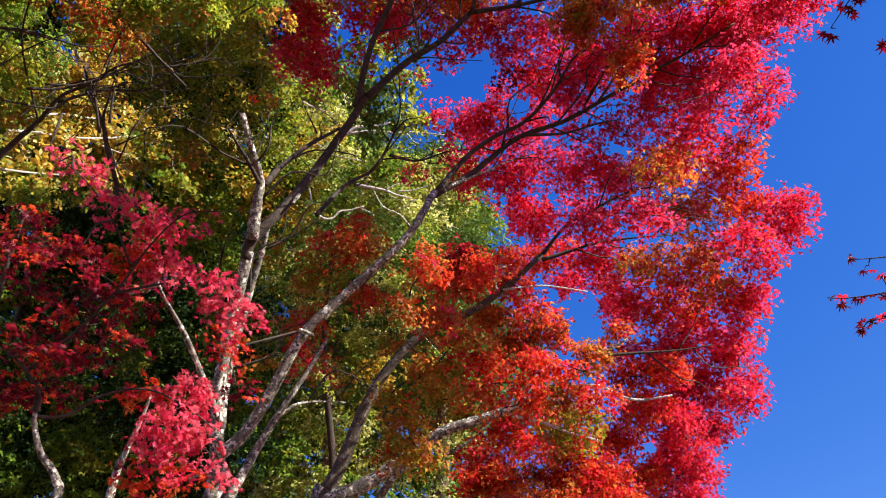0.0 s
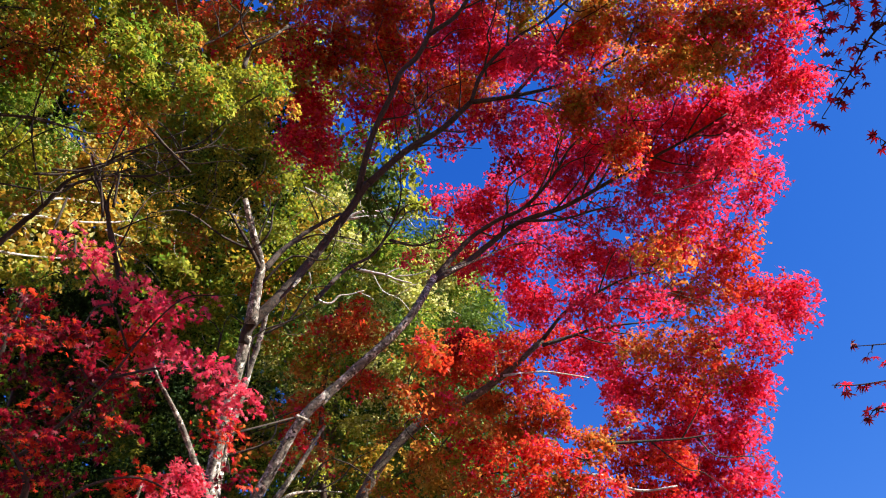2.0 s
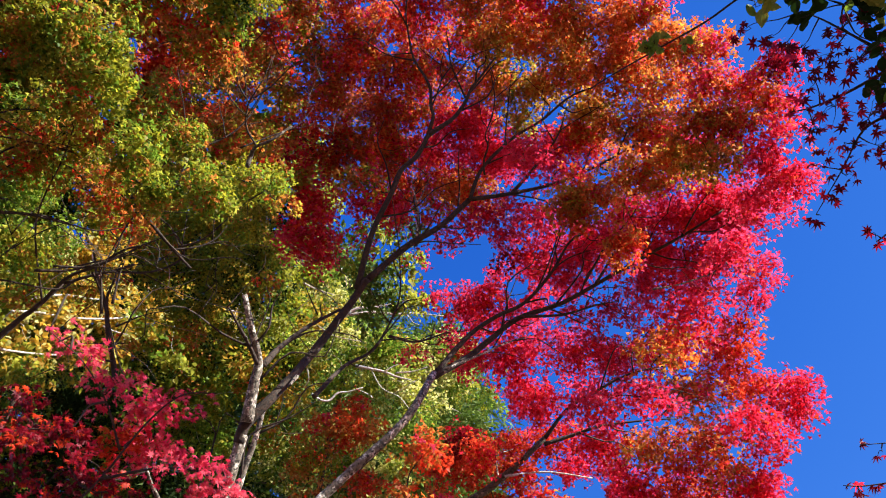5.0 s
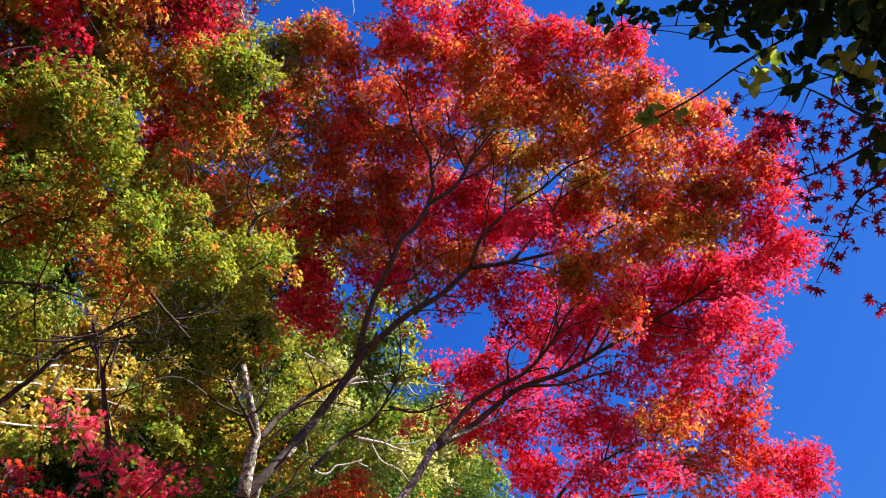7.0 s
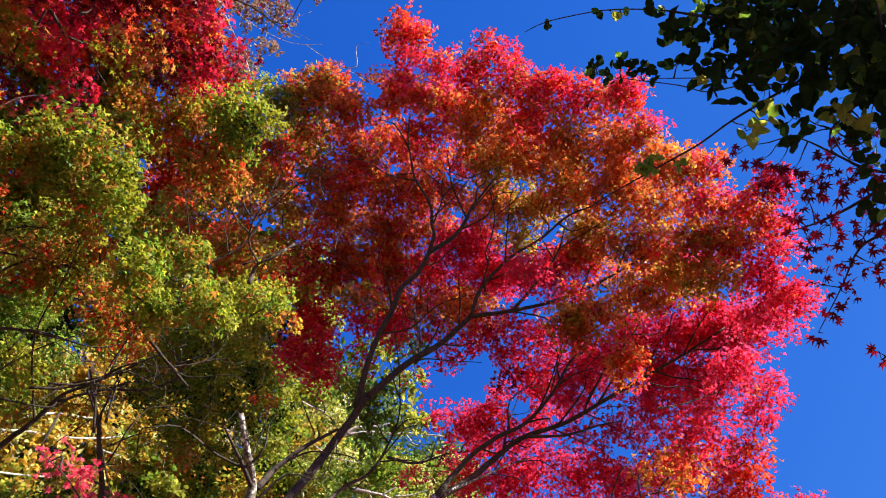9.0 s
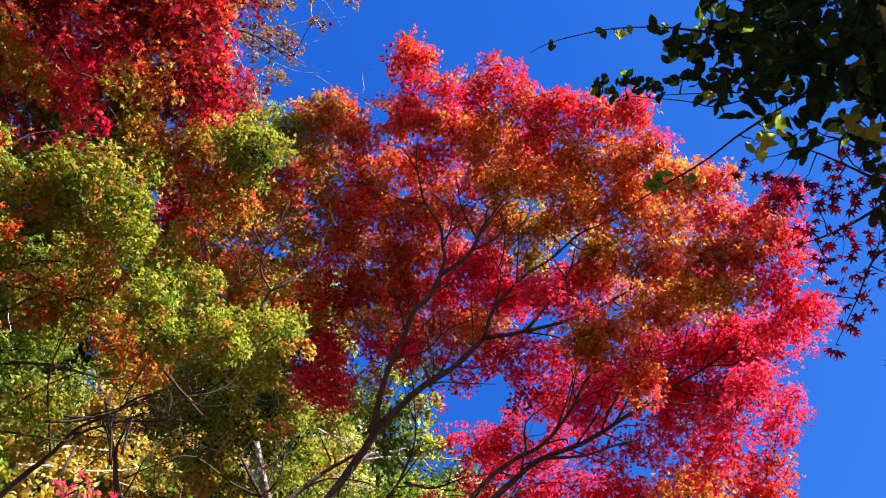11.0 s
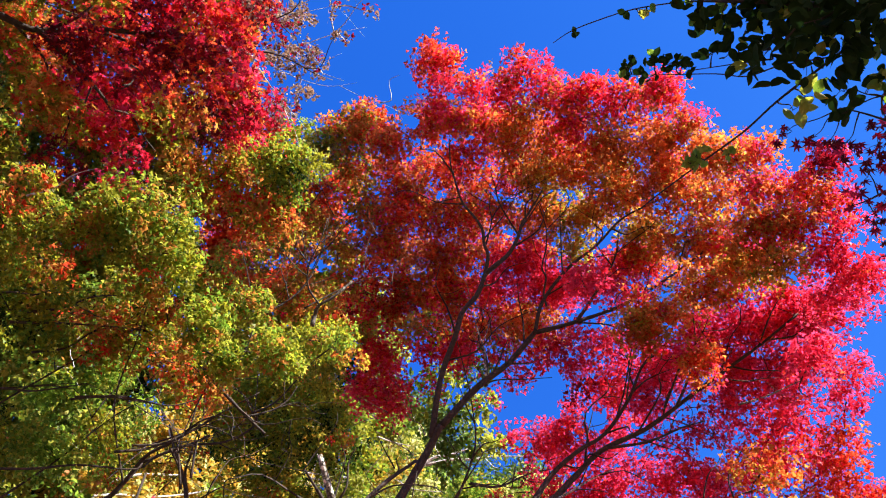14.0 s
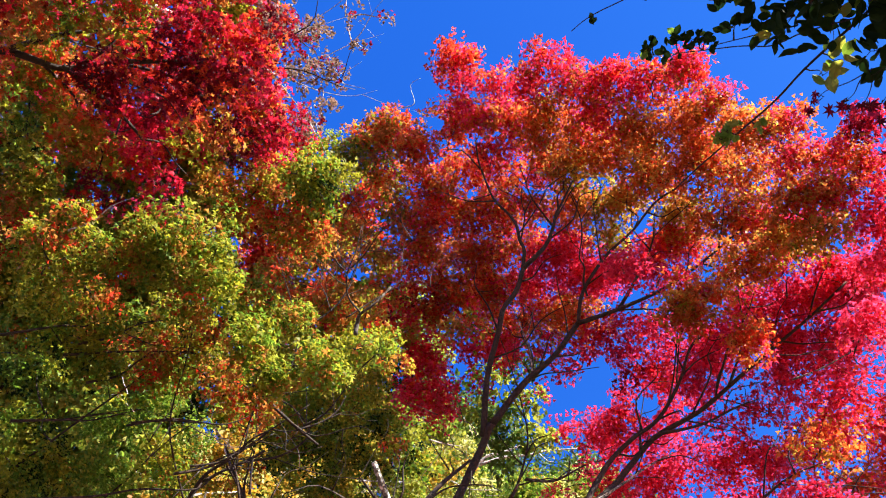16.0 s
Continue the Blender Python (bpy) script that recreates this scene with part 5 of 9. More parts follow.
maple_c.bough(-3.93, 2.33, 6.91, 0.31, 0.27, "moss", 0.64)
maple_c.bough(-3.66, 2.51, 7.09, 0.31, 0.22, "bronze", 0.64)
maple_c.bough(-4.27, 2.92, 6.98, 0.33, 0.26, "shaded_olive", 0.64)
maple_c.bough(-3.60, 2.86, 6.68, 0.30, 0.24, "moss", 0.45)
maple_c.bough(-4.30, 3.28, 6.68, 0.38, 0.28, "shaded_olive", 0.51)
maple_c.bough(-3.91, 3.50, 6.83, 0.38, 0.28, "green", 0.51)
maple_c.bough(-3.40, 3.44, 6.91, 0.31, 0.27, "green", 0.45)
maple_c.bough(-4.13, 3.42, 6.20, 0.36, 0.27, "shaded_olive", 0.64)
maple_c.bough(-3.73, 3.69, 6.31, 0.36, 0.27, "green", 0.64)
maple_c.bough(-3.31, 3.83, 6.48, 0.31, 0.27, "moss", 0.35)
maple_c.bough(-3.40, 3.05, 7.12, 0.31, 0.22, "bronze", 0.45)
maple_c.bough(-3.16, 3.81, 6.83, 0.26, 0.22, "green", 0.32)
maple_c.bough(-3.71, 1.91, 7.51, 0.26, 0.22, "olive", 0.64)
maple_c.bough(-4.52, 1.85, 7.35, 0.44, 0.35, "bronze", 0.64)
maple_c.bough(-4.65, 2.47, 6.81, 0.43, 0.45, "green", 0.64)
maple_c.bough(-4.66, 3.08, 6.28, 0.42, 0.44, "green", 0.64)
maple_c.bough(-2.63, 2.00, 6.73, 0.21, 0.15, "citron", 0.6)
maple_c.bough(-2.75, 1.88, 6.77, 0.15, 0.12, "citron", 0.6)
maple_c.bough(-2.36, 2.37, 6.70, 0.22, 0.15, "citron", 0.6)
maple_c.bough(-2.28, 3.09, 7.09, 0.24, 0.14, "citron", 0.60)
maple_c.bough(-2.58, 2.56, 6.62, 0.20, 0.14, "bronze", 0.5)
maple_c.bough(-1.73, 3.25, 6.53, 0.21, 0.13, "citron", 0.6)
maple_c.bough(-2.29, 2.89, 6.46, 0.20, 0.13, "citron", 0.55)
maple_c.bough(-2.54, 4.08, 8.36, 0.26, 0.18, "citron", 0.60)
maple_c.bough(-2.98, 2.09, 6.74, 0.20, 0.16, "bronze", 0.5)
maple_c.bough(-3.24, 2.13, 6.69, 0.23, 0.19, "moss", 0.5)
maple_c.bough(-1.44, 3.50, 7.01, 0.17, 0.13, "citron", 0.5)
maple_c.bough(-1.29, 3.64, 6.95, 0.12, 0.12, "amber", 0.45)
maple_c.bough(-2.17, 2.00, 7.84, 0.22, 0.17, "bronze", 0.5)
maple_c.bough(-2.51, 1.97, 7.72, 0.22, 0.19, "amber", 0.5)
maple_c.bough(-2.43, 2.16, 7.34, 0.21, 0.16, "moss", 0.5)
maple_c.bough(-3.70, 2.57, 6.69, 0.30, 0.20, "shaded_olive", 0.5)
maple_c.bough(-3.30, 2.57, 6.70, 0.24, 0.14, "olive", 0.45)
maple_c.bough(-2.37, 3.38, 6.49, 0.19, 0.12, "russet", 0.5)
maple_c.bough(-2.62, 3.15, 6.51, 0.20, 0.12, "russet", 0.45)
maple_c.bough(-2.15, 5.05, 8.58, 0.28, 0.21, "moss", 0.50)
maple_c.bough(-2.53, 5.17, 8.36, 0.29, 0.21, "shaded_olive", 0.60)
maple_c.bough(-3.36, 1.70, 6.53, 0.20, 0.15, "bronze", 0.5)
maple_c.bough(-3.15, 1.65, 6.68, 0.20, 0.14, "bronze", 0.5)
maple_c.bough(-3.30, 1.90, 6.49, 0.21, 0.15, "olive", 0.5)
maple_c.bough(-3.51, 2.03, 6.43, 0.20, 0.16, "olive", 0.5)
maple_c.bough(-3.08, 1.87, 6.64, 0.18, 0.13, "citron", 0.45)
maple_c.bough(-4.50, 5.04, 8.13, 0.22, 0.15, "rust", 0.48)
maple_c.bough(-4.36, 5.24, 7.98, 0.20, 0.14, "moss", 0.45)
maple_c.bough(-4.14, 5.35, 8.07, 0.22, 0.15, "moss", 0.45)
maple_c.bough(-4.45, 5.48, 7.95, 0.22, 0.16, "rust", 0.43)
maple_c.bough(-3.87, 5.47, 8.05, 0.18, 0.13, "rust", 0.48)
maple_c.bough(-3.66, 5.60, 8.32, 0.18, 0.13, "rust", 0.43)
maple_c.bough(-4.07, 5.97, 7.63, 0.20, 0.14, "moss", 0.57)
maple_c.bough(-4.45, 6.15, 7.34, 0.23, 0.16, "moss", 0.42)
maple_c.bough(-4.12, 6.23, 7.51, 0.19, 0.13, "shaded_olive", 0.46)
maple_c.bough(-3.49, 6.15, 7.90, 0.21, 0.15, "rust", 0.45)
maple_c.bough(-4.24, 5.19, 8.31, 0.20, 0.14, "rust", 0.45)
maple_c.bough(-3.36, 5.60, 8.39, 0.20, 0.14, "shaded_olive", 0.41)
maple_c.finish(loose=300)
# ---- the red maple high at the side ----
maple_d = Tree("maple_tree", (-7.20, 1.60, height(-7.20, 1.60) - 0.1), "overhanging maple with deep red leaves on thin dark twigs", bark=BARK_DARK, size=0.068)
maple_d.limb(0.085, 0.033, (-7.20, 1.60, 0.00), (-7.10, 1.70, 2.60), (-4.69, 0.25, 6.66), (-4.31, 0.35, 6.97), (-3.95, 0.46, 7.24), name="trunk")
maple_d.limb(0.040, 0.006, (-4.11, 0.40, 7.13), (-3.59, 0.53, 7.51), (-3.30, 0.79, 7.70), (-2.98, 0.87, 7.90), (-2.64, 1.11, 8.05), (-2.37, 1.38, 8.15), shoots=5)
maple_d.limb(0.023, 0.005, (-3.25, 0.76, 7.64), (-3.06, 1.19, 7.74), (-2.95, 1.58, 7.79), (-2.95, 1.94, 7.76), shoots=3)
maple_d.limb(0.023, 0.005, (-2.93, 0.85, 7.79), (-2.47, 1.03, 8.07), (-2.09, 1.23, 8.27), (-1.71, 1.37, 8.46), shoots=3)
maple_d.limb(0.023, 0.005, (-3.57, 0.53, 7.48), (-3.17, 0.56, 7.78), (-2.67, 0.70, 8.07), (-2.10, 0.80, 8.34), shoots=4)
maple_d.bough(-2.56, 0.98, 7.96, 0.30, 0.24, "shaded_brick", 0.72)
maple_d.bough(-3.03, 0.90, 8.50, 0.33, 0.23, "scarlet", 0.72)
maple_d.bough(-3.05, 0.95, 7.74, 0.30, 0.26, "shaded_brick", 0.72)
maple_d.bough(-2.83, 1.36, 8.29, 0.32, 0.25, "shaded_brick", 0.72)
maple_d.bough(-3.17, 1.46, 8.21, 0.27, 0.28, "wine", 0.72)
maple_d.bough(-2.41, 1.29, 8.04, 0.25, 0.24, "shaded_brick", 0.72)
maple_d.bough(-2.06, 1.03, 8.25, 0.31, 0.27, "scarlet", 0.72)
maple_d.bough(-1.89, 1.30, 8.18, 0.20, 0.24, "wine", 0.58)
maple_d.bough(-2.04, 1.23, 7.87, 0.24, 0.20, "shaded_brick", 0.72)
maple_d.bough(-1.76, 0.94, 8.39, 0.21, 0.27, "shaded_brick", 0.43)
maple_d.bough(-2.19, 1.64, 7.87, 0.22, 0.26, "shaded_brick", 0.72)
maple_d.bough(-1.96, 1.81, 7.91, 0.20, 0.21, "wine", 0.58)
maple_d.bough(-1.78, 1.56, 7.96, 0.20, 0.21, "wine", 0.43)
maple_d.bough(-2.89, 1.64, 7.53, 0.22, 0.23, "cherry", 0.65)
maple_d.bough(-3.03, 2.04, 8.05, 0.19, 0.23, "wine", 0.50)
maple_d.bough(-3.19, 1.53, 7.67, 0.25, 0.24, "rust", 0.72)
maple_d.bough(-3.31, 1.23, 7.48, 0.30, 0.26, "russet", 0.72)
maple_d.bough(-3.37, 0.86, 7.89, 0.31, 0.27, "ember", 0.72)
maple_d.bough(-3.52, 0.59, 7.86, 0.31, 0.27, "russet", 0.72)
maple_d.bough(-3.67, 0.95, 7.78, 0.32, 0.28, "moss", 0.72)
maple_d.bough(-4.00, 1.24, 7.84, 0.27, 0.26, "shaded_olive", 0.72)
maple_d.bough(-2.68, 0.55, 7.77, 0.29, 0.21, "rust", 0.72)
maple_d.bough(-2.36, 0.74, 8.12, 0.30, 0.21, "wine", 0.72)
maple_d.bough(-3.09, 0.44, 7.74, 0.30, 0.21, "moss", 0.72)
maple_d.bough(-2.27, 1.49, 7.63, 0.19, 0.20, "amber", 0.43)
maple_d.bough(-3.29, 1.65, 7.30, 0.22, 0.21, "shaded_brick", 0.50)
maple_d.bough(-3.10, 2.01, 7.54, 0.20, 0.16, "cherry", 0.36)
maple_d.bough(-2.60, 1.64, 7.88, 0.20, 0.21, "rust", 0.50)
maple_d.bough(-3.78, 1.49, 7.56, 0.26, 0.22, "moss", 0.50)
maple_d.bough(-3.88, 0.58, 7.46, 0.41, 0.32, "ember", 0.72)
maple_d.bough(-4.19, 1.07, 7.37, 0.42, 0.33, "moss", 0.72)
maple_d.bough(-3.37, 0.29, 7.52, 0.30, 0.21, "russet", 0.72)
maple_d.bough(-2.14, 0.32, 7.98, 0.44, 0.26, "ember", 0.72)
maple_d.bough(-2.76, 0.13, 7.96, 0.50, 0.26, "cherry", 0.72)
maple_d.bough(-3.26, -0.02, 7.45, 0.49, 0.26, "wine", 0.72)
maple_d.bough(-1.75, 0.55, 8.32, 0.25, 0.21, "cherry", 0.43)
maple_d.finish(loose=300)
# ---- the near low maple with pink-red sprays ----
maple_e = Tree("maple_tree", (-2.48, 4.75, height(-2.48, 4.75) - 0.1), "small near maple with pink-red leaves in flat sprays", shape="near_maple", bark=BARK, size=0.054)
maple_e.limb(0.048, 0.013, (-2.48, 4.75, 0.00), (-2.44, 4.71, 1.04), (-2.40, 4.67, 2.07), (-2.38, 4.64, 2.76), (-2.36, 4.62, 3.18), (-2.35, 4.61, 3.46), (-2.36, 4.59, 3.50), (-2.40, 4.54, 3.57), (-2.46, 4.48, 3.64), (-2.49, 4.43, 3.71), (-2.51, 4.37, 3.80), (-2.51, 4.32, 3.90), name="trunk", bark=BARK_LICHEN)
maple_e.limb(0.024, 0.005, (-2.51, 4.34, 3.86), (-2.51, 4.30, 3.95), (-2.54, 4.24, 4.01), (-2.59, 4.17, 4.08), (-2.68, 4.08, 4.14), bark=BARK_DARK)
maple_e.limb(0.014, 0.004, (-2.50, 4.36, 3.83), (-2.34, 4.41, 3.87), (-2.16, 4.40, 4.00), (-1.91, 4.45, 4.07), (-1.67, 4.56, 4.00), (-1.49, 4.66, 3.89), bark=BARK_DARK)
maple_e.limb(0.038, 0.009, (-2.47, 5.49, 0.40), (-2.36, 5.36, 3.64), (-2.30, 5.26, 3.93), (-2.20, 5.17, 4.21), (-2.14, 5.09, 4.42), bark=BARK_LICHEN)
maple_e.limb(0.029, 0.007, (-1.65, 5.36, 4.24), (-1.86, 5.01, 4.66), (-1.94, 4.84, 4.80), (-2.01, 4.70, 4.89), (-2.05, 4.59, 4.95), (-2.12, 4.38, 5.11), bark=BARK_LICHEN)
maple_e.limb(0.012, 0.003, (-2.56, 4.19, 4.07), (-2.36, 4.14, 4.26), (-2.11, 4.04, 4.53), (-1.88, 3.88, 4.82), (-1.67, 3.78, 4.98), (-1.45, 3.79, 5.01), bark=BARK_DARK)
maple_e.limb(0.008, 0.002, (-2.01, 3.95, 4.69), (-2.08, 3.69, 4.85), (-2.19, 3.43, 4.95), (-2.32, 3.21, 4.97), bark=BARK_DARK)
maple_e.limb(0.010, 0.002, (-2.10, 4.02, 4.52), (-1.78, 4.06, 4.63), (-1.50, 4.12, 4.63), (-1.28, 4.25, 4.50), bark=BARK_DARK)
# sun and shade are put into the tones of these sprays
maple_e.bough(-2.45, 3.50, 5.25, 0.12, 0.07, "sunlit_pink", 0.62)
maple_e.bough(-2.16, 3.43, 4.97, 0.13, 0.08, "sunlit_pink", 0.62)
maple_e.bough(-2.12, 3.69, 5.02, 0.14, 0.10, "sunlit_pink", 0.62)
maple_e.bough(-1.97, 3.86, 5.10, 0.16, 0.08, "sunlit_pink", 0.62)
maple_e.bough(-1.73, 3.93, 5.09, 0.20, 0.06, "sunlit_pink", 0.5)
maple_e.bough(-1.97, 4.02, 5.04, 0.21, 0.12, "sunlit_pink", 0.62)
maple_e.bough(-2.06, 4.07, 4.88, 0.20, 0.14, "scarlet", 0.5)
maple_e.bough(-1.87, 4.20, 4.89, 0.18, 0.15, "sunlit_pink", 0.62)
maple_e.bough(-1.50, 3.92, 4.53, 0.15, 0.12, "sunlit_pink", 0.5)
maple_e.bough(-1.40, 4.21, 4.61, 0.16, 0.14, "sunlit_pink", 0.62)
maple_e.bough(-2.50, 3.58, 4.76, 0.20, 0.10, "shaded_brick", 0.5)
maple_e.bough(-2.44, 3.50, 4.47, 0.19, 0.16, "shaded_brick", 0.43)
maple_e.bough(-2.21, 3.56, 4.51, 0.19, 0.14, "shaded_brick", 0.37)
maple_e.bough(-2.54, 4.03, 4.53, 0.24, 0.15, "shaded_brick", 0.25)
maple_e.bough(-2.28, 4.24, 4.63, 0.21, 0.16, "shaded_brick", 0.28)
maple_e.bough(-1.97, 4.30, 4.54, 0.18, 0.15, "shaded_brick", 0.19)
maple_e.bough(-2.39, 4.01, 4.09, 0.23, 0.15, "shaded_brick", 0.22)
maple_e.bough(-2.20, 4.30, 4.27, 0.18, 0.15, "shaded_brick", 0.19)
maple_e.bough(-1.27, 4.23, 4.49, 0.15, 0.12, "sunlit_pink", 0.37)
maple_e.bough(-1.71, 4.61, 4.16, 0.22, 0.17, "sunlit_pink", 0.62)
maple_e.bough(-1.71, 4.44, 3.86, 0.19, 0.16, "sunlit_pink", 0.62)
maple_e.bough(-1.64, 4.79, 3.92, 0.20, 0.17, "sunlit_pink", 0.62)
maple_e.bough(-1.91, 4.88, 3.84, 0.19, 0.15, "pink", 0.31)
maple_e.bough(-1.59, 5.01, 3.78, 0.17, 0.17, "sunlit_pink", 0.31)
maple_e.bough(-2.01, 4.62, 4.12, 0.16, 0.15, "scarlet", 0.43)
maple_e.bough(-2.65, 4.38, 3.99, 0.21, 0.17, "shaded_brick", 0.25)
maple_e.bough(-2.37, 4.38, 3.99, 0.20, 0.17, "shaded_brick", 0.12)
maple_e.bough(-1.64, 4.78, 3.60, 0.16, 0.12, "scarlet", 0.37)
maple_e.bough(-2.04, 4.86, 3.64, 0.16, 0.17, "scarlet", 0.31)
maple_e.bough(-2.87, 4.43, 4.45, 0.22, 0.18, "shaded_brick", 0.2)
maple_e.bough(-2.66, 4.46, 4.60, 0.22, 0.18, "shaded_brick", 0.24)
maple_e.bough(-2.77, 4.58, 4.32, 0.22, 0.18, "shaded_brick", 0.17)
maple_e.bough(-2.55, 4.65, 4.40, 0.22, 0.18, "shaded_brick", 0.2)
maple_e.bough(-2.36, 4.62, 4.61, 0.20, 0.18, "shaded_brick", 0.17)
maple_e.bough(-2.85, 4.62, 4.17, 0.20, 0.18, "shaded_brick", 0.24)
maple_e.bough(-2.57, 4.74, 4.23, 0.20, 0.14, "shaded_brick", 0.099)
maple_e.bough(-2.47, 4.33, 4.94, 0.22, 0.18, "shaded_brick", 0.2)
maple_e.bough(-2.70, 4.19, 4.94, 0.22, 0.18, "shaded_brick", 0.17)
maple_e.bough(-2.23, 4.51, 4.87, 0.20, 0.18, "shaded_brick", 0.2)
maple_e.bough(-2.22, 4.73, 4.54, 0.17, 0.18, "shaded_brick", 0.14)
maple_e.bough(-1.64, 5.17, 4.81, 0.18, 0.19, "scarlet", 0.31)
maple_e.bough(-1.55, 5.32, 4.59, 0.18, 0.19, "shaded_brick", 0.17)
maple_e.bough(-1.68, 5.06, 4.95, 0.18, 0.19, "shaded_brick", 0.17)
maple_e.bough(-1.98, 7.53, 6.12, 0.24, 0.27, "rust", 0.31)
maple_e.bough(-1.68, 7.52, 6.26, 0.24, 0.27, "scarlet", 0.31)
maple_e.finish(loose=300)
# ---- the dark broadleaf branches overhead ----
beech = Tree("broadleaf_tree", (4.20, -0.60, height(4.20, -0.60) - 0.1), "overhanging broadleaf tree with dark green leaves in shade", bark=BARK_DARK, shape="oval", size=0.066)
beech.limb(0.091, 0.038, (4.20, -0.60, 0.00), (4.10, -0.50, 2.00), (2.72, 0.88, 4.68), (2.39, 0.83, 4.83), (2.10, 0.80, 4.91), name="trunk")
beech.limb(0.029, 0.004, (2.17, 0.81, 4.86), (1.91, 0.82, 5.00), (1.68, 0.86, 5.08), (1.46, 0.83, 5.16), (1.22, 0.80, 5.24), (1.04, 0.78, 5.28))
beech.limb(0.008, 0.003, (1.92, 0.83, 5.01), (1.71, 0.99, 5.06), (1.56, 1.11, 5.09), (1.37, 1.25, 5.10), (1.23, 1.37, 5.10), (1.04, 1.49, 5.09), (0.85, 1.61, 5.08), (0.72, 1.69, 5.06))
beech.limb(0.015, 0.003, (1.99, 0.82, 4.97), (1.84, 1.10, 4.92), (1.73, 1.21, 4.88))
beech.limb(0.015, 0.003, (1.70, 0.87, 5.11), (1.56, 0.73, 5.15), (1.35, 0.57, 5.21))
beech.limb(0.004, 0.002, (1.21, 0.80, 5.22), (1.04, 0.78, 5.28), (0.79, 0.79, 5.34), (0.59, 0.83, 5.37), (0.48, 0.86, 5.37), (0.40, 0.90, 5.37), name="vine")
beech.limb(0.004, 0.002, (1.55, 1.05, 5.02), (1.37, 1.08, 5.09), (1.24, 1.12, 5.13), (1.11, 1.10, 5.17), (0.86, 1.09, 5.25), (0.68, 1.07, 5.29), name="vine")
beech.limb(0.004, 0.002, (1.35, 1.05, 5.11), (1.21, 1.06, 5.15), (1.01, 1.08, 5.21), name="vine")
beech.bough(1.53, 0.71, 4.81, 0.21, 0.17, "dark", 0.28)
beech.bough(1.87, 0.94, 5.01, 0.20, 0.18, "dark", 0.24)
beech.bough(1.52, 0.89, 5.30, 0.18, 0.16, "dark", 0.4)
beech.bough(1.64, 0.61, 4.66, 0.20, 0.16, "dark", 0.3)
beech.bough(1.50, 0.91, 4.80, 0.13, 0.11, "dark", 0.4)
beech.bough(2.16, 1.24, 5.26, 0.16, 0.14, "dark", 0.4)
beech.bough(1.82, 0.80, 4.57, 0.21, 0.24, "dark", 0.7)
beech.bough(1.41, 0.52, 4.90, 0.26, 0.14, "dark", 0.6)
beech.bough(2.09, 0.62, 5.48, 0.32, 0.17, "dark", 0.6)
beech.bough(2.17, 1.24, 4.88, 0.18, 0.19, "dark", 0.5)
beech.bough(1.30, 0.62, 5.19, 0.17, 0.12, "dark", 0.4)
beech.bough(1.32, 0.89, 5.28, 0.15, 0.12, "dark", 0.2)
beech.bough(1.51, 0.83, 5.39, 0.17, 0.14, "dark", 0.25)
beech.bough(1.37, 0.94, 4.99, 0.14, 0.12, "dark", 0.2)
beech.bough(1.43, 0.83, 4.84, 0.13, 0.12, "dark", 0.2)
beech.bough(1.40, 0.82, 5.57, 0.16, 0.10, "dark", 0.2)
# dark sprays carry shade in their colour, lime sprays sunlight
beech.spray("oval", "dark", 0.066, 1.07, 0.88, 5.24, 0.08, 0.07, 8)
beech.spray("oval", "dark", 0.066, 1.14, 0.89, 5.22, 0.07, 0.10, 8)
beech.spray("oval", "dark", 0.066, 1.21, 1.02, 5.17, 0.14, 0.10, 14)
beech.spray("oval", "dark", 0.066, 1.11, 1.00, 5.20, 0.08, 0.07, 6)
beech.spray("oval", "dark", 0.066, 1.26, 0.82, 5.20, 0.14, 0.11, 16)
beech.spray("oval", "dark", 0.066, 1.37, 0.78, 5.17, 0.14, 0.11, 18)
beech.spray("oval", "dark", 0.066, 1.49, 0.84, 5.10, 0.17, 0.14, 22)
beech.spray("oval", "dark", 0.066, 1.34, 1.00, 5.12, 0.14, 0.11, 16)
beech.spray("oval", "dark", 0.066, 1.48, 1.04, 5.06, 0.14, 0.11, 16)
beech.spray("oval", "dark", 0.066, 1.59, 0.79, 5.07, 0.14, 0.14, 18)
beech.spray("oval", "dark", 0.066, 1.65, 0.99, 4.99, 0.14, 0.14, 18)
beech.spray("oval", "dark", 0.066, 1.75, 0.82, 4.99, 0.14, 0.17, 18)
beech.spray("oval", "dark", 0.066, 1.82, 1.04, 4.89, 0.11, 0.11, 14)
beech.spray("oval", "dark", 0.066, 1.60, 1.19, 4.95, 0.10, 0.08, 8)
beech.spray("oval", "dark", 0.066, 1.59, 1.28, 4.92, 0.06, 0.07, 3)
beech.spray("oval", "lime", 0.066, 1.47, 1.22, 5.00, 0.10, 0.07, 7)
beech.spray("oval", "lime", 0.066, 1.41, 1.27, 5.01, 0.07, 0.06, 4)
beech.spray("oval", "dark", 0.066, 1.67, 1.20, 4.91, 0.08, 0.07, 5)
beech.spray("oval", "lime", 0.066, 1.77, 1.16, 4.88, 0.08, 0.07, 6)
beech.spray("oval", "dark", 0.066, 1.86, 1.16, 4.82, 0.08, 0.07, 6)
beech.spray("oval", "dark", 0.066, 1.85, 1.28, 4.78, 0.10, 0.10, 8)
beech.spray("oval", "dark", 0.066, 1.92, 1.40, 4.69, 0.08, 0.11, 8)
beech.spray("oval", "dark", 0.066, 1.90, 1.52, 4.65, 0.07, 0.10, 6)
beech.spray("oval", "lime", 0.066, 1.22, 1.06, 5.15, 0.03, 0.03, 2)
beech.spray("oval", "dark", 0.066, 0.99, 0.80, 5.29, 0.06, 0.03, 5)
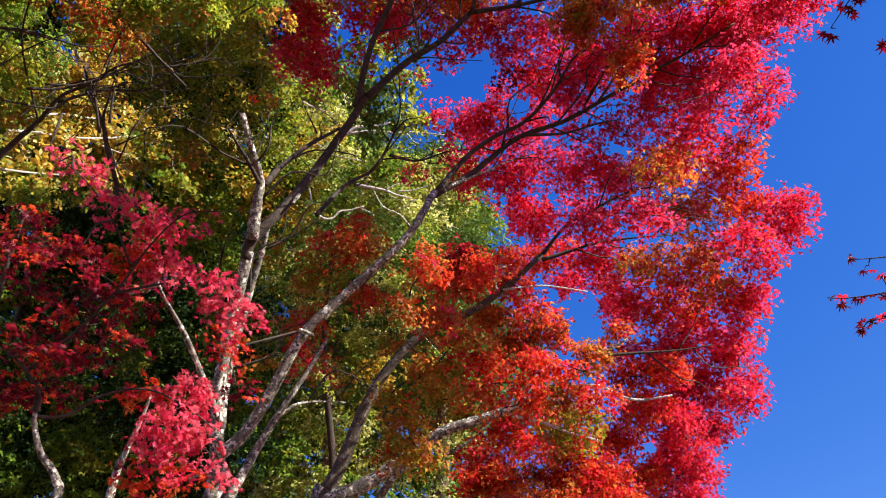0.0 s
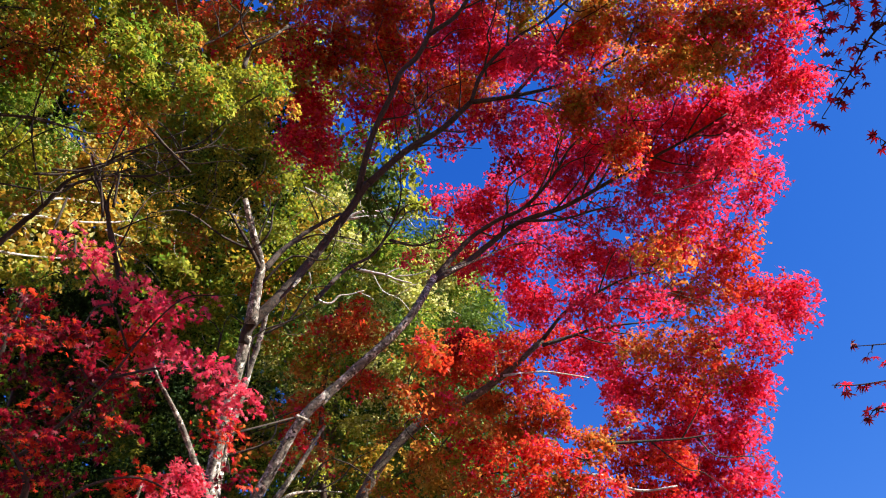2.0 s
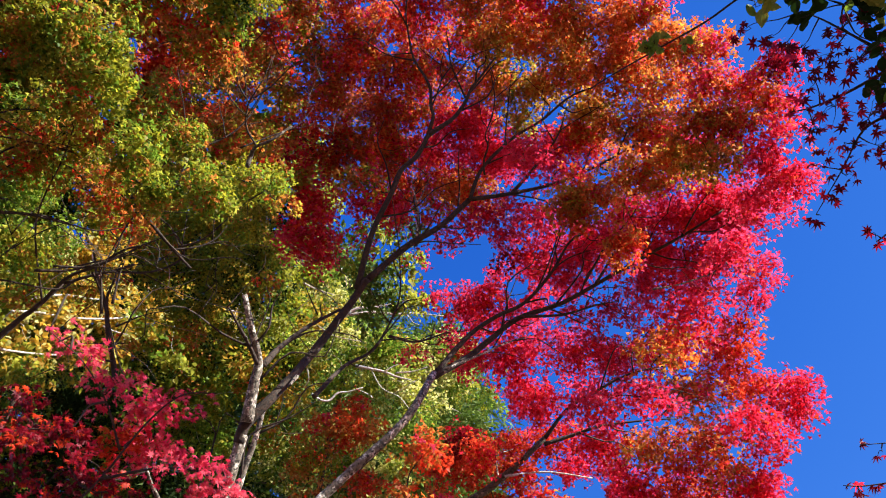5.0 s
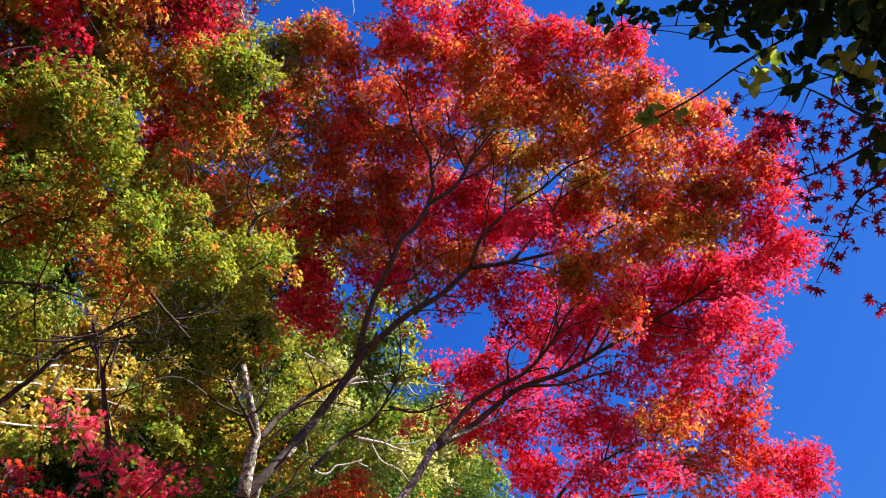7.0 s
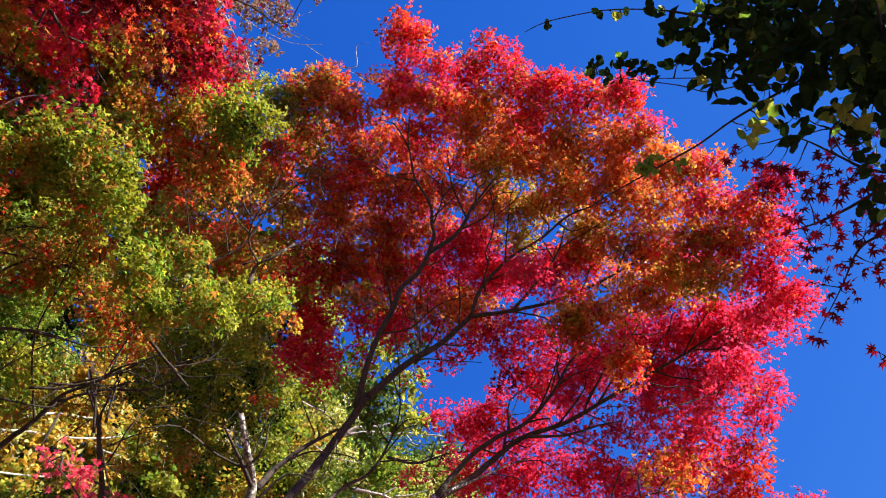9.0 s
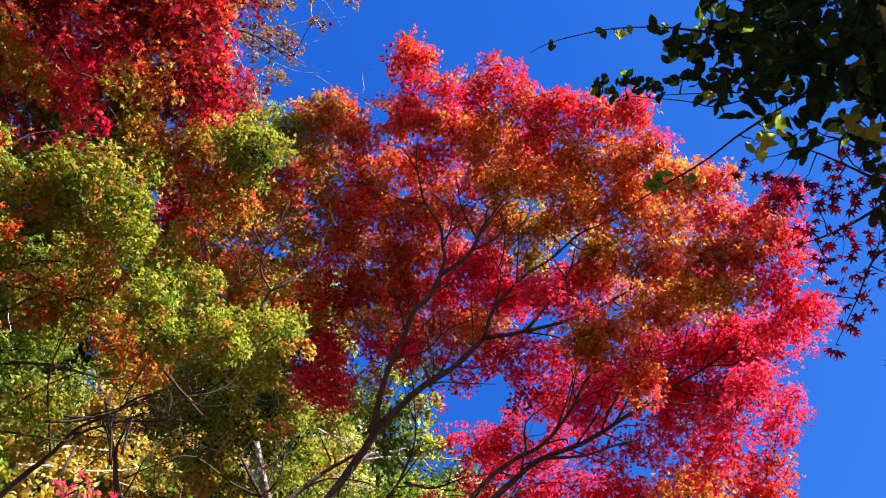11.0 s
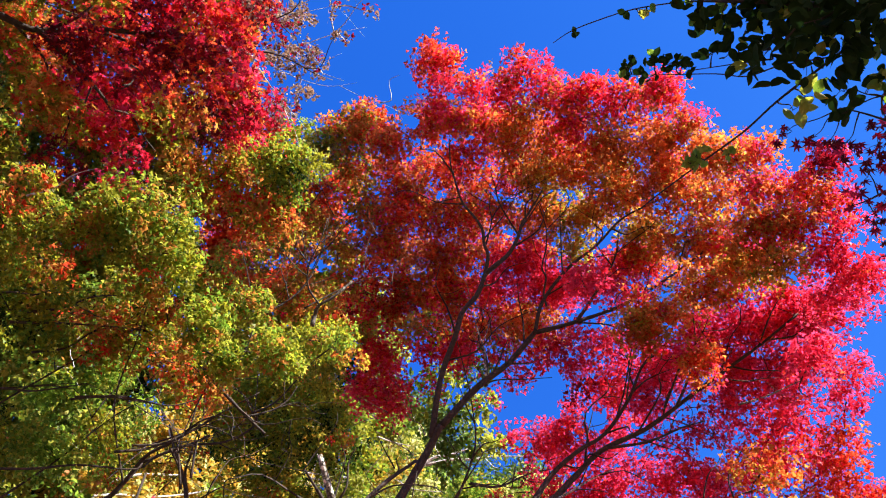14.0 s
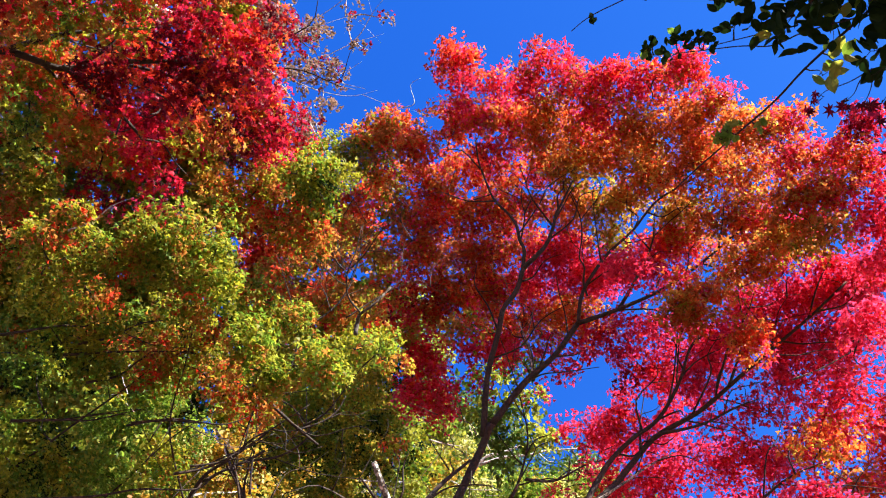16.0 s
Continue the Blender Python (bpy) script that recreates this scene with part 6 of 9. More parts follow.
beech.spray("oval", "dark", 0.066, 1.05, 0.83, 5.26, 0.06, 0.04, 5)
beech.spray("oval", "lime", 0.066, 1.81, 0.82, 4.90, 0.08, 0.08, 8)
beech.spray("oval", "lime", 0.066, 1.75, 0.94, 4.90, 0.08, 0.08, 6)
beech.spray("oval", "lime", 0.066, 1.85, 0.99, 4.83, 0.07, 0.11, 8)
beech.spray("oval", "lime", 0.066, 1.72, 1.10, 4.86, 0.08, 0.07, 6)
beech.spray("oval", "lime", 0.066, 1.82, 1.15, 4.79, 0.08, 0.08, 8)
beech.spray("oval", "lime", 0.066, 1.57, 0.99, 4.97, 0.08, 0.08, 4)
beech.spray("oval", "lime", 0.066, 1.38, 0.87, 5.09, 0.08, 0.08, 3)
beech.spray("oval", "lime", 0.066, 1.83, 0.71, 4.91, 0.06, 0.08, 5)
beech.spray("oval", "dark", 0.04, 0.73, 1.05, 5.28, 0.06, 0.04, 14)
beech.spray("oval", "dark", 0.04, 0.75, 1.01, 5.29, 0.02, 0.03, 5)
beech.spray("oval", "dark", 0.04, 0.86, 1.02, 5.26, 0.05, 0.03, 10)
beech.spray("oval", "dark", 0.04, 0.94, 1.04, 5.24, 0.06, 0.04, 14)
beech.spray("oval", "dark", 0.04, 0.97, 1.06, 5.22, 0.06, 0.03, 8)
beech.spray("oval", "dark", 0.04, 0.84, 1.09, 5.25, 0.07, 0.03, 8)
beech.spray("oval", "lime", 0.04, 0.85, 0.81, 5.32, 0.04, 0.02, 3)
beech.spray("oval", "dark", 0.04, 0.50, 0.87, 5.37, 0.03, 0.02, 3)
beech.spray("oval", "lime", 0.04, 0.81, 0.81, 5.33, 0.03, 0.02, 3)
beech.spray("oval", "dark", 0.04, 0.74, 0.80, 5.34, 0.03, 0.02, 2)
beech.spray("oval", "green", 0.04, 1.00, 1.45, 5.08, 0.07, 0.05, 22)
beech.spray("oval", "green", 0.04, 0.97, 1.49, 5.07, 0.04, 0.03, 8)
beech.spray("oval", "green", 0.04, 1.14, 1.45, 5.04, 0.03, 0.03, 7)
# unseen boughs added overhead so the visible leaves below stand in shade
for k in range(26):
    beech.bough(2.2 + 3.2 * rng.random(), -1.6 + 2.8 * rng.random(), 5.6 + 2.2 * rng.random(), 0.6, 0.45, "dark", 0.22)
# boughs added towards the sun, to cast shade on the near low maple
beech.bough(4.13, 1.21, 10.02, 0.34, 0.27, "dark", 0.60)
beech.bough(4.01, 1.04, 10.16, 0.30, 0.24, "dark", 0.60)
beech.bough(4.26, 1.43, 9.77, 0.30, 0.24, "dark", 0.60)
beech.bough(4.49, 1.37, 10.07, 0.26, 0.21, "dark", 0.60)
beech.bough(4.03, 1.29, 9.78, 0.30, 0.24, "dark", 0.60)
beech.finish()
# ---- the wine-red maple twigs beside it ----
maple_f = Tree("maple_tree", (5.20, 2.20, height(5.20, 2.20) - 0.1), "maple with wine-red star-shaped leaves on drooping thin twigs", bark=BARK_DARK, shape="near_maple", size=0.075)
maple_f.limb(0.067, 0.025, (5.20, 2.20, 0.00), (5.20, 2.20, 2.00), (2.98, 2.13, 4.39), (2.81, 1.87, 4.65), (2.61, 1.68, 4.86), name="trunk")
maple_f.limb(0.012, 0.003, (2.64, 1.72, 4.81), (2.45, 1.55, 5.02), (2.28, 1.54, 5.12), (2.14, 1.54, 5.19), (2.02, 1.50, 5.25), (1.89, 1.45, 5.32), (1.79, 1.42, 5.36))
maple_f.limb(0.011, 0.002, (2.38, 1.56, 5.09), (2.25, 1.78, 5.04), (2.11, 1.90, 5.03), (2.02, 2.08, 4.94), (1.91, 2.28, 4.84))
maple_f.limb(0.011, 0.002, (2.29, 1.55, 5.15), (2.07, 1.74, 5.16), (1.89, 1.84, 5.16), (1.78, 1.87, 5.16))
maple_f.limb(0.013, 0.003, (2.61, 1.68, 4.86), (2.44, 2.10, 4.71), (2.33, 2.42, 4.52), (2.25, 2.26, 4.67), (2.15, 2.32, 4.66))
maple_f.limb(0.008, 0.002, (2.44, 2.90, 3.84), (2.27, 3.02, 3.81), (2.13, 3.08, 3.81), (1.99, 3.13, 3.82), (1.90, 3.14, 3.83))
maple_f.limb(0.006, 0.002, (2.32, 3.08, 3.72), (2.17, 3.13, 3.71), (2.04, 3.15, 3.69))
maple_f.limb(0.006, 0.002, (2.32, 2.90, 3.95), (2.18, 2.95, 3.94), (2.01, 2.99, 3.95))
maple_f.spray("near_maple", "shaded_plum", 0.072, 1.54, 1.55, 5.42, 0.08, 0.04, 5)
maple_f.spray("near_maple", "shaded_plum", 0.072, 1.65, 1.57, 5.37, 0.06, 0.04, 4)
maple_f.spray("near_maple", "shaded_plum", 0.072, 1.72, 1.59, 5.32, 0.06, 0.06, 4)
maple_f.spray("near_maple", "shaded_plum", 0.072, 1.80, 1.58, 5.29, 0.10, 0.06, 6)
maple_f.spray("near_maple", "shaded_plum", 0.072, 1.92, 1.59, 5.23, 0.13, 0.10, 12)
maple_f.spray("near_maple", "shaded_plum", 0.072, 2.03, 1.61, 5.15, 0.13, 0.10, 14)
maple_f.spray("near_maple", "shaded_plum", 0.072, 2.12, 1.64, 5.09, 0.13, 0.13, 14)
maple_f.spray("near_maple", "shaded_plum", 0.072, 1.98, 1.44, 5.26, 0.10, 0.06, 6)
maple_f.spray("near_maple", "shaded_plum", 0.072, 2.07, 1.40, 5.22, 0.10, 0.06, 8)
maple_f.spray("near_maple", "shaded_plum", 0.072, 1.87, 1.70, 5.20, 0.10, 0.08, 7)
maple_f.spray("near_maple", "shaded_plum", 0.072, 1.97, 1.81, 5.10, 0.13, 0.11, 12)
maple_f.spray("near_maple", "shaded_plum", 0.072, 2.10, 1.82, 5.01, 0.13, 0.13, 14)
maple_f.spray("near_maple", "shaded_plum", 0.072, 1.80, 1.84, 5.17, 0.06, 0.06, 4)
maple_f.spray("near_maple", "shaded_plum", 0.072, 1.90, 1.92, 5.07, 0.08, 0.06, 6)
maple_f.spray("near_maple", "shaded_plum", 0.072, 2.01, 1.95, 4.99, 0.11, 0.10, 10)
maple_f.spray("near_maple", "shaded_plum", 0.072, 2.15, 1.93, 4.92, 0.10, 0.10, 10)
maple_f.spray("near_maple", "shaded_plum", 0.072, 1.92, 2.07, 4.98, 0.08, 0.06, 6)
maple_f.spray("near_maple", "shaded_plum", 0.072, 2.03, 2.09, 4.90, 0.10, 0.06, 8)
maple_f.spray("near_maple", "shaded_plum", 0.072, 1.99, 2.19, 4.86, 0.08, 0.05, 4)
maple_f.spray("near_maple", "shaded_plum", 0.072, 1.93, 2.28, 4.83, 0.06, 0.03, 3)
maple_f.spray("near_maple", "shaded_plum", 0.072, 2.17, 1.78, 4.99, 0.10, 0.13, 10)
maple_f.spray("near_maple", "shaded_plum", 0.072, 2.13, 1.52, 5.14, 0.10, 0.08, 8)
maple_f.spray("near_maple", "shaded_plum", 0.072, 2.14, 2.29, 4.68, 0.05, 0.06, 4)
maple_f.spray("near_maple", "shaded_plum", 0.072, 2.25, 1.78, 4.93, 0.13, 0.19, 12)
maple_f.spray("near_maple", "shaded_plum", 0.072, 2.29, 2.01, 4.78, 0.13, 0.19, 12)
maple_f.spray("near_maple", "shaded_plum", 0.072, 2.01, 3.03, 3.98, 0.04, 0.03, 2)
maple_f.spray("near_maple", "shaded_plum", 0.072, 2.09, 3.02, 3.93, 0.04, 0.03, 2)
maple_f.spray("near_maple", "shaded_plum", 0.072, 1.94, 3.18, 3.85, 0.03, 0.03, 1)
maple_f.spray("near_maple", "shaded_plum", 0.072, 1.98, 3.17, 3.83, 0.04, 0.03, 3)
maple_f.spray("near_maple", "shaded_plum", 0.072, 2.07, 3.12, 3.82, 0.05, 0.03, 4)
maple_f.spray("near_maple", "shaded_plum", 0.072, 2.13, 3.08, 3.81, 0.04, 0.03, 2)
maple_f.spray("near_maple", "shaded_plum", 0.072, 2.09, 3.18, 3.71, 0.05, 0.03, 4)
maple_f.spray("near_maple", "shaded_plum", 0.072, 2.06, 3.20, 3.70, 0.03, 0.04, 3)
maple_f.spray("near_maple", "shaded_plum", 0.072, 2.14, 3.03, 3.88, 0.03, 0.03, 2)
maple_f.spray("near_maple", "shaded_plum", 0.072, 2.13, 3.14, 3.72, 0.04, 0.03, 2)
maple_f.finish()
# ---- a taller tree close behind the olive maple ----
rust_tree = Tree("broadleaf_tree", (-10.20, 10.20, height(-10.20, 10.20) - 0.1), "tall broadleaf tree with rusty green autumn leaves", bark=BARK_DARK, shape="chip", size=0.12)
rust_tree.limb(0.182, 0.045, (-10.20, 10.20, 0.28), (-9.72, 10.08, 5.08), (-9.89, 6.97, 10.47), (-9.13, 6.14, 12.00), (-8.17, 5.40, 13.35), (-7.16, 4.92, 14.38), (-6.12, 4.39, 15.26), name="trunk")
rust_tree.limb(0.065, 0.014, (-8.76, 5.84, 12.78), (-7.16, 6.18, 13.80), (-5.69, 6.48, 14.51), (-4.20, 6.54, 15.12))
rust_tree.limb(0.056, 0.014, (-7.43, 5.04, 14.06), (-6.31, 5.38, 14.62), (-4.93, 5.53, 15.24), (-3.58, 5.80, 15.64))
rust_tree.bough(-8.63, 2.27, 13.49, 0.48, 0.50, "olive", 1.2)
rust_tree.bough(-8.45, 2.60, 14.28, 0.49, 0.52, "moss", 1.2)
rust_tree.bough(-7.91, 2.56, 14.31, 0.48, 0.50, "rust", 1.2)
rust_tree.bough(-7.14, 2.89, 14.60, 0.48, 0.50, "moss", 1.2)
rust_tree.bough(-6.89, 3.35, 15.22, 0.50, 0.53, "rust", 1.2)
rust_tree.bough(-6.71, 3.47, 15.75, 0.52, 0.54, "olive", 1.2)
rust_tree.bough(-6.06, 3.65, 15.99, 0.52, 0.54, "rust", 1.2)
rust_tree.bough(-5.44, 3.92, 15.69, 0.50, 0.53, "moss", 1.2)
rust_tree.bough(-4.67, 4.19, 16.14, 0.50, 0.53, "scarlet", 0.7)
rust_tree.bough(-3.83, 4.27, 15.78, 0.49, 0.52, "scarlet", 0.7)
rust_tree.bough(-8.77, 2.75, 13.58, 0.48, 0.50, "rust", 1.2)
rust_tree.bough(-8.54, 3.19, 14.03, 0.49, 0.52, "moss", 1.2)
rust_tree.bough(-8.09, 3.31, 14.40, 0.49, 0.52, "moss", 1.2)
rust_tree.bough(-8.00, 3.60, 14.92, 0.50, 0.54, "moss", 1.2)
rust_tree.bough(-6.95, 3.82, 14.60, 0.49, 0.52, "moss", 1.2)
rust_tree.bough(-6.53, 4.04, 14.99, 0.49, 0.52, "rust", 1.2)
rust_tree.bough(-5.92, 4.14, 15.02, 0.49, 0.52, "olive", 1.2)
rust_tree.bough(-5.34, 4.39, 14.75, 0.48, 0.50, "rust", 1.2)
rust_tree.bough(-4.37, 4.61, 14.86, 0.47, 0.49, "ember", 0.7)
rust_tree.bough(-4.02, 4.68, 15.24, 0.48, 0.50, "ember", 0.7)
rust_tree.bough(-9.14, 3.35, 13.68, 0.49, 0.52, "olive", 1.2)
rust_tree.bough(-9.06, 3.88, 14.13, 0.50, 0.54, "rust", 1.2)
rust_tree.bough(-7.82, 3.71, 13.42, 0.47, 0.49, "moss", 1.2)
rust_tree.bough(-7.72, 4.24, 14.12, 0.49, 0.52, "olive", 1.2)
rust_tree.bough(-7.34, 4.66, 14.80, 0.50, 0.53, "rust", 1.2)
rust_tree.bough(-6.96, 4.76, 15.23, 0.52, 0.54, "rust", 1.2)
rust_tree.bough(-5.83, 4.63, 14.48, 0.48, 0.50, "olive", 1.2)
rust_tree.bough(-5.22, 4.84, 14.50, 0.47, 0.49, "rust", 1.2)
rust_tree.bough(-4.79, 5.06, 14.73, 0.48, 0.50, "scarlet", 0.7)
rust_tree.bough(-4.01, 5.46, 15.11, 0.48, 0.50, "scarlet", 0.7)
rust_tree.bough(-3.60, 5.70, 15.18, 0.48, 0.50, "rust", 0.7)
rust_tree.bough(-9.29, 3.98, 13.34, 0.49, 0.52, "rust", 1.2)
rust_tree.bough(-8.48, 4.15, 12.88, 0.47, 0.49, "moss", 1.2)
rust_tree.bough(-8.64, 4.51, 14.25, 0.52, 0.54, "rust", 1.2)
rust_tree.bough(-7.88, 4.80, 14.16, 0.50, 0.53, "moss", 1.2)
rust_tree.bough(-7.32, 5.14, 14.15, 0.49, 0.52, "rust", 1.2)
rust_tree.bough(-7.16, 5.30, 14.96, 0.52, 0.54, "olive", 1.2)
rust_tree.bough(-6.23, 5.46, 14.42, 0.49, 0.52, "rust", 1.2)
rust_tree.bough(-5.71, 5.65, 14.34, 0.48, 0.50, "olive", 1.2)
rust_tree.bough(-5.32, 6.14, 15.05, 0.50, 0.53, "scarlet", 0.7)
rust_tree.bough(-4.61, 6.10, 15.44, 0.50, 0.53, "scarlet", 0.7)
rust_tree.bough(-3.85, 6.28, 15.44, 0.50, 0.53, "rust", 0.7)
rust_tree.bough(-9.66, 4.61, 13.34, 0.50, 0.53, "moss", 1.2)
rust_tree.bough(-8.74, 4.56, 12.66, 0.47, 0.49, "moss", 1.2)
rust_tree.bough(-8.93, 5.10, 13.83, 0.52, 0.54, "rust", 1.2)
rust_tree.bough(-7.75, 5.05, 13.44, 0.48, 0.50, "rust", 1.2)
rust_tree.bough(-7.50, 5.76, 13.92, 0.49, 0.52, "rust", 1.2)
rust_tree.bough(-6.94, 5.69, 13.64, 0.48, 0.50, "moss", 1.2)
rust_tree.bough(-6.52, 5.87, 14.25, 0.49, 0.52, "moss", 1.2)
rust_tree.bough(-6.06, 6.50, 14.90, 0.52, 0.54, "rust", 1.2)
rust_tree.bough(-5.04, 6.47, 14.31, 0.48, 0.50, "ember", 0.7)
rust_tree.bough(-4.85, 7.20, 15.12, 0.52, 0.54, "wine", 0.7)
rust_tree.bough(-3.95, 7.08, 14.64, 0.49, 0.52, "ember", 0.7)
rust_tree.bough(-9.79, 5.24, 13.10, 0.52, 0.54, "moss", 1.2)
rust_tree.bough(-9.04, 5.35, 12.80, 0.49, 0.52, "rust", 1.2)
rust_tree.bough(-8.53, 5.34, 12.98, 0.48, 0.50, "moss", 1.2)
rust_tree.bough(-8.27, 6.07, 13.64, 0.50, 0.53, "moss", 1.2)
rust_tree.bough(-7.45, 6.07, 13.18, 0.48, 0.50, "moss", 1.2)
rust_tree.bough(-9.90, 5.56, 12.59, 0.50, 0.53, "green", 1.2)
rust_tree.bough(-8.98, 5.66, 12.26, 0.48, 0.50, "lime", 1.2)
rust_tree.bough(-8.62, 6.04, 12.54, 0.48, 0.50, "lime", 1.2)
rust_tree.bough(-8.40, 6.52, 13.19, 0.50, 0.53, "lime", 1.2)
rust_tree.bough(-7.61, 6.55, 13.00, 0.48, 0.50, "moss", 1.2)
rust_tree.bough(-9.84, 6.20, 12.17, 0.50, 0.53, "lime", 1.2)
rust_tree.bough(-8.86, 6.34, 11.75, 0.48, 0.50, "lime", 1.2)
rust_tree.bough(-8.47, 6.43, 12.05, 0.48, 0.50, "green", 1.2)
rust_tree.bough(-8.15, 6.71, 11.98, 0.47, 0.49, "lime", 1.2)
rust_tree.bough(-7.93, 7.37, 13.20, 0.50, 0.53, "lime", 1.2)
rust_tree.bough(-10.00, 6.73, 11.84, 0.50, 0.53, "moss", 1.2)
rust_tree.bough(-9.54, 7.14, 11.96, 0.50, 0.53, "lime", 1.2)
rust_tree.bough(-9.25, 7.25, 12.38, 0.50, 0.54, "green", 1.2)
rust_tree.bough(-7.92, 7.15, 11.63, 0.47, 0.49, "lime", 1.2)
rust_tree.bough(-8.04, 7.97, 12.60, 0.50, 0.53, "green", 1.2)
rust_tree.bough(-9.34, 6.74, 10.71, 0.47, 0.49, "lime", 1.2)
rust_tree.bough(-8.95, 7.25, 11.02, 0.48, 0.50, "lime", 1.2)
rust_tree.bough(-8.46, 7.21, 11.21, 0.47, 0.49, "green", 1.2)
rust_tree.bough(-8.15, 7.70, 11.31, 0.47, 0.49, "moss", 1.2)
rust_tree.bough(-7.63, 7.88, 11.34, 0.47, 0.49, "lime", 1.2)
rust_tree.bough(-4.85, 4.82, 15.98, 0.47, 0.48, "rust", 0.9)
rust_tree.bough(-4.00, 4.80, 15.22, 0.43, 0.46, "rust", 0.9)
rust_tree.bough(-3.62, 5.18, 15.66, 0.44, 0.47, "rust", 0.9)
rust_tree.bough(-2.78, 5.59, 15.86, 0.46, 0.48, "ember", 0.9)
rust_tree.bough(-4.74, 5.35, 14.96, 0.44, 0.46, "ember", 0.9)
rust_tree.bough(-4.18, 5.52, 15.32, 0.44, 0.47, "rust", 0.9)
rust_tree.bough(-3.73, 5.98, 15.50, 0.46, 0.48, "ember", 0.9)
rust_tree.bough(-3.24, 6.24, 15.94, 0.47, 0.49, "ember", 0.9)
rust_tree.bough(-5.05, 6.00, 14.76, 0.44, 0.47, "ember", 0.9)
rust_tree.bough(-4.26, 6.02, 14.76, 0.44, 0.46, "moss", 0.9)
rust_tree.bough(-4.02, 6.37, 15.59, 0.46, 0.48, "moss", 0.9)
rust_tree.bough(-3.05, 6.61, 15.22, 0.44, 0.47, "rust", 0.9)
rust_tree.bough(-5.08, 6.55, 14.64, 0.44, 0.47, "rust", 0.9)
rust_tree.bough(-4.60, 7.12, 15.03, 0.46, 0.48, "rust", 0.9)
rust_tree.bough(-4.01, 7.14, 15.23, 0.46, 0.48, "rust", 0.9)
rust_tree.bough(-3.43, 7.25, 14.81, 0.44, 0.47, "moss", 0.9)
rust_tree.bough(-5.18, 7.16, 14.24, 0.44, 0.47, "ember", 0.9)
rust_tree.bough(-5.00, 7.52, 14.81, 0.47, 0.49, "moss", 0.9)
rust_tree.bough(-4.28, 7.72, 14.76, 0.46, 0.48, "rust", 0.9)
rust_tree.bough(-3.37, 7.46, 14.03, 0.43, 0.46, "rust", 0.9)
rust_tree.bough(-5.54, 7.79, 14.16, 0.46, 0.48, "rust", 0.9)
rust_tree.bough(-4.73, 7.75, 13.67, 0.44, 0.46, "moss", 0.9)
rust_tree.bough(-4.00, 7.96, 13.79, 0.44, 0.46, "moss", 0.9)
rust_tree.bough(-3.58, 8.44, 14.44, 0.46, 0.48, "moss", 0.9)
rust_tree.bough(-5.72, 8.35, 13.68, 0.46, 0.48, "moss", 0.9)
rust_tree.bough(-5.12, 8.78, 14.03, 0.47, 0.49, "moss", 0.9)
rust_tree.bough(-4.32, 8.78, 13.79, 0.46, 0.48, "rust", 0.9)
rust_tree.bough(-3.58, 8.45, 13.41, 0.43, 0.46, "rust", 0.9)
rust_tree.bough(-7.78, -0.23, 14.75, 0.49, 0.52, "ember", 1.1)
rust_tree.bough(-7.34, -0.32, 15.20, 0.49, 0.52, "scarlet", 1.1)
rust_tree.bough(-7.20, -0.20, 15.83, 0.50, 0.54, "ember", 1.1)
rust_tree.bough(-6.38, 0.17, 15.18, 0.48, 0.50, "scarlet", 1.1)
rust_tree.bough(-5.94, 0.12, 15.90, 0.49, 0.52, "scarlet", 1.1)
rust_tree.bough(-5.14, 0.41, 15.86, 0.48, 0.50, "ember", 1.1)
rust_tree.bough(-4.76, 0.55, 16.58, 0.50, 0.53, "orange", 1.1)
rust_tree.bough(-4.07, 0.68, 16.46, 0.49, 0.52, "scarlet", 1.1)
rust_tree.bough(-3.35, 0.95, 16.12, 0.48, 0.50, "orange", 1.1)
rust_tree.bough(-8.02, 0.23, 14.73, 0.49, 0.52, "ember", 1.1)
rust_tree.bough(-7.45, 0.37, 14.60, 0.48, 0.50, "rust", 1.1)
rust_tree.bough(-6.85, 0.61, 14.61, 0.47, 0.49, "ember", 1.1)
rust_tree.bough(-6.54, 0.65, 14.86, 0.47, 0.49, "orange", 1.1)
rust_tree.bough(-5.88, 0.76, 15.52, 0.48, 0.50, "rust", 1.1)
rust_tree.bough(-5.39, 0.76, 15.21, 0.47, 0.49, "scarlet", 1.1)
rust_tree.bough(-5.22, 1.18, 16.41, 0.50, 0.53, "scarlet", 1.1)
rust_tree.bough(-4.52, 1.30, 16.68, 0.50, 0.53, "scarlet", 1.1)
rust_tree.bough(-3.68, 1.25, 15.75, 0.47, 0.49, "orange", 1.1)
rust_tree.bough(-8.28, 0.60, 14.57, 0.49, 0.52, "rust", 1.1)
rust_tree.bough(-7.74, 0.72, 14.74, 0.49, 0.52, "scarlet", 1.1)
rust_tree.bough(-7.33, 1.07, 14.88, 0.49, 0.52, "ember", 1.1)
rust_tree.bough(-6.61, 1.08, 14.74, 0.47, 0.49, "ember", 1.1)
rust_tree.bough(-6.48, 1.40, 16.16, 0.52, 0.54, "rust", 1.1)
rust_tree.bough(-5.70, 1.46, 15.47, 0.48, 0.50, "scarlet", 1.1)
rust_tree.bough(-5.30, 2.02, 16.54, 0.52, 0.54, "scarlet", 1.1)
rust_tree.bough(-4.55, 1.80, 16.01, 0.49, 0.52, "rust", 1.1)
rust_tree.bough(-3.89, 1.96, 15.89, 0.48, 0.50, "rust", 1.1)
rust_tree.bough(-8.35, 1.21, 14.00, 0.48, 0.50, "scarlet", 1.1)
rust_tree.bough(-7.84, 1.46, 14.31, 0.48, 0.50, "scarlet", 1.1)
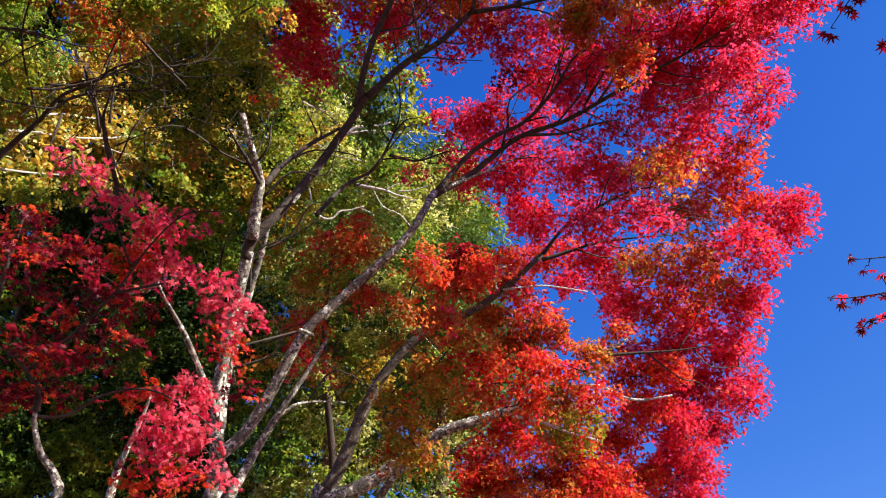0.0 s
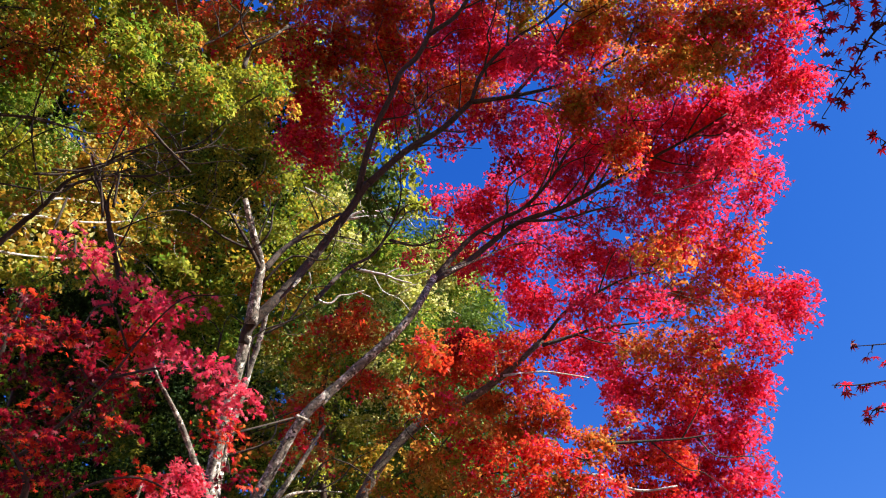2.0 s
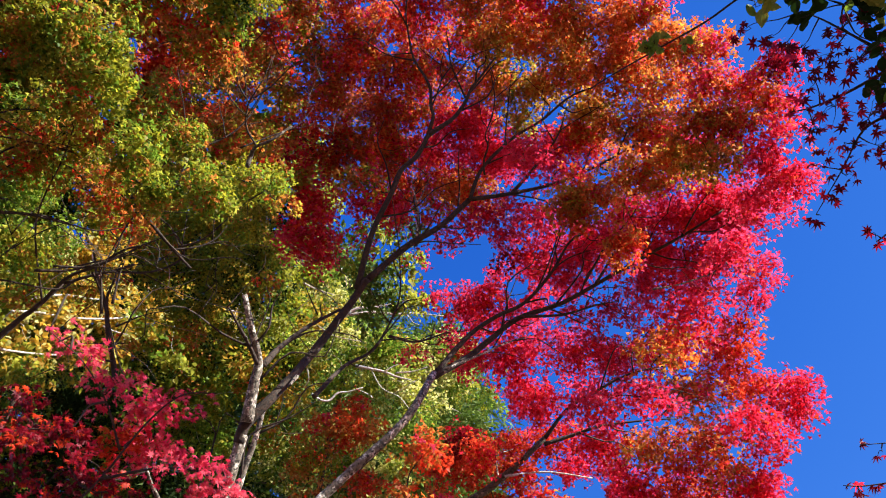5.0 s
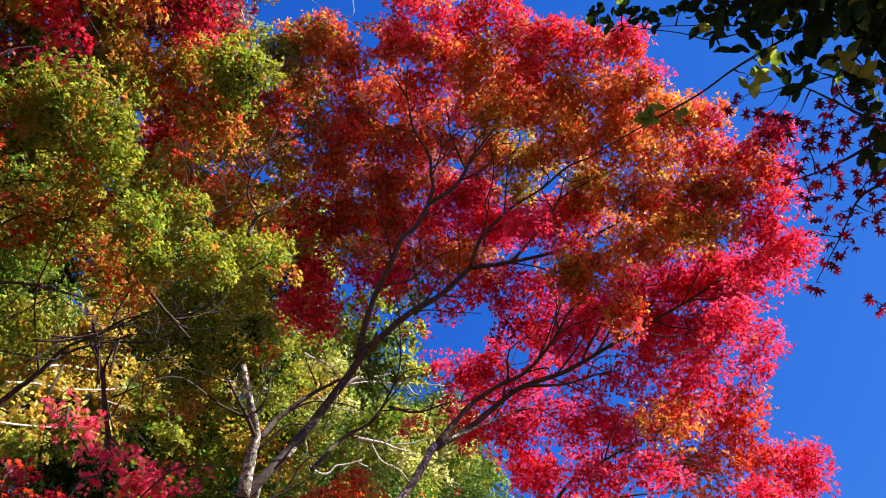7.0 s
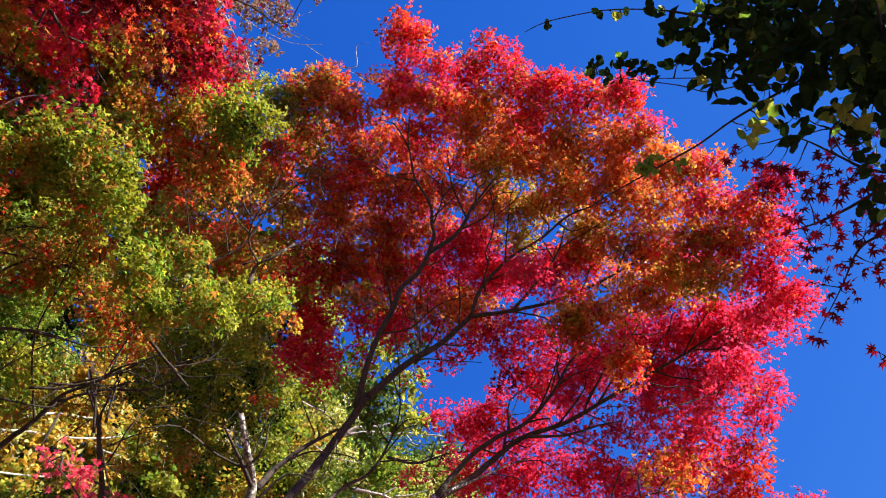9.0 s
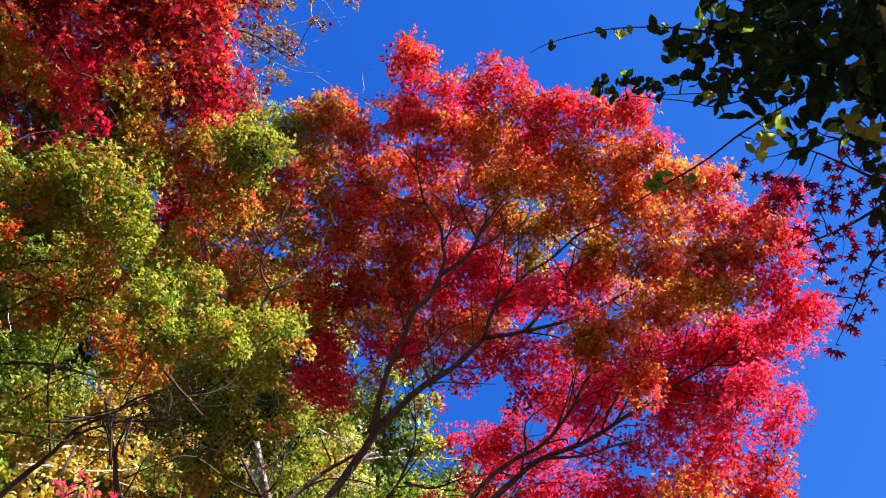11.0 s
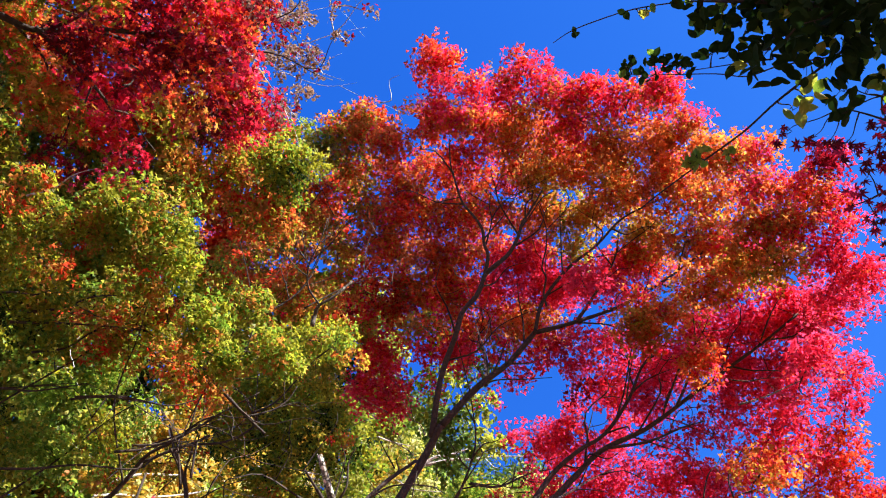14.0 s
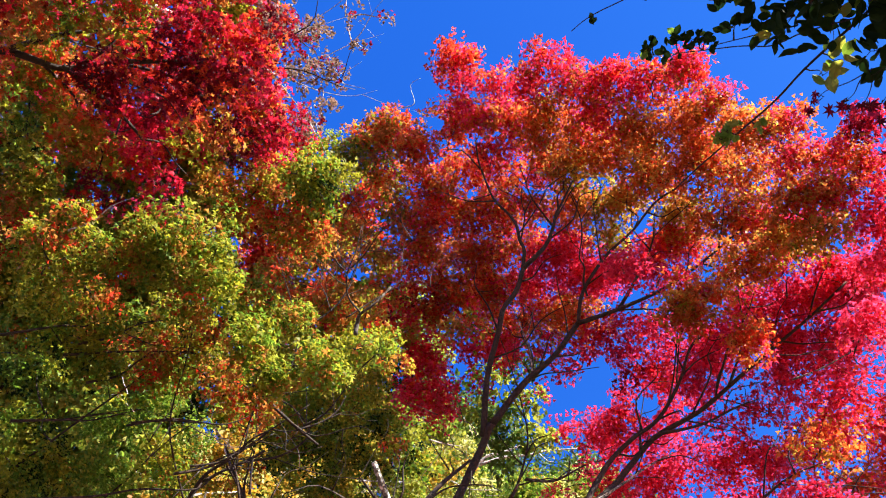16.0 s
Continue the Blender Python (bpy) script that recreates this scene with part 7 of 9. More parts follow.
rust_tree.bough(-7.79, 1.62, 15.24, 0.50, 0.53, "ember", 1.1)
rust_tree.bough(-7.37, 1.86, 15.50, 0.50, 0.53, "rust", 1.1)
rust_tree.bough(-6.74, 1.93, 15.76, 0.50, 0.53, "orange", 1.1)
rust_tree.bough(-5.94, 1.93, 15.27, 0.48, 0.50, "rust", 1.1)
rust_tree.bough(-5.23, 2.44, 15.52, 0.48, 0.50, "orange", 1.1)
rust_tree.bough(-4.86, 2.70, 15.98, 0.49, 0.52, "rust", 1.1)
rust_tree.bough(-4.32, 2.71, 16.41, 0.50, 0.53, "orange", 1.1)
rust_tree.bough(-8.81, 1.80, 14.43, 0.50, 0.53, "rust", 1.1)
rust_tree.bough(-8.39, 1.90, 14.92, 0.50, 0.53, "rust", 1.1)
rust_tree.bough(-7.85, 2.17, 15.08, 0.50, 0.53, "ember", 1.1)
rust_tree.bough(-7.38, 2.46, 14.87, 0.49, 0.52, "rust", 1.1)
rust_tree.bough(-6.94, 2.51, 15.39, 0.50, 0.53, "scarlet", 1.1)
rust_tree.bough(-6.37, 2.95, 15.69, 0.50, 0.53, "ember", 1.1)
rust_tree.bough(-5.59, 2.90, 15.12, 0.48, 0.50, "scarlet", 1.1)
rust_tree.bough(-5.18, 3.16, 16.46, 0.52, 0.54, "ember", 1.1)
rust_tree.bough(-4.36, 3.46, 15.98, 0.49, 0.52, "ember", 1.1)
rust_tree.bough(-8.99, 2.29, 14.09, 0.49, 0.52, "orange", 1.1)
rust_tree.bough(-8.54, 2.53, 14.42, 0.50, 0.53, "rust", 1.1)
rust_tree.bough(-8.17, 2.83, 14.66, 0.50, 0.53, "scarlet", 1.1)
rust_tree.bough(-6.98, 2.82, 14.30, 0.47, 0.49, "ember", 1.1)
rust_tree.bough(-6.54, 3.16, 14.44, 0.47, 0.49, "scarlet", 1.1)
rust_tree.bough(-6.19, 3.41, 14.91, 0.48, 0.50, "scarlet", 1.1)
rust_tree.bough(-5.48, 3.40, 14.96, 0.47, 0.49, "ember", 1.1)
rust_tree.bough(-5.21, 3.90, 15.90, 0.50, 0.53, "rust", 1.1)
rust_tree.bough(-4.38, 3.89, 15.76, 0.49, 0.52, "orange", 1.1)
rust_tree.finish()
# ---- the half-bare grey tree ----
grey_tree = Tree("bare_tree", (-6.40, -0.40, height(-6.40, -0.40) - 0.1), "half-bare grey tree with a few dry brown leaves", bark=BARK_PALE, shape="oval", size=0.032)
grey_tree.limb(0.116, 0.026, (-6.40, -0.40, 0.00), (-6.30, -0.30, 3.50), (-4.80, -0.41, 7.99), (-4.17, -0.09, 8.58), (-3.38, 0.38, 9.14), (-2.79, 0.91, 9.47), name="trunk")
grey_tree.limb(0.014, 0.001, (-2.95, 0.75, 9.43), (-2.48, 1.29, 9.54), (-2.14, 1.65, 9.60), (-1.77, 1.61, 9.71), (-1.40, 1.55, 9.82), (-1.03, 1.54, 9.90), shoots=2)
grey_tree.limb(0.007, 0.001, (-2.13, 1.64, 9.56), (-1.84, 1.88, 9.61), (-1.53, 2.04, 9.67), (-1.23, 2.07, 9.75), shoots=1)
grey_tree.limb(0.007, 0.001, (-2.55, 1.15, 9.52), (-2.01, 1.26, 9.68), (-1.52, 1.17, 9.83), (-1.14, 1.05, 9.93), (-1.10, 1.35, 9.92), shoots=2)
grey_tree.limb(0.007, 0.001, (-2.25, 1.49, 9.55), (-2.09, 1.92, 9.54), (-1.94, 2.21, 9.54), (-1.82, 2.44, 9.54), shoots=1)
grey_tree.limb(0.006, 0.001, (-1.76, 1.60, 9.66), (-1.58, 1.79, 9.71), (-1.33, 1.75, 9.81))
grey_tree.limb(0.009, 0.002, (-3.36, 1.82, 6.86), (-3.21, 1.83, 6.99), (-3.09, 1.79, 7.11), (-2.96, 1.80, 7.22))
grey_tree.bough(-1.94, 1.13, 9.54, 0.24, 0.25, "dry", 0.27)
grey_tree.bough(-1.85, 1.41, 10.24, 0.26, 0.34, "dry", 0.21)
grey_tree.bough(-1.91, 1.62, 9.40, 0.30, 0.25, "dry", 0.23)
grey_tree.bough(-1.58, 1.71, 9.44, 0.24, 0.25, "dry", 0.15)
grey_tree.bough(-1.81, 2.04, 9.49, 0.21, 0.19, "dry", 0.15)
grey_tree.bough(-1.26, 1.59, 9.58, 0.18, 0.13, "dry", 0.10)
grey_tree.bough(-2.29, 1.23, 9.87, 0.25, 0.33, "dry", 0.32)
grey_tree.bough(-1.26, 1.23, 9.52, 0.18, 0.19, "dry", 0.07)
grey_tree.bough(-2.21, 2.27, 9.91, 0.26, 0.27, "dry", 0.21)
grey_tree.bough(-2.06, 0.75, 10.18, 0.39, 0.34, "dry", 0.32)
grey_tree.bough(-0.88, 1.31, 9.45, 0.07, 0.09, "dry", 0.21)
grey_tree.finish(BARK_PALE)
# ---- the woods on the hillside ----
gold_tree = Tree("broadleaf_tree", (-5.42, 8.81, height(-5.42, 8.81) - 0.2), "broadleaf tree with golden leaves on pale branches", group="woods on the hillside", bark=BARK_PALE, shape="chip", size=0.088)
gold_tree.limb(0.08, 0.016, (-5.42, 8.81, height(-5.42, 8.81) - 0.3), (-5.42, 8.81, 5.09), (-5.63, 8.01, 7.34), (-5.06, 6.89, 9.59), name="trunk", bark=BARK_DARK)
gold_tree.limb(0.030, 0.024, (-3.43, 6.12, 7.24), (-3.50, 6.02, 7.45), (-3.49, 5.73, 7.51), (-3.51, 5.63, 7.60), (-3.58, 5.62, 7.79), bark=BARK_DARK)
gold_tree.limb(0.024, 0.010, (-3.54, 5.56, 7.72), (-3.61, 5.51, 7.87), (-3.58, 5.29, 7.85), (-3.62, 5.19, 7.92), (-3.69, 5.17, 8.11), (-3.67, 5.00, 8.11), bark=BARK_DARK, shoots=2)
gold_tree.limb(0.018, 0.006, (-3.54, 5.56, 7.72), (-3.58, 5.49, 7.91), (-3.46, 5.28, 7.92), (-3.44, 5.22, 8.00), (-3.45, 5.23, 8.20), bark=BARK_DARK)
gold_tree.limb(0.014, 0.005, (-3.49, 5.85, 7.48), (-3.46, 5.85, 7.64), (-3.34, 5.67, 7.65), (-3.28, 5.58, 7.77), (-3.24, 5.60, 8.00), bark=BARK_DARK, shoots=1)
gold_tree.limb(0.016, 0.005, (-3.46, 5.95, 7.39), (-3.58, 5.98, 7.45), (-3.59, 5.83, 7.35), (-3.63, 5.78, 7.38), bark=BARK_DARK)
gold_tree.limb(0.016, 0.006, (-3.24, 5.09, 8.28), (-3.40, 5.17, 8.27), (-3.50, 5.09, 8.06), (-3.71, 5.08, 7.96), (-3.96, 5.14, 7.97), (-4.11, 5.03, 7.82), bark=BARK_DARK, shoots=2)
gold_tree.limb(0.014, 0.005, (-3.30, 5.23, 8.14), (-3.52, 5.29, 8.11), (-3.67, 5.19, 7.89), (-3.78, 5.19, 7.83), (-3.94, 5.29, 7.87), bark=BARK_DARK)
gold_tree.limb(0.022, 0.012, (-5.42, 6.77, 9.34), (-5.35, 6.89, 9.54), (-5.22, 7.06, 9.75), (-5.07, 7.24, 9.91), (-4.93, 7.41, 10.06))
gold_tree.limb(0.018, 0.012, (-5.47, 6.66, 8.98), (-5.33, 6.89, 9.22), (-5.17, 7.12, 9.39), (-4.95, 7.39, 9.63), (-4.72, 7.65, 9.92), (-4.53, 7.85, 10.18))
gold_tree.limb(0.018, 0.010, (-5.48, 6.66, 8.34), (-5.30, 6.80, 8.42), (-5.17, 7.03, 8.60), (-4.97, 7.32, 8.85))
gold_tree.limb(0.012, 0.006, (-4.79, 7.58, 9.68), (-4.67, 7.72, 9.72), (-4.49, 7.91, 9.82))
gold_tree.bough(-5.64, 6.86, 10.26, 0.43, 0.38, "honey", 0.36)
gold_tree.bough(-5.01, 7.70, 10.27, 0.45, 0.39, "honey", 0.36)
gold_tree.bough(-5.54, 6.74, 9.41, 0.34, 0.36, "lime", 0.48)
gold_tree.bough(-5.35, 7.12, 8.38, 0.33, 0.21, "lime", 0.48)
gold_tree.bough(-4.79, 7.92, 9.55, 0.36, 0.30, "honey", 0.22)
gold_tree.bough(-5.32, 7.12, 11.53, 0.46, 0.40, "moss", 0.35)
gold_tree.bough(-4.55, 8.13, 10.24, 0.44, 0.39, "lime", 0.39)
gold_tree.bough(-5.76, 6.60, 8.73, 0.40, 0.55, "moss", 0.27)
gold_tree.bough(-5.84, 6.53, 10.33, 0.37, 0.38, "lime", 0.48)
gold_tree.bough(-6.14, 6.77, 8.13, 0.52, 0.55, "green", 0.36)
gold_tree.bough(-6.33, 5.70, 11.53, 0.35, 0.32, "moss", 0.41)
gold_tree.bough(-5.67, 6.33, 12.30, 0.37, 0.33, "moss", 0.41)
gold_tree.bough(-4.88, 6.92, 13.23, 0.39, 0.36, "moss", 0.41)
gold_tree.bough(-3.76, 7.42, 14.62, 0.42, 0.37, "moss", 0.41)
gold_tree.bough(-6.39, 5.65, 10.55, 0.33, 0.31, "moss", 0.41)
gold_tree.bough(-5.97, 6.30, 11.44, 0.35, 0.33, "moss", 0.41)
gold_tree.bough(-5.26, 6.99, 12.30, 0.37, 0.34, "moss", 0.41)
gold_tree.bough(-4.25, 7.72, 13.27, 0.39, 0.36, "moss", 0.41)
gold_tree.bough(-3.22, 8.01, 14.29, 0.41, 0.38, "moss", 0.41)
gold_tree.bough(-6.07, 6.29, 10.49, 0.33, 0.30, "moss", 0.31)
gold_tree.bough(-5.31, 6.99, 11.46, 0.36, 0.32, "moss", 0.31)
gold_tree.bough(-4.70, 7.50, 12.11, 0.37, 0.33, "moss", 0.31)
gold_tree.bough(-3.81, 8.02, 13.23, 0.39, 0.35, "moss", 0.41)
gold_tree.bough(-5.95, 6.37, 9.71, 0.31, 0.29, "lime", 0.34)
gold_tree.bough(-5.51, 6.86, 10.23, 0.33, 0.30, "honey", 0.34)
gold_tree.bough(-4.94, 7.41, 11.24, 0.36, 0.32, "honey", 0.34)
gold_tree.bough(-4.07, 8.19, 12.16, 0.37, 0.35, "gold", 0.45)
gold_tree.bough(-2.88, 8.88, 12.78, 0.40, 0.36, "lime", 0.45)
gold_tree.bough(-5.73, 6.75, 9.71, 0.32, 0.29, "lime", 0.45)
gold_tree.bough(-5.21, 7.37, 10.33, 0.34, 0.30, "honey", 0.34)
gold_tree.bough(-4.28, 8.21, 11.29, 0.36, 0.33, "gold", 0.45)
gold_tree.bough(-3.55, 8.67, 12.03, 0.38, 0.34, "gold", 0.45)
gold_tree.bough(-5.66, 6.72, 8.75, 0.30, 0.28, "lime", 0.26)
gold_tree.bough(-5.27, 7.25, 9.39, 0.31, 0.29, "honey", 0.34)
gold_tree.bough(-4.71, 8.01, 10.06, 0.34, 0.30, "honey", 0.34)
gold_tree.bough(-3.72, 8.70, 11.17, 0.36, 0.33, "gold", 0.45)
gold_tree.bough(-2.90, 9.30, 11.51, 0.38, 0.34, "lime", 0.45)
gold_tree.bough(-5.23, 7.20, 8.69, 0.31, 0.27, "lime", 0.45)
gold_tree.bough(-4.87, 7.80, 9.30, 0.32, 0.29, "honey", 0.34)
gold_tree.bough(-4.04, 8.62, 10.04, 0.34, 0.31, "lime", 0.45)
gold_tree.bough(-3.14, 9.26, 10.68, 0.36, 0.32, "gold", 0.45)
gold_tree.bough(-1.60, 6.96, 10.93, 0.40, 0.40, "needle", 0.14)
gold_tree.bough(-0.96, 7.05, 11.20, 0.40, 0.40, "lime", 0.45)
gold_tree.bough(-0.50, 6.92, 11.08, 0.39, 0.39, "needle", 0.38)
gold_tree.bough(-1.47, 7.42, 10.85, 0.40, 0.40, "lime", 0.36)
gold_tree.bough(-1.02, 7.41, 10.66, 0.39, 0.39, "needle", 0.45)
gold_tree.bough(-0.55, 7.40, 10.96, 0.40, 0.40, "lime", 0.45)
gold_tree.bough(-1.04, 7.78, 10.34, 0.40, 0.40, "needle", 0.45)
gold_tree.bough(-0.52, 7.86, 10.59, 0.40, 0.40, "lime", 0.45)
gold_tree.bough(-5.38, 7.28, 9.84, 0.24, 0.17, "honey", 0.60)
gold_tree.bough(-5.20, 7.34, 10.14, 0.24, 0.17, "honey", 0.60)
gold_tree.bough(-5.35, 7.16, 10.23, 0.24, 0.17, "honey", 0.60)
gold_tree.bough(-5.42, 7.09, 9.27, 0.23, 0.16, "honey", 0.60)
gold_tree.bough(-4.85, 7.89, 10.17, 0.25, 0.17, "honey", 0.60)
gold_tree.bough(-5.30, 7.17, 10.75, 0.25, 0.18, "honey", 0.60)
gold_tree.bough(-5.52, 6.98, 10.56, 0.25, 0.17, "honey", 0.60)
gold_tree.bough(-4.96, 7.58, 10.80, 0.25, 0.17, "honey", 0.60)
gold_tree.bough(-5.35, 7.01, 8.85, 0.22, 0.16, "honey", 0.60)
gold_tree.bough(-5.18, 7.42, 9.19, 0.23, 0.16, "honey", 0.60)
gold_tree.bough(-4.75, 7.88, 10.75, 0.25, 0.18, "honey", 0.60)
gold_tree.bough(-5.63, 6.76, 9.38, 0.23, 0.16, "honey", 0.60)
gold_tree.bough(-4.47, 8.14, 10.44, 0.25, 0.18, "honey", 0.60)
gold_tree.bough(-5.71, 6.59, 10.42, 0.22, 0.15, "honey", 0.58)
gold_tree.bough(-5.56, 6.79, 10.25, 0.24, 0.17, "honey", 0.58)
gold_tree.bough(-5.48, 6.93, 10.82, 0.23, 0.16, "honey", 0.80)
gold_tree.bough(-5.23, 7.27, 10.99, 0.25, 0.17, "honey", 0.65)
gold_tree.bough(-5.63, 6.77, 9.64, 0.20, 0.14, "honey", 0.86)
gold_tree.bough(-5.43, 7.09, 9.76, 0.17, 0.13, "honey", 0.79)
gold_tree.bough(-5.23, 7.39, 9.85, 0.19, 0.14, "honey", 0.77)
gold_tree.bough(-5.01, 7.58, 10.29, 0.20, 0.14, "honey", 0.84)
gold_tree.bough(-5.54, 6.91, 9.02, 0.19, 0.14, "honey", 0.82)
gold_tree.bough(-5.44, 7.16, 9.58, 0.20, 0.14, "honey", 0.71)
gold_tree.bough(-5.40, 6.88, 8.49, 0.23, 0.16, "honey", 0.64)
gold_tree.bough(-5.30, 7.16, 8.47, 0.18, 0.12, "honey", 0.60)
gold_tree.bough(-5.15, 7.22, 8.65, 0.22, 0.16, "honey", 0.61)
gold_tree.bough(-5.03, 7.60, 9.40, 0.22, 0.16, "honey", 0.76)
gold_tree.bough(-5.75, 6.65, 10.42, 0.17, 0.13, "honey", 0.67)
gold_tree.bough(-5.08, 7.40, 10.78, 0.26, 0.18, "honey", 0.59)
gold_tree.bough(-5.20, 7.29, 9.57, 0.25, 0.18, "honey", 0.79)
gold_tree.bough(-4.66, 7.99, 9.82, 0.18, 0.13, "honey", 0.78)
gold_tree.bough(-4.57, 7.99, 10.61, 0.23, 0.18, "honey", 0.73)
gold_tree.bough(-5.25, 7.14, 11.41, 0.20, 0.13, "honey", 0.71)
gold_tree.finish(BARK_PALE)
lime_tree = Tree("broadleaf_tree", (-2.15, 14.75, height(-2.15, 14.75) - 0.2), "broadleaf tree with yellow-green leaves and bleached white branches", group="woods on the hillside", bark=BARK_PALE, shape="chip", size=0.074)
lime_tree.limb(0.12, 0.03, (-2.15, 14.75, height(-2.15, 14.75) - 0.3), (-2.15, 14.75, 7.41), (-2.44, 13.25, 10.78), (-1.72, 11.34, 14.14), name="trunk", bark=BARK_DARK)
lime_tree.limb(0.026, 0.010, (-2.25, 10.21, 10.76), (-2.10, 10.34, 10.73), (-1.96, 10.39, 10.77), (-1.83, 10.36, 10.91), (-1.65, 10.40, 10.98), (-1.41, 10.41, 11.08), shoots=1)
lime_tree.limb(0.032, 0.013, (-1.51, 9.96, 11.18), (-1.25, 10.05, 11.19), (-1.01, 10.14, 11.20), (-0.82, 10.24, 11.19), (-0.55, 10.33, 11.18), shoots=1)
lime_tree.limb(0.016, 0.006, (-1.00, 10.06, 11.14), (-0.86, 10.04, 11.24), (-0.70, 10.05, 11.33))
lime_tree.limb(0.016, 0.006, (-0.81, 10.09, 11.13), (-0.52, 10.12, 11.19), (-0.25, 10.11, 11.29))
lime_tree.limb(0.036, 0.014, (-1.89, 9.42, 11.65), (-1.69, 9.34, 11.82), (-1.50, 9.30, 11.95), (-1.22, 9.34, 12.02), (-0.93, 9.35, 12.11), (-0.61, 9.33, 12.22), shoots=1)
lime_tree.limb(0.028, 0.011, (-1.64, 9.31, 11.79), (-1.21, 9.34, 11.89), (-0.82, 9.42, 11.93), (-0.52, 9.45, 11.98), (0.08, 9.54, 11.99), shoots=1)
lime_tree.limb(0.020, 0.008, (-3.91, 8.97, 11.47), (-3.40, 9.16, 11.56), (-2.93, 9.36, 11.59))
lime_tree.limb(0.020, 0.008, (-3.84, 9.07, 11.41), (-3.31, 9.24, 11.51), (-2.97, 9.31, 11.63))
lime_tree.limb(0.014, 0.006, (-3.80, 8.93, 11.55), (-3.22, 9.16, 11.62), (-2.86, 9.31, 11.66))
lime_tree.limb(0.016, 0.006, (-2.43, 8.81, 12.08), (-2.20, 8.95, 12.07), (-1.89, 9.09, 12.07))
lime_tree.limb(0.014, 0.006, (-1.90, 8.59, 12.36), (-1.73, 8.77, 12.31), (-1.69, 8.99, 12.20))
lime_tree.limb(0.014, 0.006, (-2.34, 9.91, 11.06), (-2.32, 10.08, 10.97), (-2.41, 10.20, 10.88))
lime_tree.limb(0.014, 0.006, (-1.41, 9.20, 11.92), (-1.45, 9.13, 12.05), (-1.27, 9.10, 12.16))
lime_tree.limb(0.012, 0.005, (-2.18, 9.39, 11.62), (-1.89, 9.59, 11.55), (-1.41, 9.74, 11.56))
lime_tree.bough(-0.99, 12.02, 13.11, 0.85, 0.64, "pale", 0.52)
lime_tree.bough(-1.69, 11.60, 13.21, 0.72, 0.63, "green", 0.52)
lime_tree.bough(-0.51, 12.24, 12.49, 0.71, 0.50, "pale", 0.52)
lime_tree.bough(-1.51, 12.61, 12.83, 0.74, 0.52, "pale", 0.42)
lime_tree.bough(-2.64, 11.10, 13.88, 0.61, 0.51, "gold", 0.42)
lime_tree.bough(-3.19, 11.30, 14.29, 0.63, 0.53, "pale", 0.36)
lime_tree.bough(-3.64, 11.41, 13.88, 0.62, 0.52, "pale", 0.31)
lime_tree.bough(-2.23, 11.75, 13.87, 0.62, 0.52, "pale", 0.42)
lime_tree.bough(-2.11, 10.62, 13.86, 0.59, 0.50, "pale", 0.26)
lime_tree.bough(-2.91, 11.73, 13.35, 0.61, 0.64, "pale", 0.42)
lime_tree.bough(-4.04, 11.26, 13.55, 0.61, 0.64, "pale", 0.21)
lime_tree.bough(-3.72, 11.65, 12.46, 0.59, 0.62, "rust", 0.31)
lime_tree.bough(-2.67, 12.12, 12.89, 0.61, 0.51, "gold", 0.31)
lime_tree.bough(-0.99, 11.65, 13.42, 0.48, 0.51, "gold", 0.26)
lime_tree.bough(-1.71, 13.03, 11.61, 0.72, 0.63, "pale", 0.52)
lime_tree.bough(-2.73, 13.95, 11.10, 0.74, 0.65, "pale", 0.52)
lime_tree.bough(-1.73, 14.01, 10.56, 0.73, 0.64, "pale", 0.36)
lime_tree.bough(-2.61, 14.00, 9.73, 0.71, 0.63, "pale", 0.52)
lime_tree.bough(-1.48, 14.36, 9.93, 0.73, 0.64, "gold", 0.42)
lime_tree.bough(-2.71, 15.16, 9.30, 0.75, 0.66, "pale", 0.42)
lime_tree.bough(-1.94, 14.88, 8.90, 0.73, 0.64, "pale", 0.52)
lime_tree.bough(-3.24, 14.70, 8.33, 0.72, 0.63, "green", 0.52)
lime_tree.bough(-2.54, 14.88, 7.92, 0.83, 0.62, "pale", 0.42)
lime_tree.bough(-3.49, 15.22, 7.83, 0.85, 0.64, "pale", 0.42)
lime_tree.bough(-1.25, 15.49, 8.42, 0.74, 0.65, "pale", 0.42)
lime_tree.bough(-1.01, 13.80, 10.98, 0.61, 0.64, "pale", 0.36)
lime_tree.bough(-3.46, 13.31, 11.84, 0.75, 0.78, "pale", 0.42)
lime_tree.bough(-3.61, 13.84, 10.46, 0.73, 0.77, "pale", 0.36)
lime_tree.bough(-3.86, 14.63, 9.56, 0.74, 0.78, "green", 0.36)
lime_tree.bough(-0.30, 15.43, 8.39, 0.73, 0.77, "green", 0.31)
lime_tree.bough(0.19, 14.49, 10.27, 0.61, 0.77, "green", 0.36)
lime_tree.bough(0.41, 15.11, 8.74, 0.61, 0.76, "pale", 0.31)
lime_tree.bough(-1.64, 15.27, 7.38, 1.07, 0.63, "green", 0.52)
lime_tree.bough(0.16, 15.91, 7.61, 0.86, 0.78, "pale", 0.36)
lime_tree.bough(-5.11, 11.57, 13.20, 0.75, 0.78, "rust", 0.52)
lime_tree.bough(-5.62, 11.83, 12.48, 0.74, 0.65, "moss", 0.52)
lime_tree.bough(-4.69, 11.97, 12.29, 0.73, 0.76, "moss", 0.42)
lime_tree.bough(-4.39, 12.37, 11.41, 0.71, 0.75, "green", 0.36)
lime_tree.bough(-5.15, 12.12, 11.51, 0.72, 0.75, "green", 0.36)
lime_tree.bough(0.45, 12.91, 12.43, 0.49, 0.51, "needle", 0.52)
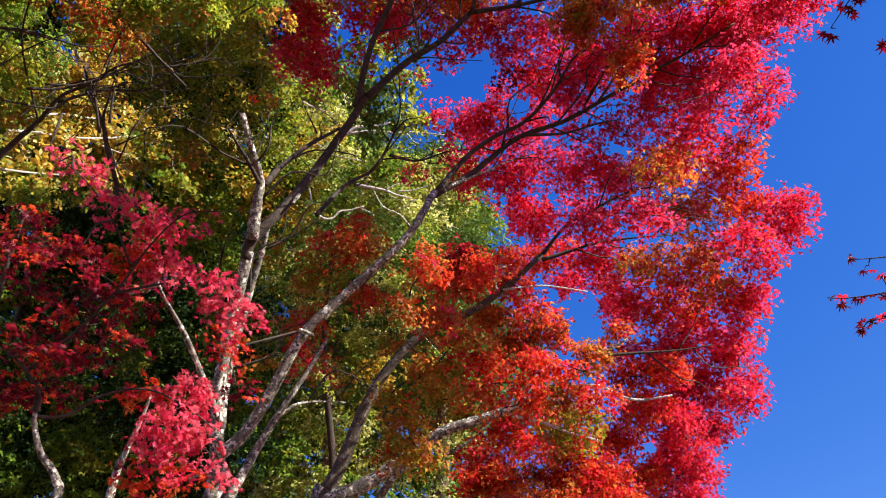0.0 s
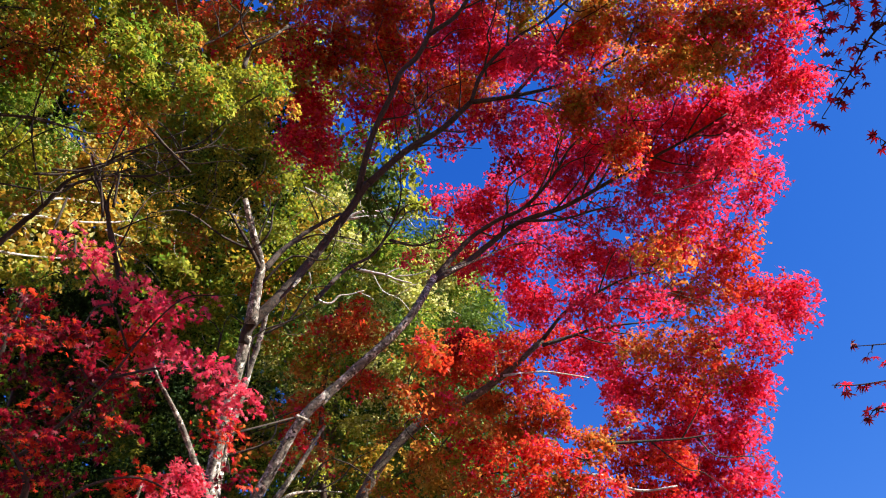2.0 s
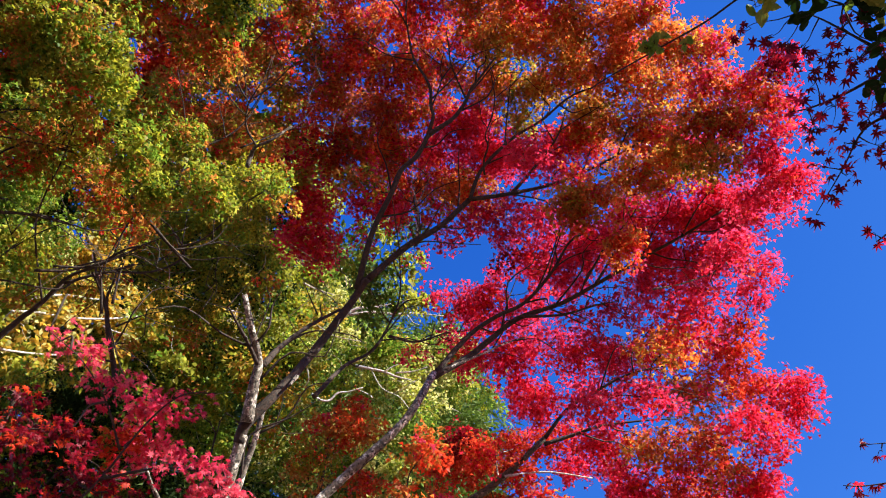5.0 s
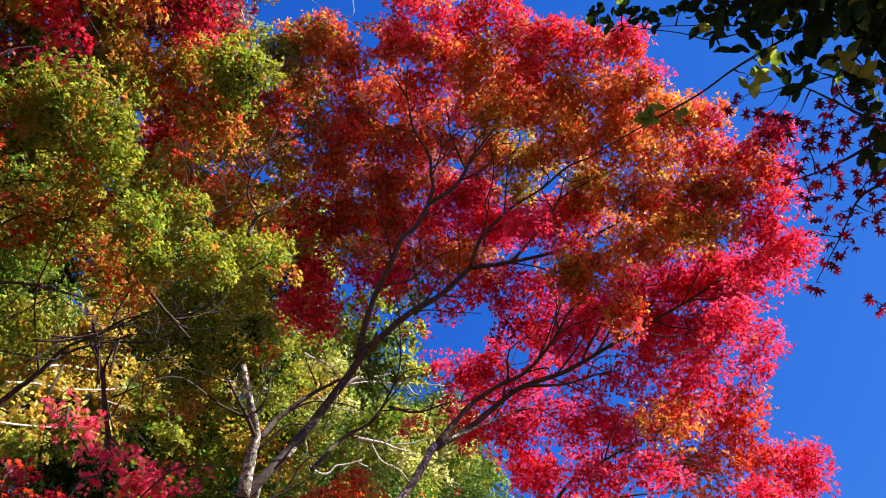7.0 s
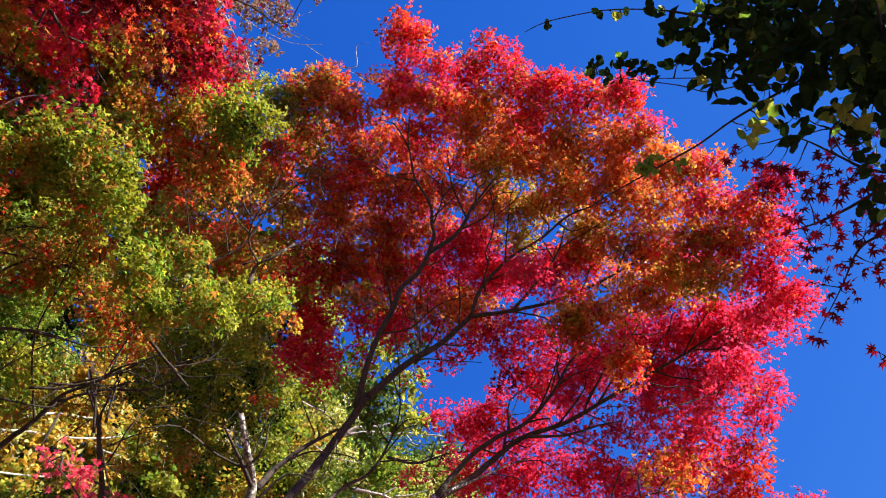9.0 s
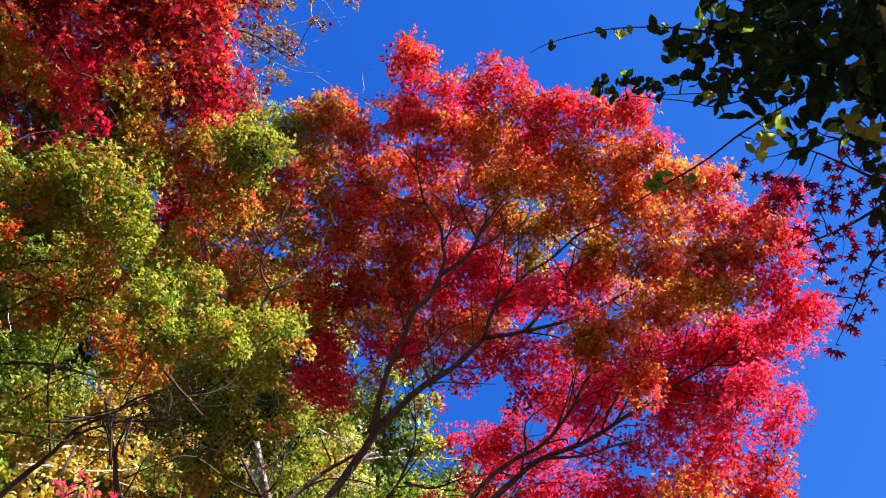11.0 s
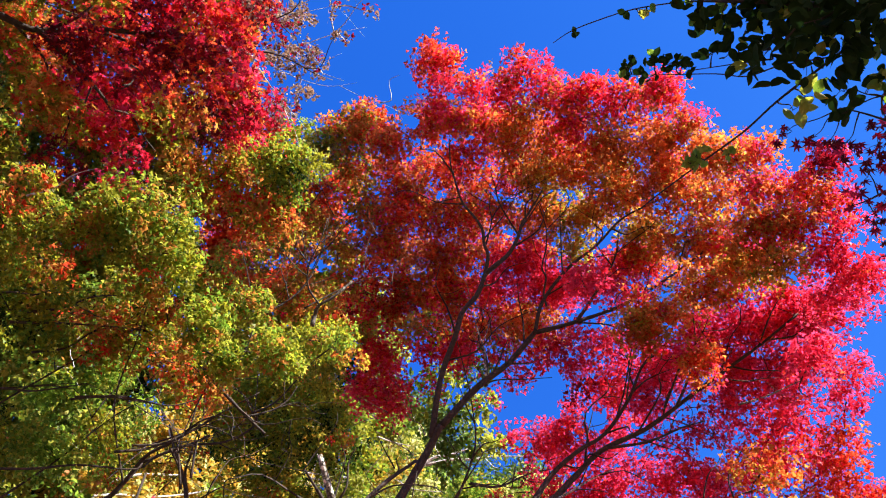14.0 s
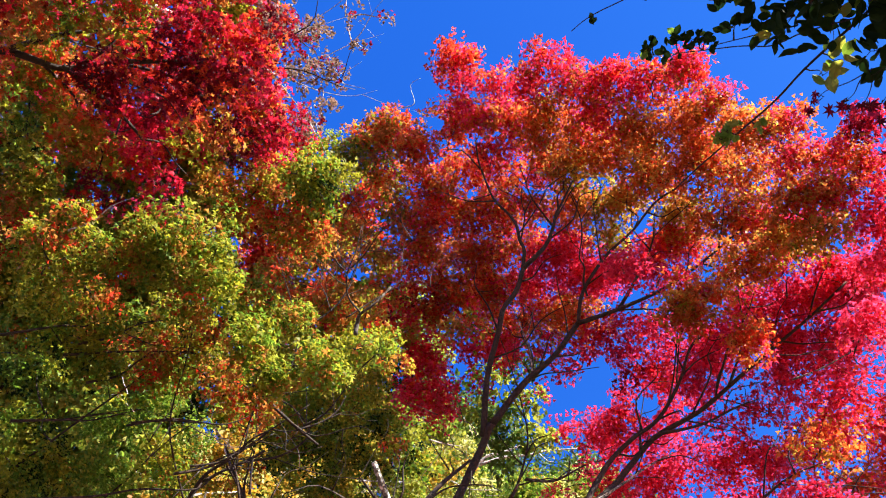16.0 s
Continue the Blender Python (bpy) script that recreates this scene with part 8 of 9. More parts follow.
lime_tree.bough(0.08, 13.45, 11.92, 0.49, 0.52, "needle", 0.42)
lime_tree.bough(-0.99, 13.07, 11.34, 0.36, 0.37, "pale", 0.52)
lime_tree.bough(-2.43, 11.48, 11.26, 0.55, 0.46, "pale", 0.29)
lime_tree.bough(-1.79, 11.63, 11.23, 0.55, 0.46, "pale", 0.29)
lime_tree.bough(-1.14, 11.75, 11.18, 0.55, 0.46, "pale", 0.29)
lime_tree.bough(-1.99, 11.03, 11.87, 0.55, 0.46, "green", 0.29)
lime_tree.bough(-1.34, 10.93, 12.07, 0.55, 0.46, "pale", 0.29)
lime_tree.bough(-0.69, 11.12, 11.94, 0.55, 0.46, "pale", 0.29)
lime_tree.bough(-0.48, 11.64, 11.37, 0.44, 0.46, "green", 0.29)
lime_tree.bough(-2.85, 11.14, 11.54, 0.55, 0.46, "gold", 0.26)
lime_tree.bough(-3.06, 11.53, 11.02, 0.50, 0.46, "rust", 0.26)
lime_tree.bough(-2.41, 10.61, 12.22, 0.55, 0.46, "pale", 0.26)
lime_tree.bough(-1.77, 10.44, 12.50, 0.55, 0.46, "pale", 0.26)
lime_tree.bough(-1.01, 10.57, 12.48, 0.55, 0.46, "green", 0.26)
lime_tree.bough(-1.09, 10.79, 12.48, 0.51, 0.51, "green", 0.62)
lime_tree.bough(-0.38, 12.16, 13.58, 0.57, 0.57, "pale", 1.00)
lime_tree.bough(0.19, 12.29, 13.88, 0.58, 0.58, "pale", 1.00)
lime_tree.bough(0.20, 12.82, 13.47, 0.58, 0.58, "pale", 0.77)
lime_tree.finish(BARK_PALE)
green_tree = Tree("broadleaf_tree", (-7.88, 11.92, height(-7.88, 11.92) - 0.2), "shaded broadleaf tree with dark green leaves", group="woods on the hillside", bark=BARK_DARK, shape="chip", size=0.085)
green_tree.limb(0.10, 0.03, (-7.88, 11.92, height(-7.88, 11.92) - 0.3), (-7.88, 11.92, 6.15), (-8.62, 11.37, 8.28), (-8.35, 10.42, 10.41), name="trunk", bark=BARK_DARK)
# the near-black tones here put shade into the leaf colour
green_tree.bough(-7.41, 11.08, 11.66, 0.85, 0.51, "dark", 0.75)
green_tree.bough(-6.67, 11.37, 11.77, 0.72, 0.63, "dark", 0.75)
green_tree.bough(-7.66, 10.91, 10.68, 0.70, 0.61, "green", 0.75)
green_tree.bough(-7.73, 11.44, 9.92, 0.70, 0.61, "shaded_green", 0.75)
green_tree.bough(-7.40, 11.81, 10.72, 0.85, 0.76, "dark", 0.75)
green_tree.bough(-6.57, 12.29, 11.08, 0.86, 0.77, "shaded_green", 0.75)
green_tree.bough(-7.81, 12.05, 9.10, 0.71, 0.74, "shaded_green", 0.75)
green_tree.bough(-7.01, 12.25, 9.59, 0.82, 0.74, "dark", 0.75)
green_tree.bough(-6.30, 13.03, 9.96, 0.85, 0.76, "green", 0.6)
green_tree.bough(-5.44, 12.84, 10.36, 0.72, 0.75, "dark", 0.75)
green_tree.bough(-7.77, 12.78, 8.36, 0.72, 0.75, "shaded_green", 0.75)
green_tree.bough(-6.92, 13.00, 8.70, 0.83, 0.75, "shaded_green", 0.75)
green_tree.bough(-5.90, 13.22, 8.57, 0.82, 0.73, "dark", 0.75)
green_tree.bough(-7.63, 13.29, 7.60, 0.72, 0.75, "shaded_green", 0.75)
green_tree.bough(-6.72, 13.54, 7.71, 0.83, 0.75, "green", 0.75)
green_tree.bough(-5.85, 14.00, 7.79, 0.83, 0.75, "shaded_green", 0.75)
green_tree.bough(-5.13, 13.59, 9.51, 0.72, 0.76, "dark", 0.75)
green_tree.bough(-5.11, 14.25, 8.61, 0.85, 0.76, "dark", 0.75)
green_tree.bough(-6.95, 14.08, 7.07, 1.09, 0.63, "shaded_green", 0.75)
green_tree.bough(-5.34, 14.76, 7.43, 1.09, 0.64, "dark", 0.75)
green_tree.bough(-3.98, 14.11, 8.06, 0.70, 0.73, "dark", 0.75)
green_tree.bough(-4.22, 13.81, 9.90, 0.73, 0.76, "shaded_green", 0.75)
green_tree.bough(-5.97, 11.80, 11.54, 0.72, 0.63, "shaded_green", 0.75)
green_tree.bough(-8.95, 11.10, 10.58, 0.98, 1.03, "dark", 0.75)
green_tree.bough(-8.95, 12.21, 9.21, 0.98, 1.03, "shaded_green", 0.75)
green_tree.bough(-8.32, 12.43, 7.32, 1.05, 0.98, "shaded_green", 0.75)
green_tree.bough(-4.28, 13.45, 10.77, 0.61, 0.77, "shaded_green", 0.75)
green_tree.bough(-4.12, 13.02, 11.98, 0.57, 0.57, "shaded_green", 0.33)
green_tree.bough(-8.32, 13.25, 6.54, 0.55, 0.55, "shaded_green", 0.49)
green_tree.bough(-7.48, 8.47, 12.52, 0.60, 0.55, "shaded_olive", 0.50)
green_tree.bough(-7.59, 9.31, 11.96, 0.60, 0.55, "shaded_olive", 0.50)
green_tree.bough(-7.54, 9.81, 11.20, 0.60, 0.55, "shaded_olive", 0.50)
green_tree.bough(-6.78, 8.82, 12.64, 0.60, 0.55, "shaded_olive", 0.50)
green_tree.bough(-7.01, 9.28, 12.44, 0.60, 0.55, "shaded_olive", 0.50)
green_tree.bough(-7.00, 10.17, 11.64, 0.60, 0.55, "shaded_olive", 0.50)
green_tree.bough(-6.00, 8.98, 13.00, 0.60, 0.55, "shaded_olive", 0.50)
green_tree.bough(-6.32, 9.59, 12.41, 0.60, 0.55, "shaded_olive", 0.50)
green_tree.bough(-6.30, 10.09, 11.97, 0.60, 0.55, "shaded_olive", 0.50)
green_tree.bough(-5.46, 9.07, 13.40, 0.60, 0.55, "shaded_olive", 0.50)
green_tree.bough(-5.44, 9.73, 12.68, 0.60, 0.55, "shaded_olive", 0.50)
green_tree.bough(-5.63, 10.48, 11.98, 0.60, 0.55, "shaded_olive", 0.50)
green_tree.bough(-4.68, 9.14, 13.35, 0.60, 0.55, "shaded_olive", 0.50)
green_tree.bough(-4.83, 10.00, 13.11, 0.60, 0.55, "shaded_olive", 0.50)
green_tree.bough(-4.79, 10.54, 12.38, 0.60, 0.55, "shaded_olive", 0.50)
green_tree.bough(-3.94, 9.57, 13.71, 0.60, 0.55, "shaded_olive", 0.50)
green_tree.bough(-3.90, 10.06, 13.21, 0.60, 0.55, "shaded_olive", 0.50)
green_tree.bough(-3.89, 10.88, 12.23, 0.60, 0.55, "shaded_olive", 0.50)
green_tree.bough(-3.12, 9.63, 13.67, 0.60, 0.55, "shaded_olive", 0.50)
green_tree.bough(-3.07, 10.17, 13.07, 0.60, 0.55, "shaded_olive", 0.50)
green_tree.bough(-3.14, 10.97, 12.63, 0.60, 0.55, "shaded_olive", 0.50)
green_tree.finish()
back_tree = Tree("broadleaf_tree", (-11.50, 19.50, height(-11.50, 19.50) - 0.2), "tall dark evergreen tree deep in the woods", group="woods on the hillside", bark=BARK_DARK, shape="chip", size=0.19)
back_tree.limb(0.16, 0.04, (-11.50, 19.50, height(-11.50, 19.50) - 0.3), (-12.11, 18.35, 10.05), (-12.12, 17.21, 15.10), name="trunk")
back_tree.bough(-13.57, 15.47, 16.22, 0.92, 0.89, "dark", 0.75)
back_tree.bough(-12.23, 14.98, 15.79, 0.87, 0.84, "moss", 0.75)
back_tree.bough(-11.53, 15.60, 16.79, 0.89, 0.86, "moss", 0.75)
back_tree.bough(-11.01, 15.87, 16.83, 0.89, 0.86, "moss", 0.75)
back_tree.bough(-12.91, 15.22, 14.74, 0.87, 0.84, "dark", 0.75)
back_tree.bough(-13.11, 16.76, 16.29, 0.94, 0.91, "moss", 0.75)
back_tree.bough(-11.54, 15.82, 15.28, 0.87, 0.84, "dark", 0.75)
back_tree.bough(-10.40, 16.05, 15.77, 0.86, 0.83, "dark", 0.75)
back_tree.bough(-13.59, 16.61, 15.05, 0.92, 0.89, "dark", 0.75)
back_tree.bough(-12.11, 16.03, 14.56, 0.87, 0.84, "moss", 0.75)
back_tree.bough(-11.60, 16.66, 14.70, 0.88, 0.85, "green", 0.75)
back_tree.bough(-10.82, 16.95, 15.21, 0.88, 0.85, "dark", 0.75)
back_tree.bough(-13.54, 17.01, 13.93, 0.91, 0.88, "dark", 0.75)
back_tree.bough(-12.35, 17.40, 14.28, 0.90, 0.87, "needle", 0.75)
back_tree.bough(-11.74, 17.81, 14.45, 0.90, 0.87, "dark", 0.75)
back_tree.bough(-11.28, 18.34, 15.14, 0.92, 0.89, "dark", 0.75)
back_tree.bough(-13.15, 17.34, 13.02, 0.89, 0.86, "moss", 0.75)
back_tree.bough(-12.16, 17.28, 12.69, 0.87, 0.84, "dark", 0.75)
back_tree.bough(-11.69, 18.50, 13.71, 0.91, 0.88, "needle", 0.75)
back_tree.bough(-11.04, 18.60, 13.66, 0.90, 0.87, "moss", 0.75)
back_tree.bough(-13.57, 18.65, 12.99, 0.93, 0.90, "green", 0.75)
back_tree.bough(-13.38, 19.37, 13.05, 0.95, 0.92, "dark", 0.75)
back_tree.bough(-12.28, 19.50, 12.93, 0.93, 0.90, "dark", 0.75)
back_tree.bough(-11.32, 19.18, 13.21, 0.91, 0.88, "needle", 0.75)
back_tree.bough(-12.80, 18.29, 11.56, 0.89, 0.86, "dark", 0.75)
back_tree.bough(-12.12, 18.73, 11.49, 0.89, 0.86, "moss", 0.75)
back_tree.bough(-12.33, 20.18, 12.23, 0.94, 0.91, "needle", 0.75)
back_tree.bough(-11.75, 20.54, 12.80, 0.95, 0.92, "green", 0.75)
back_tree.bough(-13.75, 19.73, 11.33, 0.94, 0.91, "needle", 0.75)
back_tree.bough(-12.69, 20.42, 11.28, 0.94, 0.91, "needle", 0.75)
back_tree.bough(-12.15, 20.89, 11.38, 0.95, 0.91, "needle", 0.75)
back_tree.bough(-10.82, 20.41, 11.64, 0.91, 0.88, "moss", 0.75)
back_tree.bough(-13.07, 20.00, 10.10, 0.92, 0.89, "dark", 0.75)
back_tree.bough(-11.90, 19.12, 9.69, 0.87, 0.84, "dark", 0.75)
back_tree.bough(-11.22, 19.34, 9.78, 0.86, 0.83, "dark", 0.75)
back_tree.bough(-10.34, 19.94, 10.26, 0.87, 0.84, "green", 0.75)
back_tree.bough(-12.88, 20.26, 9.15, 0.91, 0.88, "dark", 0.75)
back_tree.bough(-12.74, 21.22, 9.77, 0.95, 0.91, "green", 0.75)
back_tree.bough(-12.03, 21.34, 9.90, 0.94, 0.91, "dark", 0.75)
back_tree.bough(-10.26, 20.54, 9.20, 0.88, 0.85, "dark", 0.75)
back_tree.finish()
back_tree = Tree("broadleaf_tree", (-7.20, 21.50, height(-7.20, 21.50) - 0.2), "tall dark evergreen tree deep in the woods", group="woods on the hillside", bark=BARK_DARK, shape="chip", size=0.19)
back_tree.limb(0.16, 0.04, (-7.20, 21.50, height(-7.20, 21.50) - 0.3), (-8.34, 19.95, 10.50), (-8.88, 18.40, 16.00), name="trunk")
back_tree.bough(-11.12, 17.18, 17.91, 0.95, 0.92, "green", 0.75)
back_tree.bough(-10.07, 16.49, 17.62, 0.91, 0.88, "needle", 0.75)
back_tree.bough(-9.15, 16.89, 17.44, 0.90, 0.87, "green", 0.75)
back_tree.bough(-8.10, 16.96, 17.85, 0.90, 0.87, "moss", 0.75)
back_tree.bough(-7.32, 17.66, 18.31, 0.92, 0.89, "dark", 0.75)
back_tree.bough(-10.07, 16.40, 15.83, 0.87, 0.84, "dark", 0.75)
back_tree.bough(-10.50, 18.09, 17.27, 0.95, 0.92, "needle", 0.75)
back_tree.bough(-9.04, 17.51, 16.75, 0.90, 0.87, "dark", 0.75)
back_tree.bough(-8.05, 18.49, 17.43, 0.93, 0.90, "dark", 0.75)
back_tree.bough(-6.79, 17.28, 16.61, 0.87, 0.84, "green", 0.75)
back_tree.bough(-11.02, 18.40, 16.56, 0.95, 0.92, "needle", 0.75)
back_tree.bough(-10.29, 18.66, 16.84, 0.95, 0.92, "moss", 0.75)
back_tree.bough(-8.89, 17.62, 15.54, 0.88, 0.85, "moss", 0.75)
back_tree.bough(-8.31, 18.67, 16.80, 0.92, 0.89, "moss", 0.75)
back_tree.bough(-7.39, 19.21, 17.23, 0.94, 0.91, "green", 0.75)
back_tree.bough(-10.91, 19.12, 15.51, 0.95, 0.91, "needle", 0.75)
back_tree.bough(-9.37, 18.07, 15.00, 0.88, 0.85, "green", 0.75)
back_tree.bough(-8.70, 18.34, 14.89, 0.88, 0.85, "green", 0.75)
back_tree.bough(-8.05, 20.24, 15.86, 0.95, 0.91, "moss", 0.75)
back_tree.bough(-6.55, 18.51, 15.24, 0.87, 0.84, "needle", 0.75)
back_tree.bough(-10.63, 18.10, 13.78, 0.88, 0.85, "dark", 0.75)
back_tree.bough(-10.36, 19.63, 14.60, 0.93, 0.90, "dark", 0.75)
back_tree.bough(-8.95, 19.16, 13.87, 0.89, 0.86, "needle", 0.75)
back_tree.bough(-8.24, 20.63, 15.33, 0.95, 0.92, "dark", 0.75)
back_tree.bough(-7.15, 20.98, 15.51, 0.95, 0.92, "dark", 0.75)
back_tree.bough(-10.62, 19.57, 13.39, 0.91, 0.88, "needle", 0.75)
back_tree.bough(-9.60, 19.57, 12.90, 0.89, 0.86, "dark", 0.75)
back_tree.bough(-8.64, 19.36, 13.21, 0.88, 0.85, "dark", 0.75)
back_tree.bough(-7.65, 20.14, 13.82, 0.90, 0.87, "needle", 0.75)
back_tree.bough(-6.97, 19.86, 13.56, 0.88, 0.85, "dark", 0.75)
back_tree.bough(-11.03, 20.31, 12.32, 0.92, 0.89, "dark", 0.75)
back_tree.bough(-10.13, 20.77, 12.82, 0.93, 0.90, "green", 0.75)
back_tree.bough(-8.89, 20.81, 12.80, 0.92, 0.89, "moss", 0.75)
back_tree.bough(-8.09, 20.60, 12.63, 0.90, 0.87, "needle", 0.75)
back_tree.bough(-7.40, 21.84, 12.95, 0.93, 0.90, "moss", 0.75)
back_tree.bough(-10.41, 20.02, 11.11, 0.89, 0.86, "dark", 0.75)
back_tree.bough(-9.94, 21.18, 12.02, 0.93, 0.90, "dark", 0.75)
back_tree.bough(-8.71, 21.14, 11.81, 0.91, 0.88, "green", 0.75)
back_tree.bough(-7.89, 22.13, 11.83, 0.93, 0.90, "dark", 0.75)
back_tree.bough(-7.31, 22.07, 12.10, 0.93, 0.89, "dark", 0.75)
back_tree.bough(-10.55, 21.54, 10.64, 0.93, 0.90, "needle", 0.75)
back_tree.bough(-9.36, 20.16, 10.13, 0.86, 0.83, "moss", 0.75)
back_tree.bough(-8.36, 20.69, 10.26, 0.87, 0.84, "needle", 0.75)
back_tree.bough(-7.70, 21.83, 10.71, 0.90, 0.87, "dark", 0.75)
back_tree.bough(-6.53, 21.19, 10.88, 0.87, 0.84, "moss", 0.75)
back_tree.bough(-10.58, 21.97, 9.70, 0.93, 0.90, "dark", 0.75)
back_tree.bough(-9.82, 22.25, 9.98, 0.93, 0.90, "dark", 0.75)
back_tree.bough(-8.55, 22.26, 9.88, 0.92, 0.89, "dark", 0.75)
back_tree.bough(-7.51, 21.32, 9.76, 0.87, 0.84, "needle", 0.75)
back_tree.bough(-6.47, 21.96, 10.13, 0.89, 0.86, "moss", 0.75)
back_tree.finish()
back_tree = Tree("broadleaf_tree", (-3.00, 23.00, height(-3.00, 23.00) - 0.2), "tall dark evergreen tree deep in the woods", group="woods on the hillside", bark=BARK_DARK, shape="chip", size=0.19)
back_tree.limb(0.16, 0.04, (-3.00, 23.00, height(-3.00, 23.00) - 0.3), (-4.19, 21.17, 10.85), (-4.78, 19.34, 16.70), name="trunk")
back_tree.bough(-6.78, 17.56, 17.09, 0.88, 0.85, "dark", 0.75)
back_tree.bough(-6.15, 18.85, 17.94, 0.93, 0.90, "needle", 0.75)
back_tree.bough(-4.81, 19.16, 17.78, 0.93, 0.90, "green", 0.75)
back_tree.bough(-3.31, 17.73, 17.29, 0.87, 0.84, "needle", 0.75)
back_tree.bough(-2.43, 18.56, 17.54, 0.89, 0.86, "moss", 0.75)
back_tree.bough(-6.88, 18.31, 16.24, 0.89, 0.86, "dark", 0.75)
back_tree.bough(-5.97, 19.28, 16.62, 0.91, 0.88, "dark", 0.75)
back_tree.bough(-5.08, 19.84, 17.50, 0.94, 0.91, "dark", 0.75)
back_tree.bough(-3.67, 18.96, 16.73, 0.89, 0.86, "dark", 0.75)
back_tree.bough(-2.50, 20.57, 17.52, 0.95, 0.92, "dark", 0.75)
back_tree.bough(-7.08, 19.43, 15.64, 0.91, 0.88, "green", 0.75)
back_tree.bough(-5.95, 20.52, 15.95, 0.93, 0.90, "dark", 0.75)
back_tree.bough(-4.79, 20.51, 16.66, 0.94, 0.91, "dark", 0.75)
back_tree.bough(-3.81, 19.45, 15.38, 0.88, 0.85, "needle", 0.75)
back_tree.bough(-2.96, 20.23, 15.88, 0.91, 0.87, "green", 0.75)
back_tree.bough(-6.45, 20.04, 14.39, 0.89, 0.86, "green", 0.75)
back_tree.bough(-6.07, 20.20, 15.07, 0.91, 0.88, "dark", 0.75)
back_tree.bough(-4.94, 19.85, 14.50, 0.88, 0.85, "dark", 0.75)
back_tree.bough(-3.53, 19.99, 14.79, 0.88, 0.85, "dark", 0.75)
back_tree.bough(-2.47, 20.65, 14.73, 0.89, 0.86, "needle", 0.75)
back_tree.bough(-7.08, 20.95, 13.85, 0.92, 0.89, "moss", 0.75)
back_tree.bough(-5.67, 20.23, 13.49, 0.88, 0.85, "dark", 0.75)
back_tree.bough(-5.29, 21.92, 14.57, 0.94, 0.91, "needle", 0.75)
back_tree.bough(-3.55, 21.31, 14.20, 0.91, 0.88, "needle", 0.75)
back_tree.bough(-2.42, 21.58, 14.08, 0.91, 0.88, "needle", 0.75)
back_tree.bough(-6.91, 21.24, 12.82, 0.91, 0.88, "moss", 0.75)
back_tree.bough(-6.08, 22.02, 12.88, 0.92, 0.89, "green", 0.75)
back_tree.bough(-4.53, 21.57, 12.96, 0.90, 0.87, "moss", 0.75)
back_tree.bough(-3.80, 22.07, 13.06, 0.91, 0.88, "needle", 0.75)
back_tree.bough(-2.84, 21.10, 13.01, 0.88, 0.85, "green", 0.75)
back_tree.bough(-7.30, 22.56, 12.22, 0.94, 0.91, "moss", 0.75)
back_tree.bough(-6.16, 22.52, 12.46, 0.93, 0.90, "dark", 0.75)
back_tree.bough(-4.74, 22.82, 12.53, 0.93, 0.90, "needle", 0.75)
back_tree.bough(-4.00, 23.05, 12.54, 0.94, 0.91, "dark", 0.75)
back_tree.bough(-2.36, 22.19, 12.20, 0.90, 0.87, "moss", 0.75)
back_tree.bough(-6.46, 22.12, 10.86, 0.90, 0.87, "green", 0.75)
back_tree.bough(-5.47, 22.53, 11.13, 0.91, 0.88, "moss", 0.75)
back_tree.bough(-4.83, 22.09, 10.85, 0.89, 0.86, "moss", 0.75)
back_tree.bough(-3.59, 22.58, 11.21, 0.90, 0.87, "needle", 0.75)
back_tree.bough(-2.96, 23.60, 11.40, 0.93, 0.90, "green", 0.75)
back_tree.bough(-6.57, 23.43, 10.14, 0.94, 0.90, "green", 0.75)
back_tree.bough(-5.58, 22.04, 9.83, 0.88, 0.85, "needle", 0.75)
back_tree.bough(-4.68, 22.35, 9.87, 0.88, 0.85, "dark", 0.75)
back_tree.bough(-3.92, 23.33, 10.06, 0.91, 0.88, "dark", 0.75)
back_tree.bough(-2.62, 24.44, 10.42, 0.95, 0.92, "moss", 0.75)
back_tree.finish()
back_tree = Tree("broadleaf_tree", (0.60, 24.00, height(0.60, 24.00) - 0.2), "tall dark evergreen tree deep in the woods", group="woods on the hillside", bark=BARK_DARK, shape="chip", size=0.19)
back_tree.limb(0.16, 0.04, (0.60, 24.00, height(0.60, 24.00) - 0.3), (-0.44, 21.85, 10.98), (-0.88, 19.71, 16.96), name="trunk")
back_tree.bough(-2.91, 18.85, 17.91, 0.91, 0.88, "moss", 0.75)
back_tree.bough(-1.26, 19.59, 18.64, 0.94, 0.91, "dark", 0.75)
back_tree.bough(-0.27, 18.57, 17.34, 0.88, 0.85, "green", 0.75)
back_tree.bough(1.06, 18.51, 17.94, 0.90, 0.87, "moss", 0.75)
back_tree.bough(-2.78, 19.32, 16.88, 0.90, 0.87, "dark", 0.75)
back_tree.bough(-1.51, 19.38, 17.24, 0.91, 0.87, "dark", 0.75)
back_tree.bough(-0.25, 18.87, 16.73, 0.88, 0.85, "moss", 0.75)
back_tree.bough(0.91, 20.07, 17.58, 0.93, 0.90, "dark", 0.75)
back_tree.bough(-2.50, 20.95, 16.28, 0.93, 0.90, "dark", 0.75)
back_tree.bough(-1.75, 20.19, 15.89, 0.90, 0.87, "green", 0.75)
back_tree.bough(-0.65, 19.95, 15.67, 0.89, 0.86, "green", 0.75)
back_tree.bough(0.66, 20.21, 16.31, 0.91, 0.88, "needle", 0.75)
back_tree.bough(-2.52, 20.59, 14.61, 0.89, 0.86, "dark", 0.75)
back_tree.bough(-1.18, 21.40, 15.63, 0.93, 0.90, "green", 0.75)
back_tree.bough(-0.22, 20.82, 14.84, 0.90, 0.87, "dark", 0.75)
back_tree.bough(0.44, 21.80, 15.33, 0.94, 0.90, "green", 0.75)
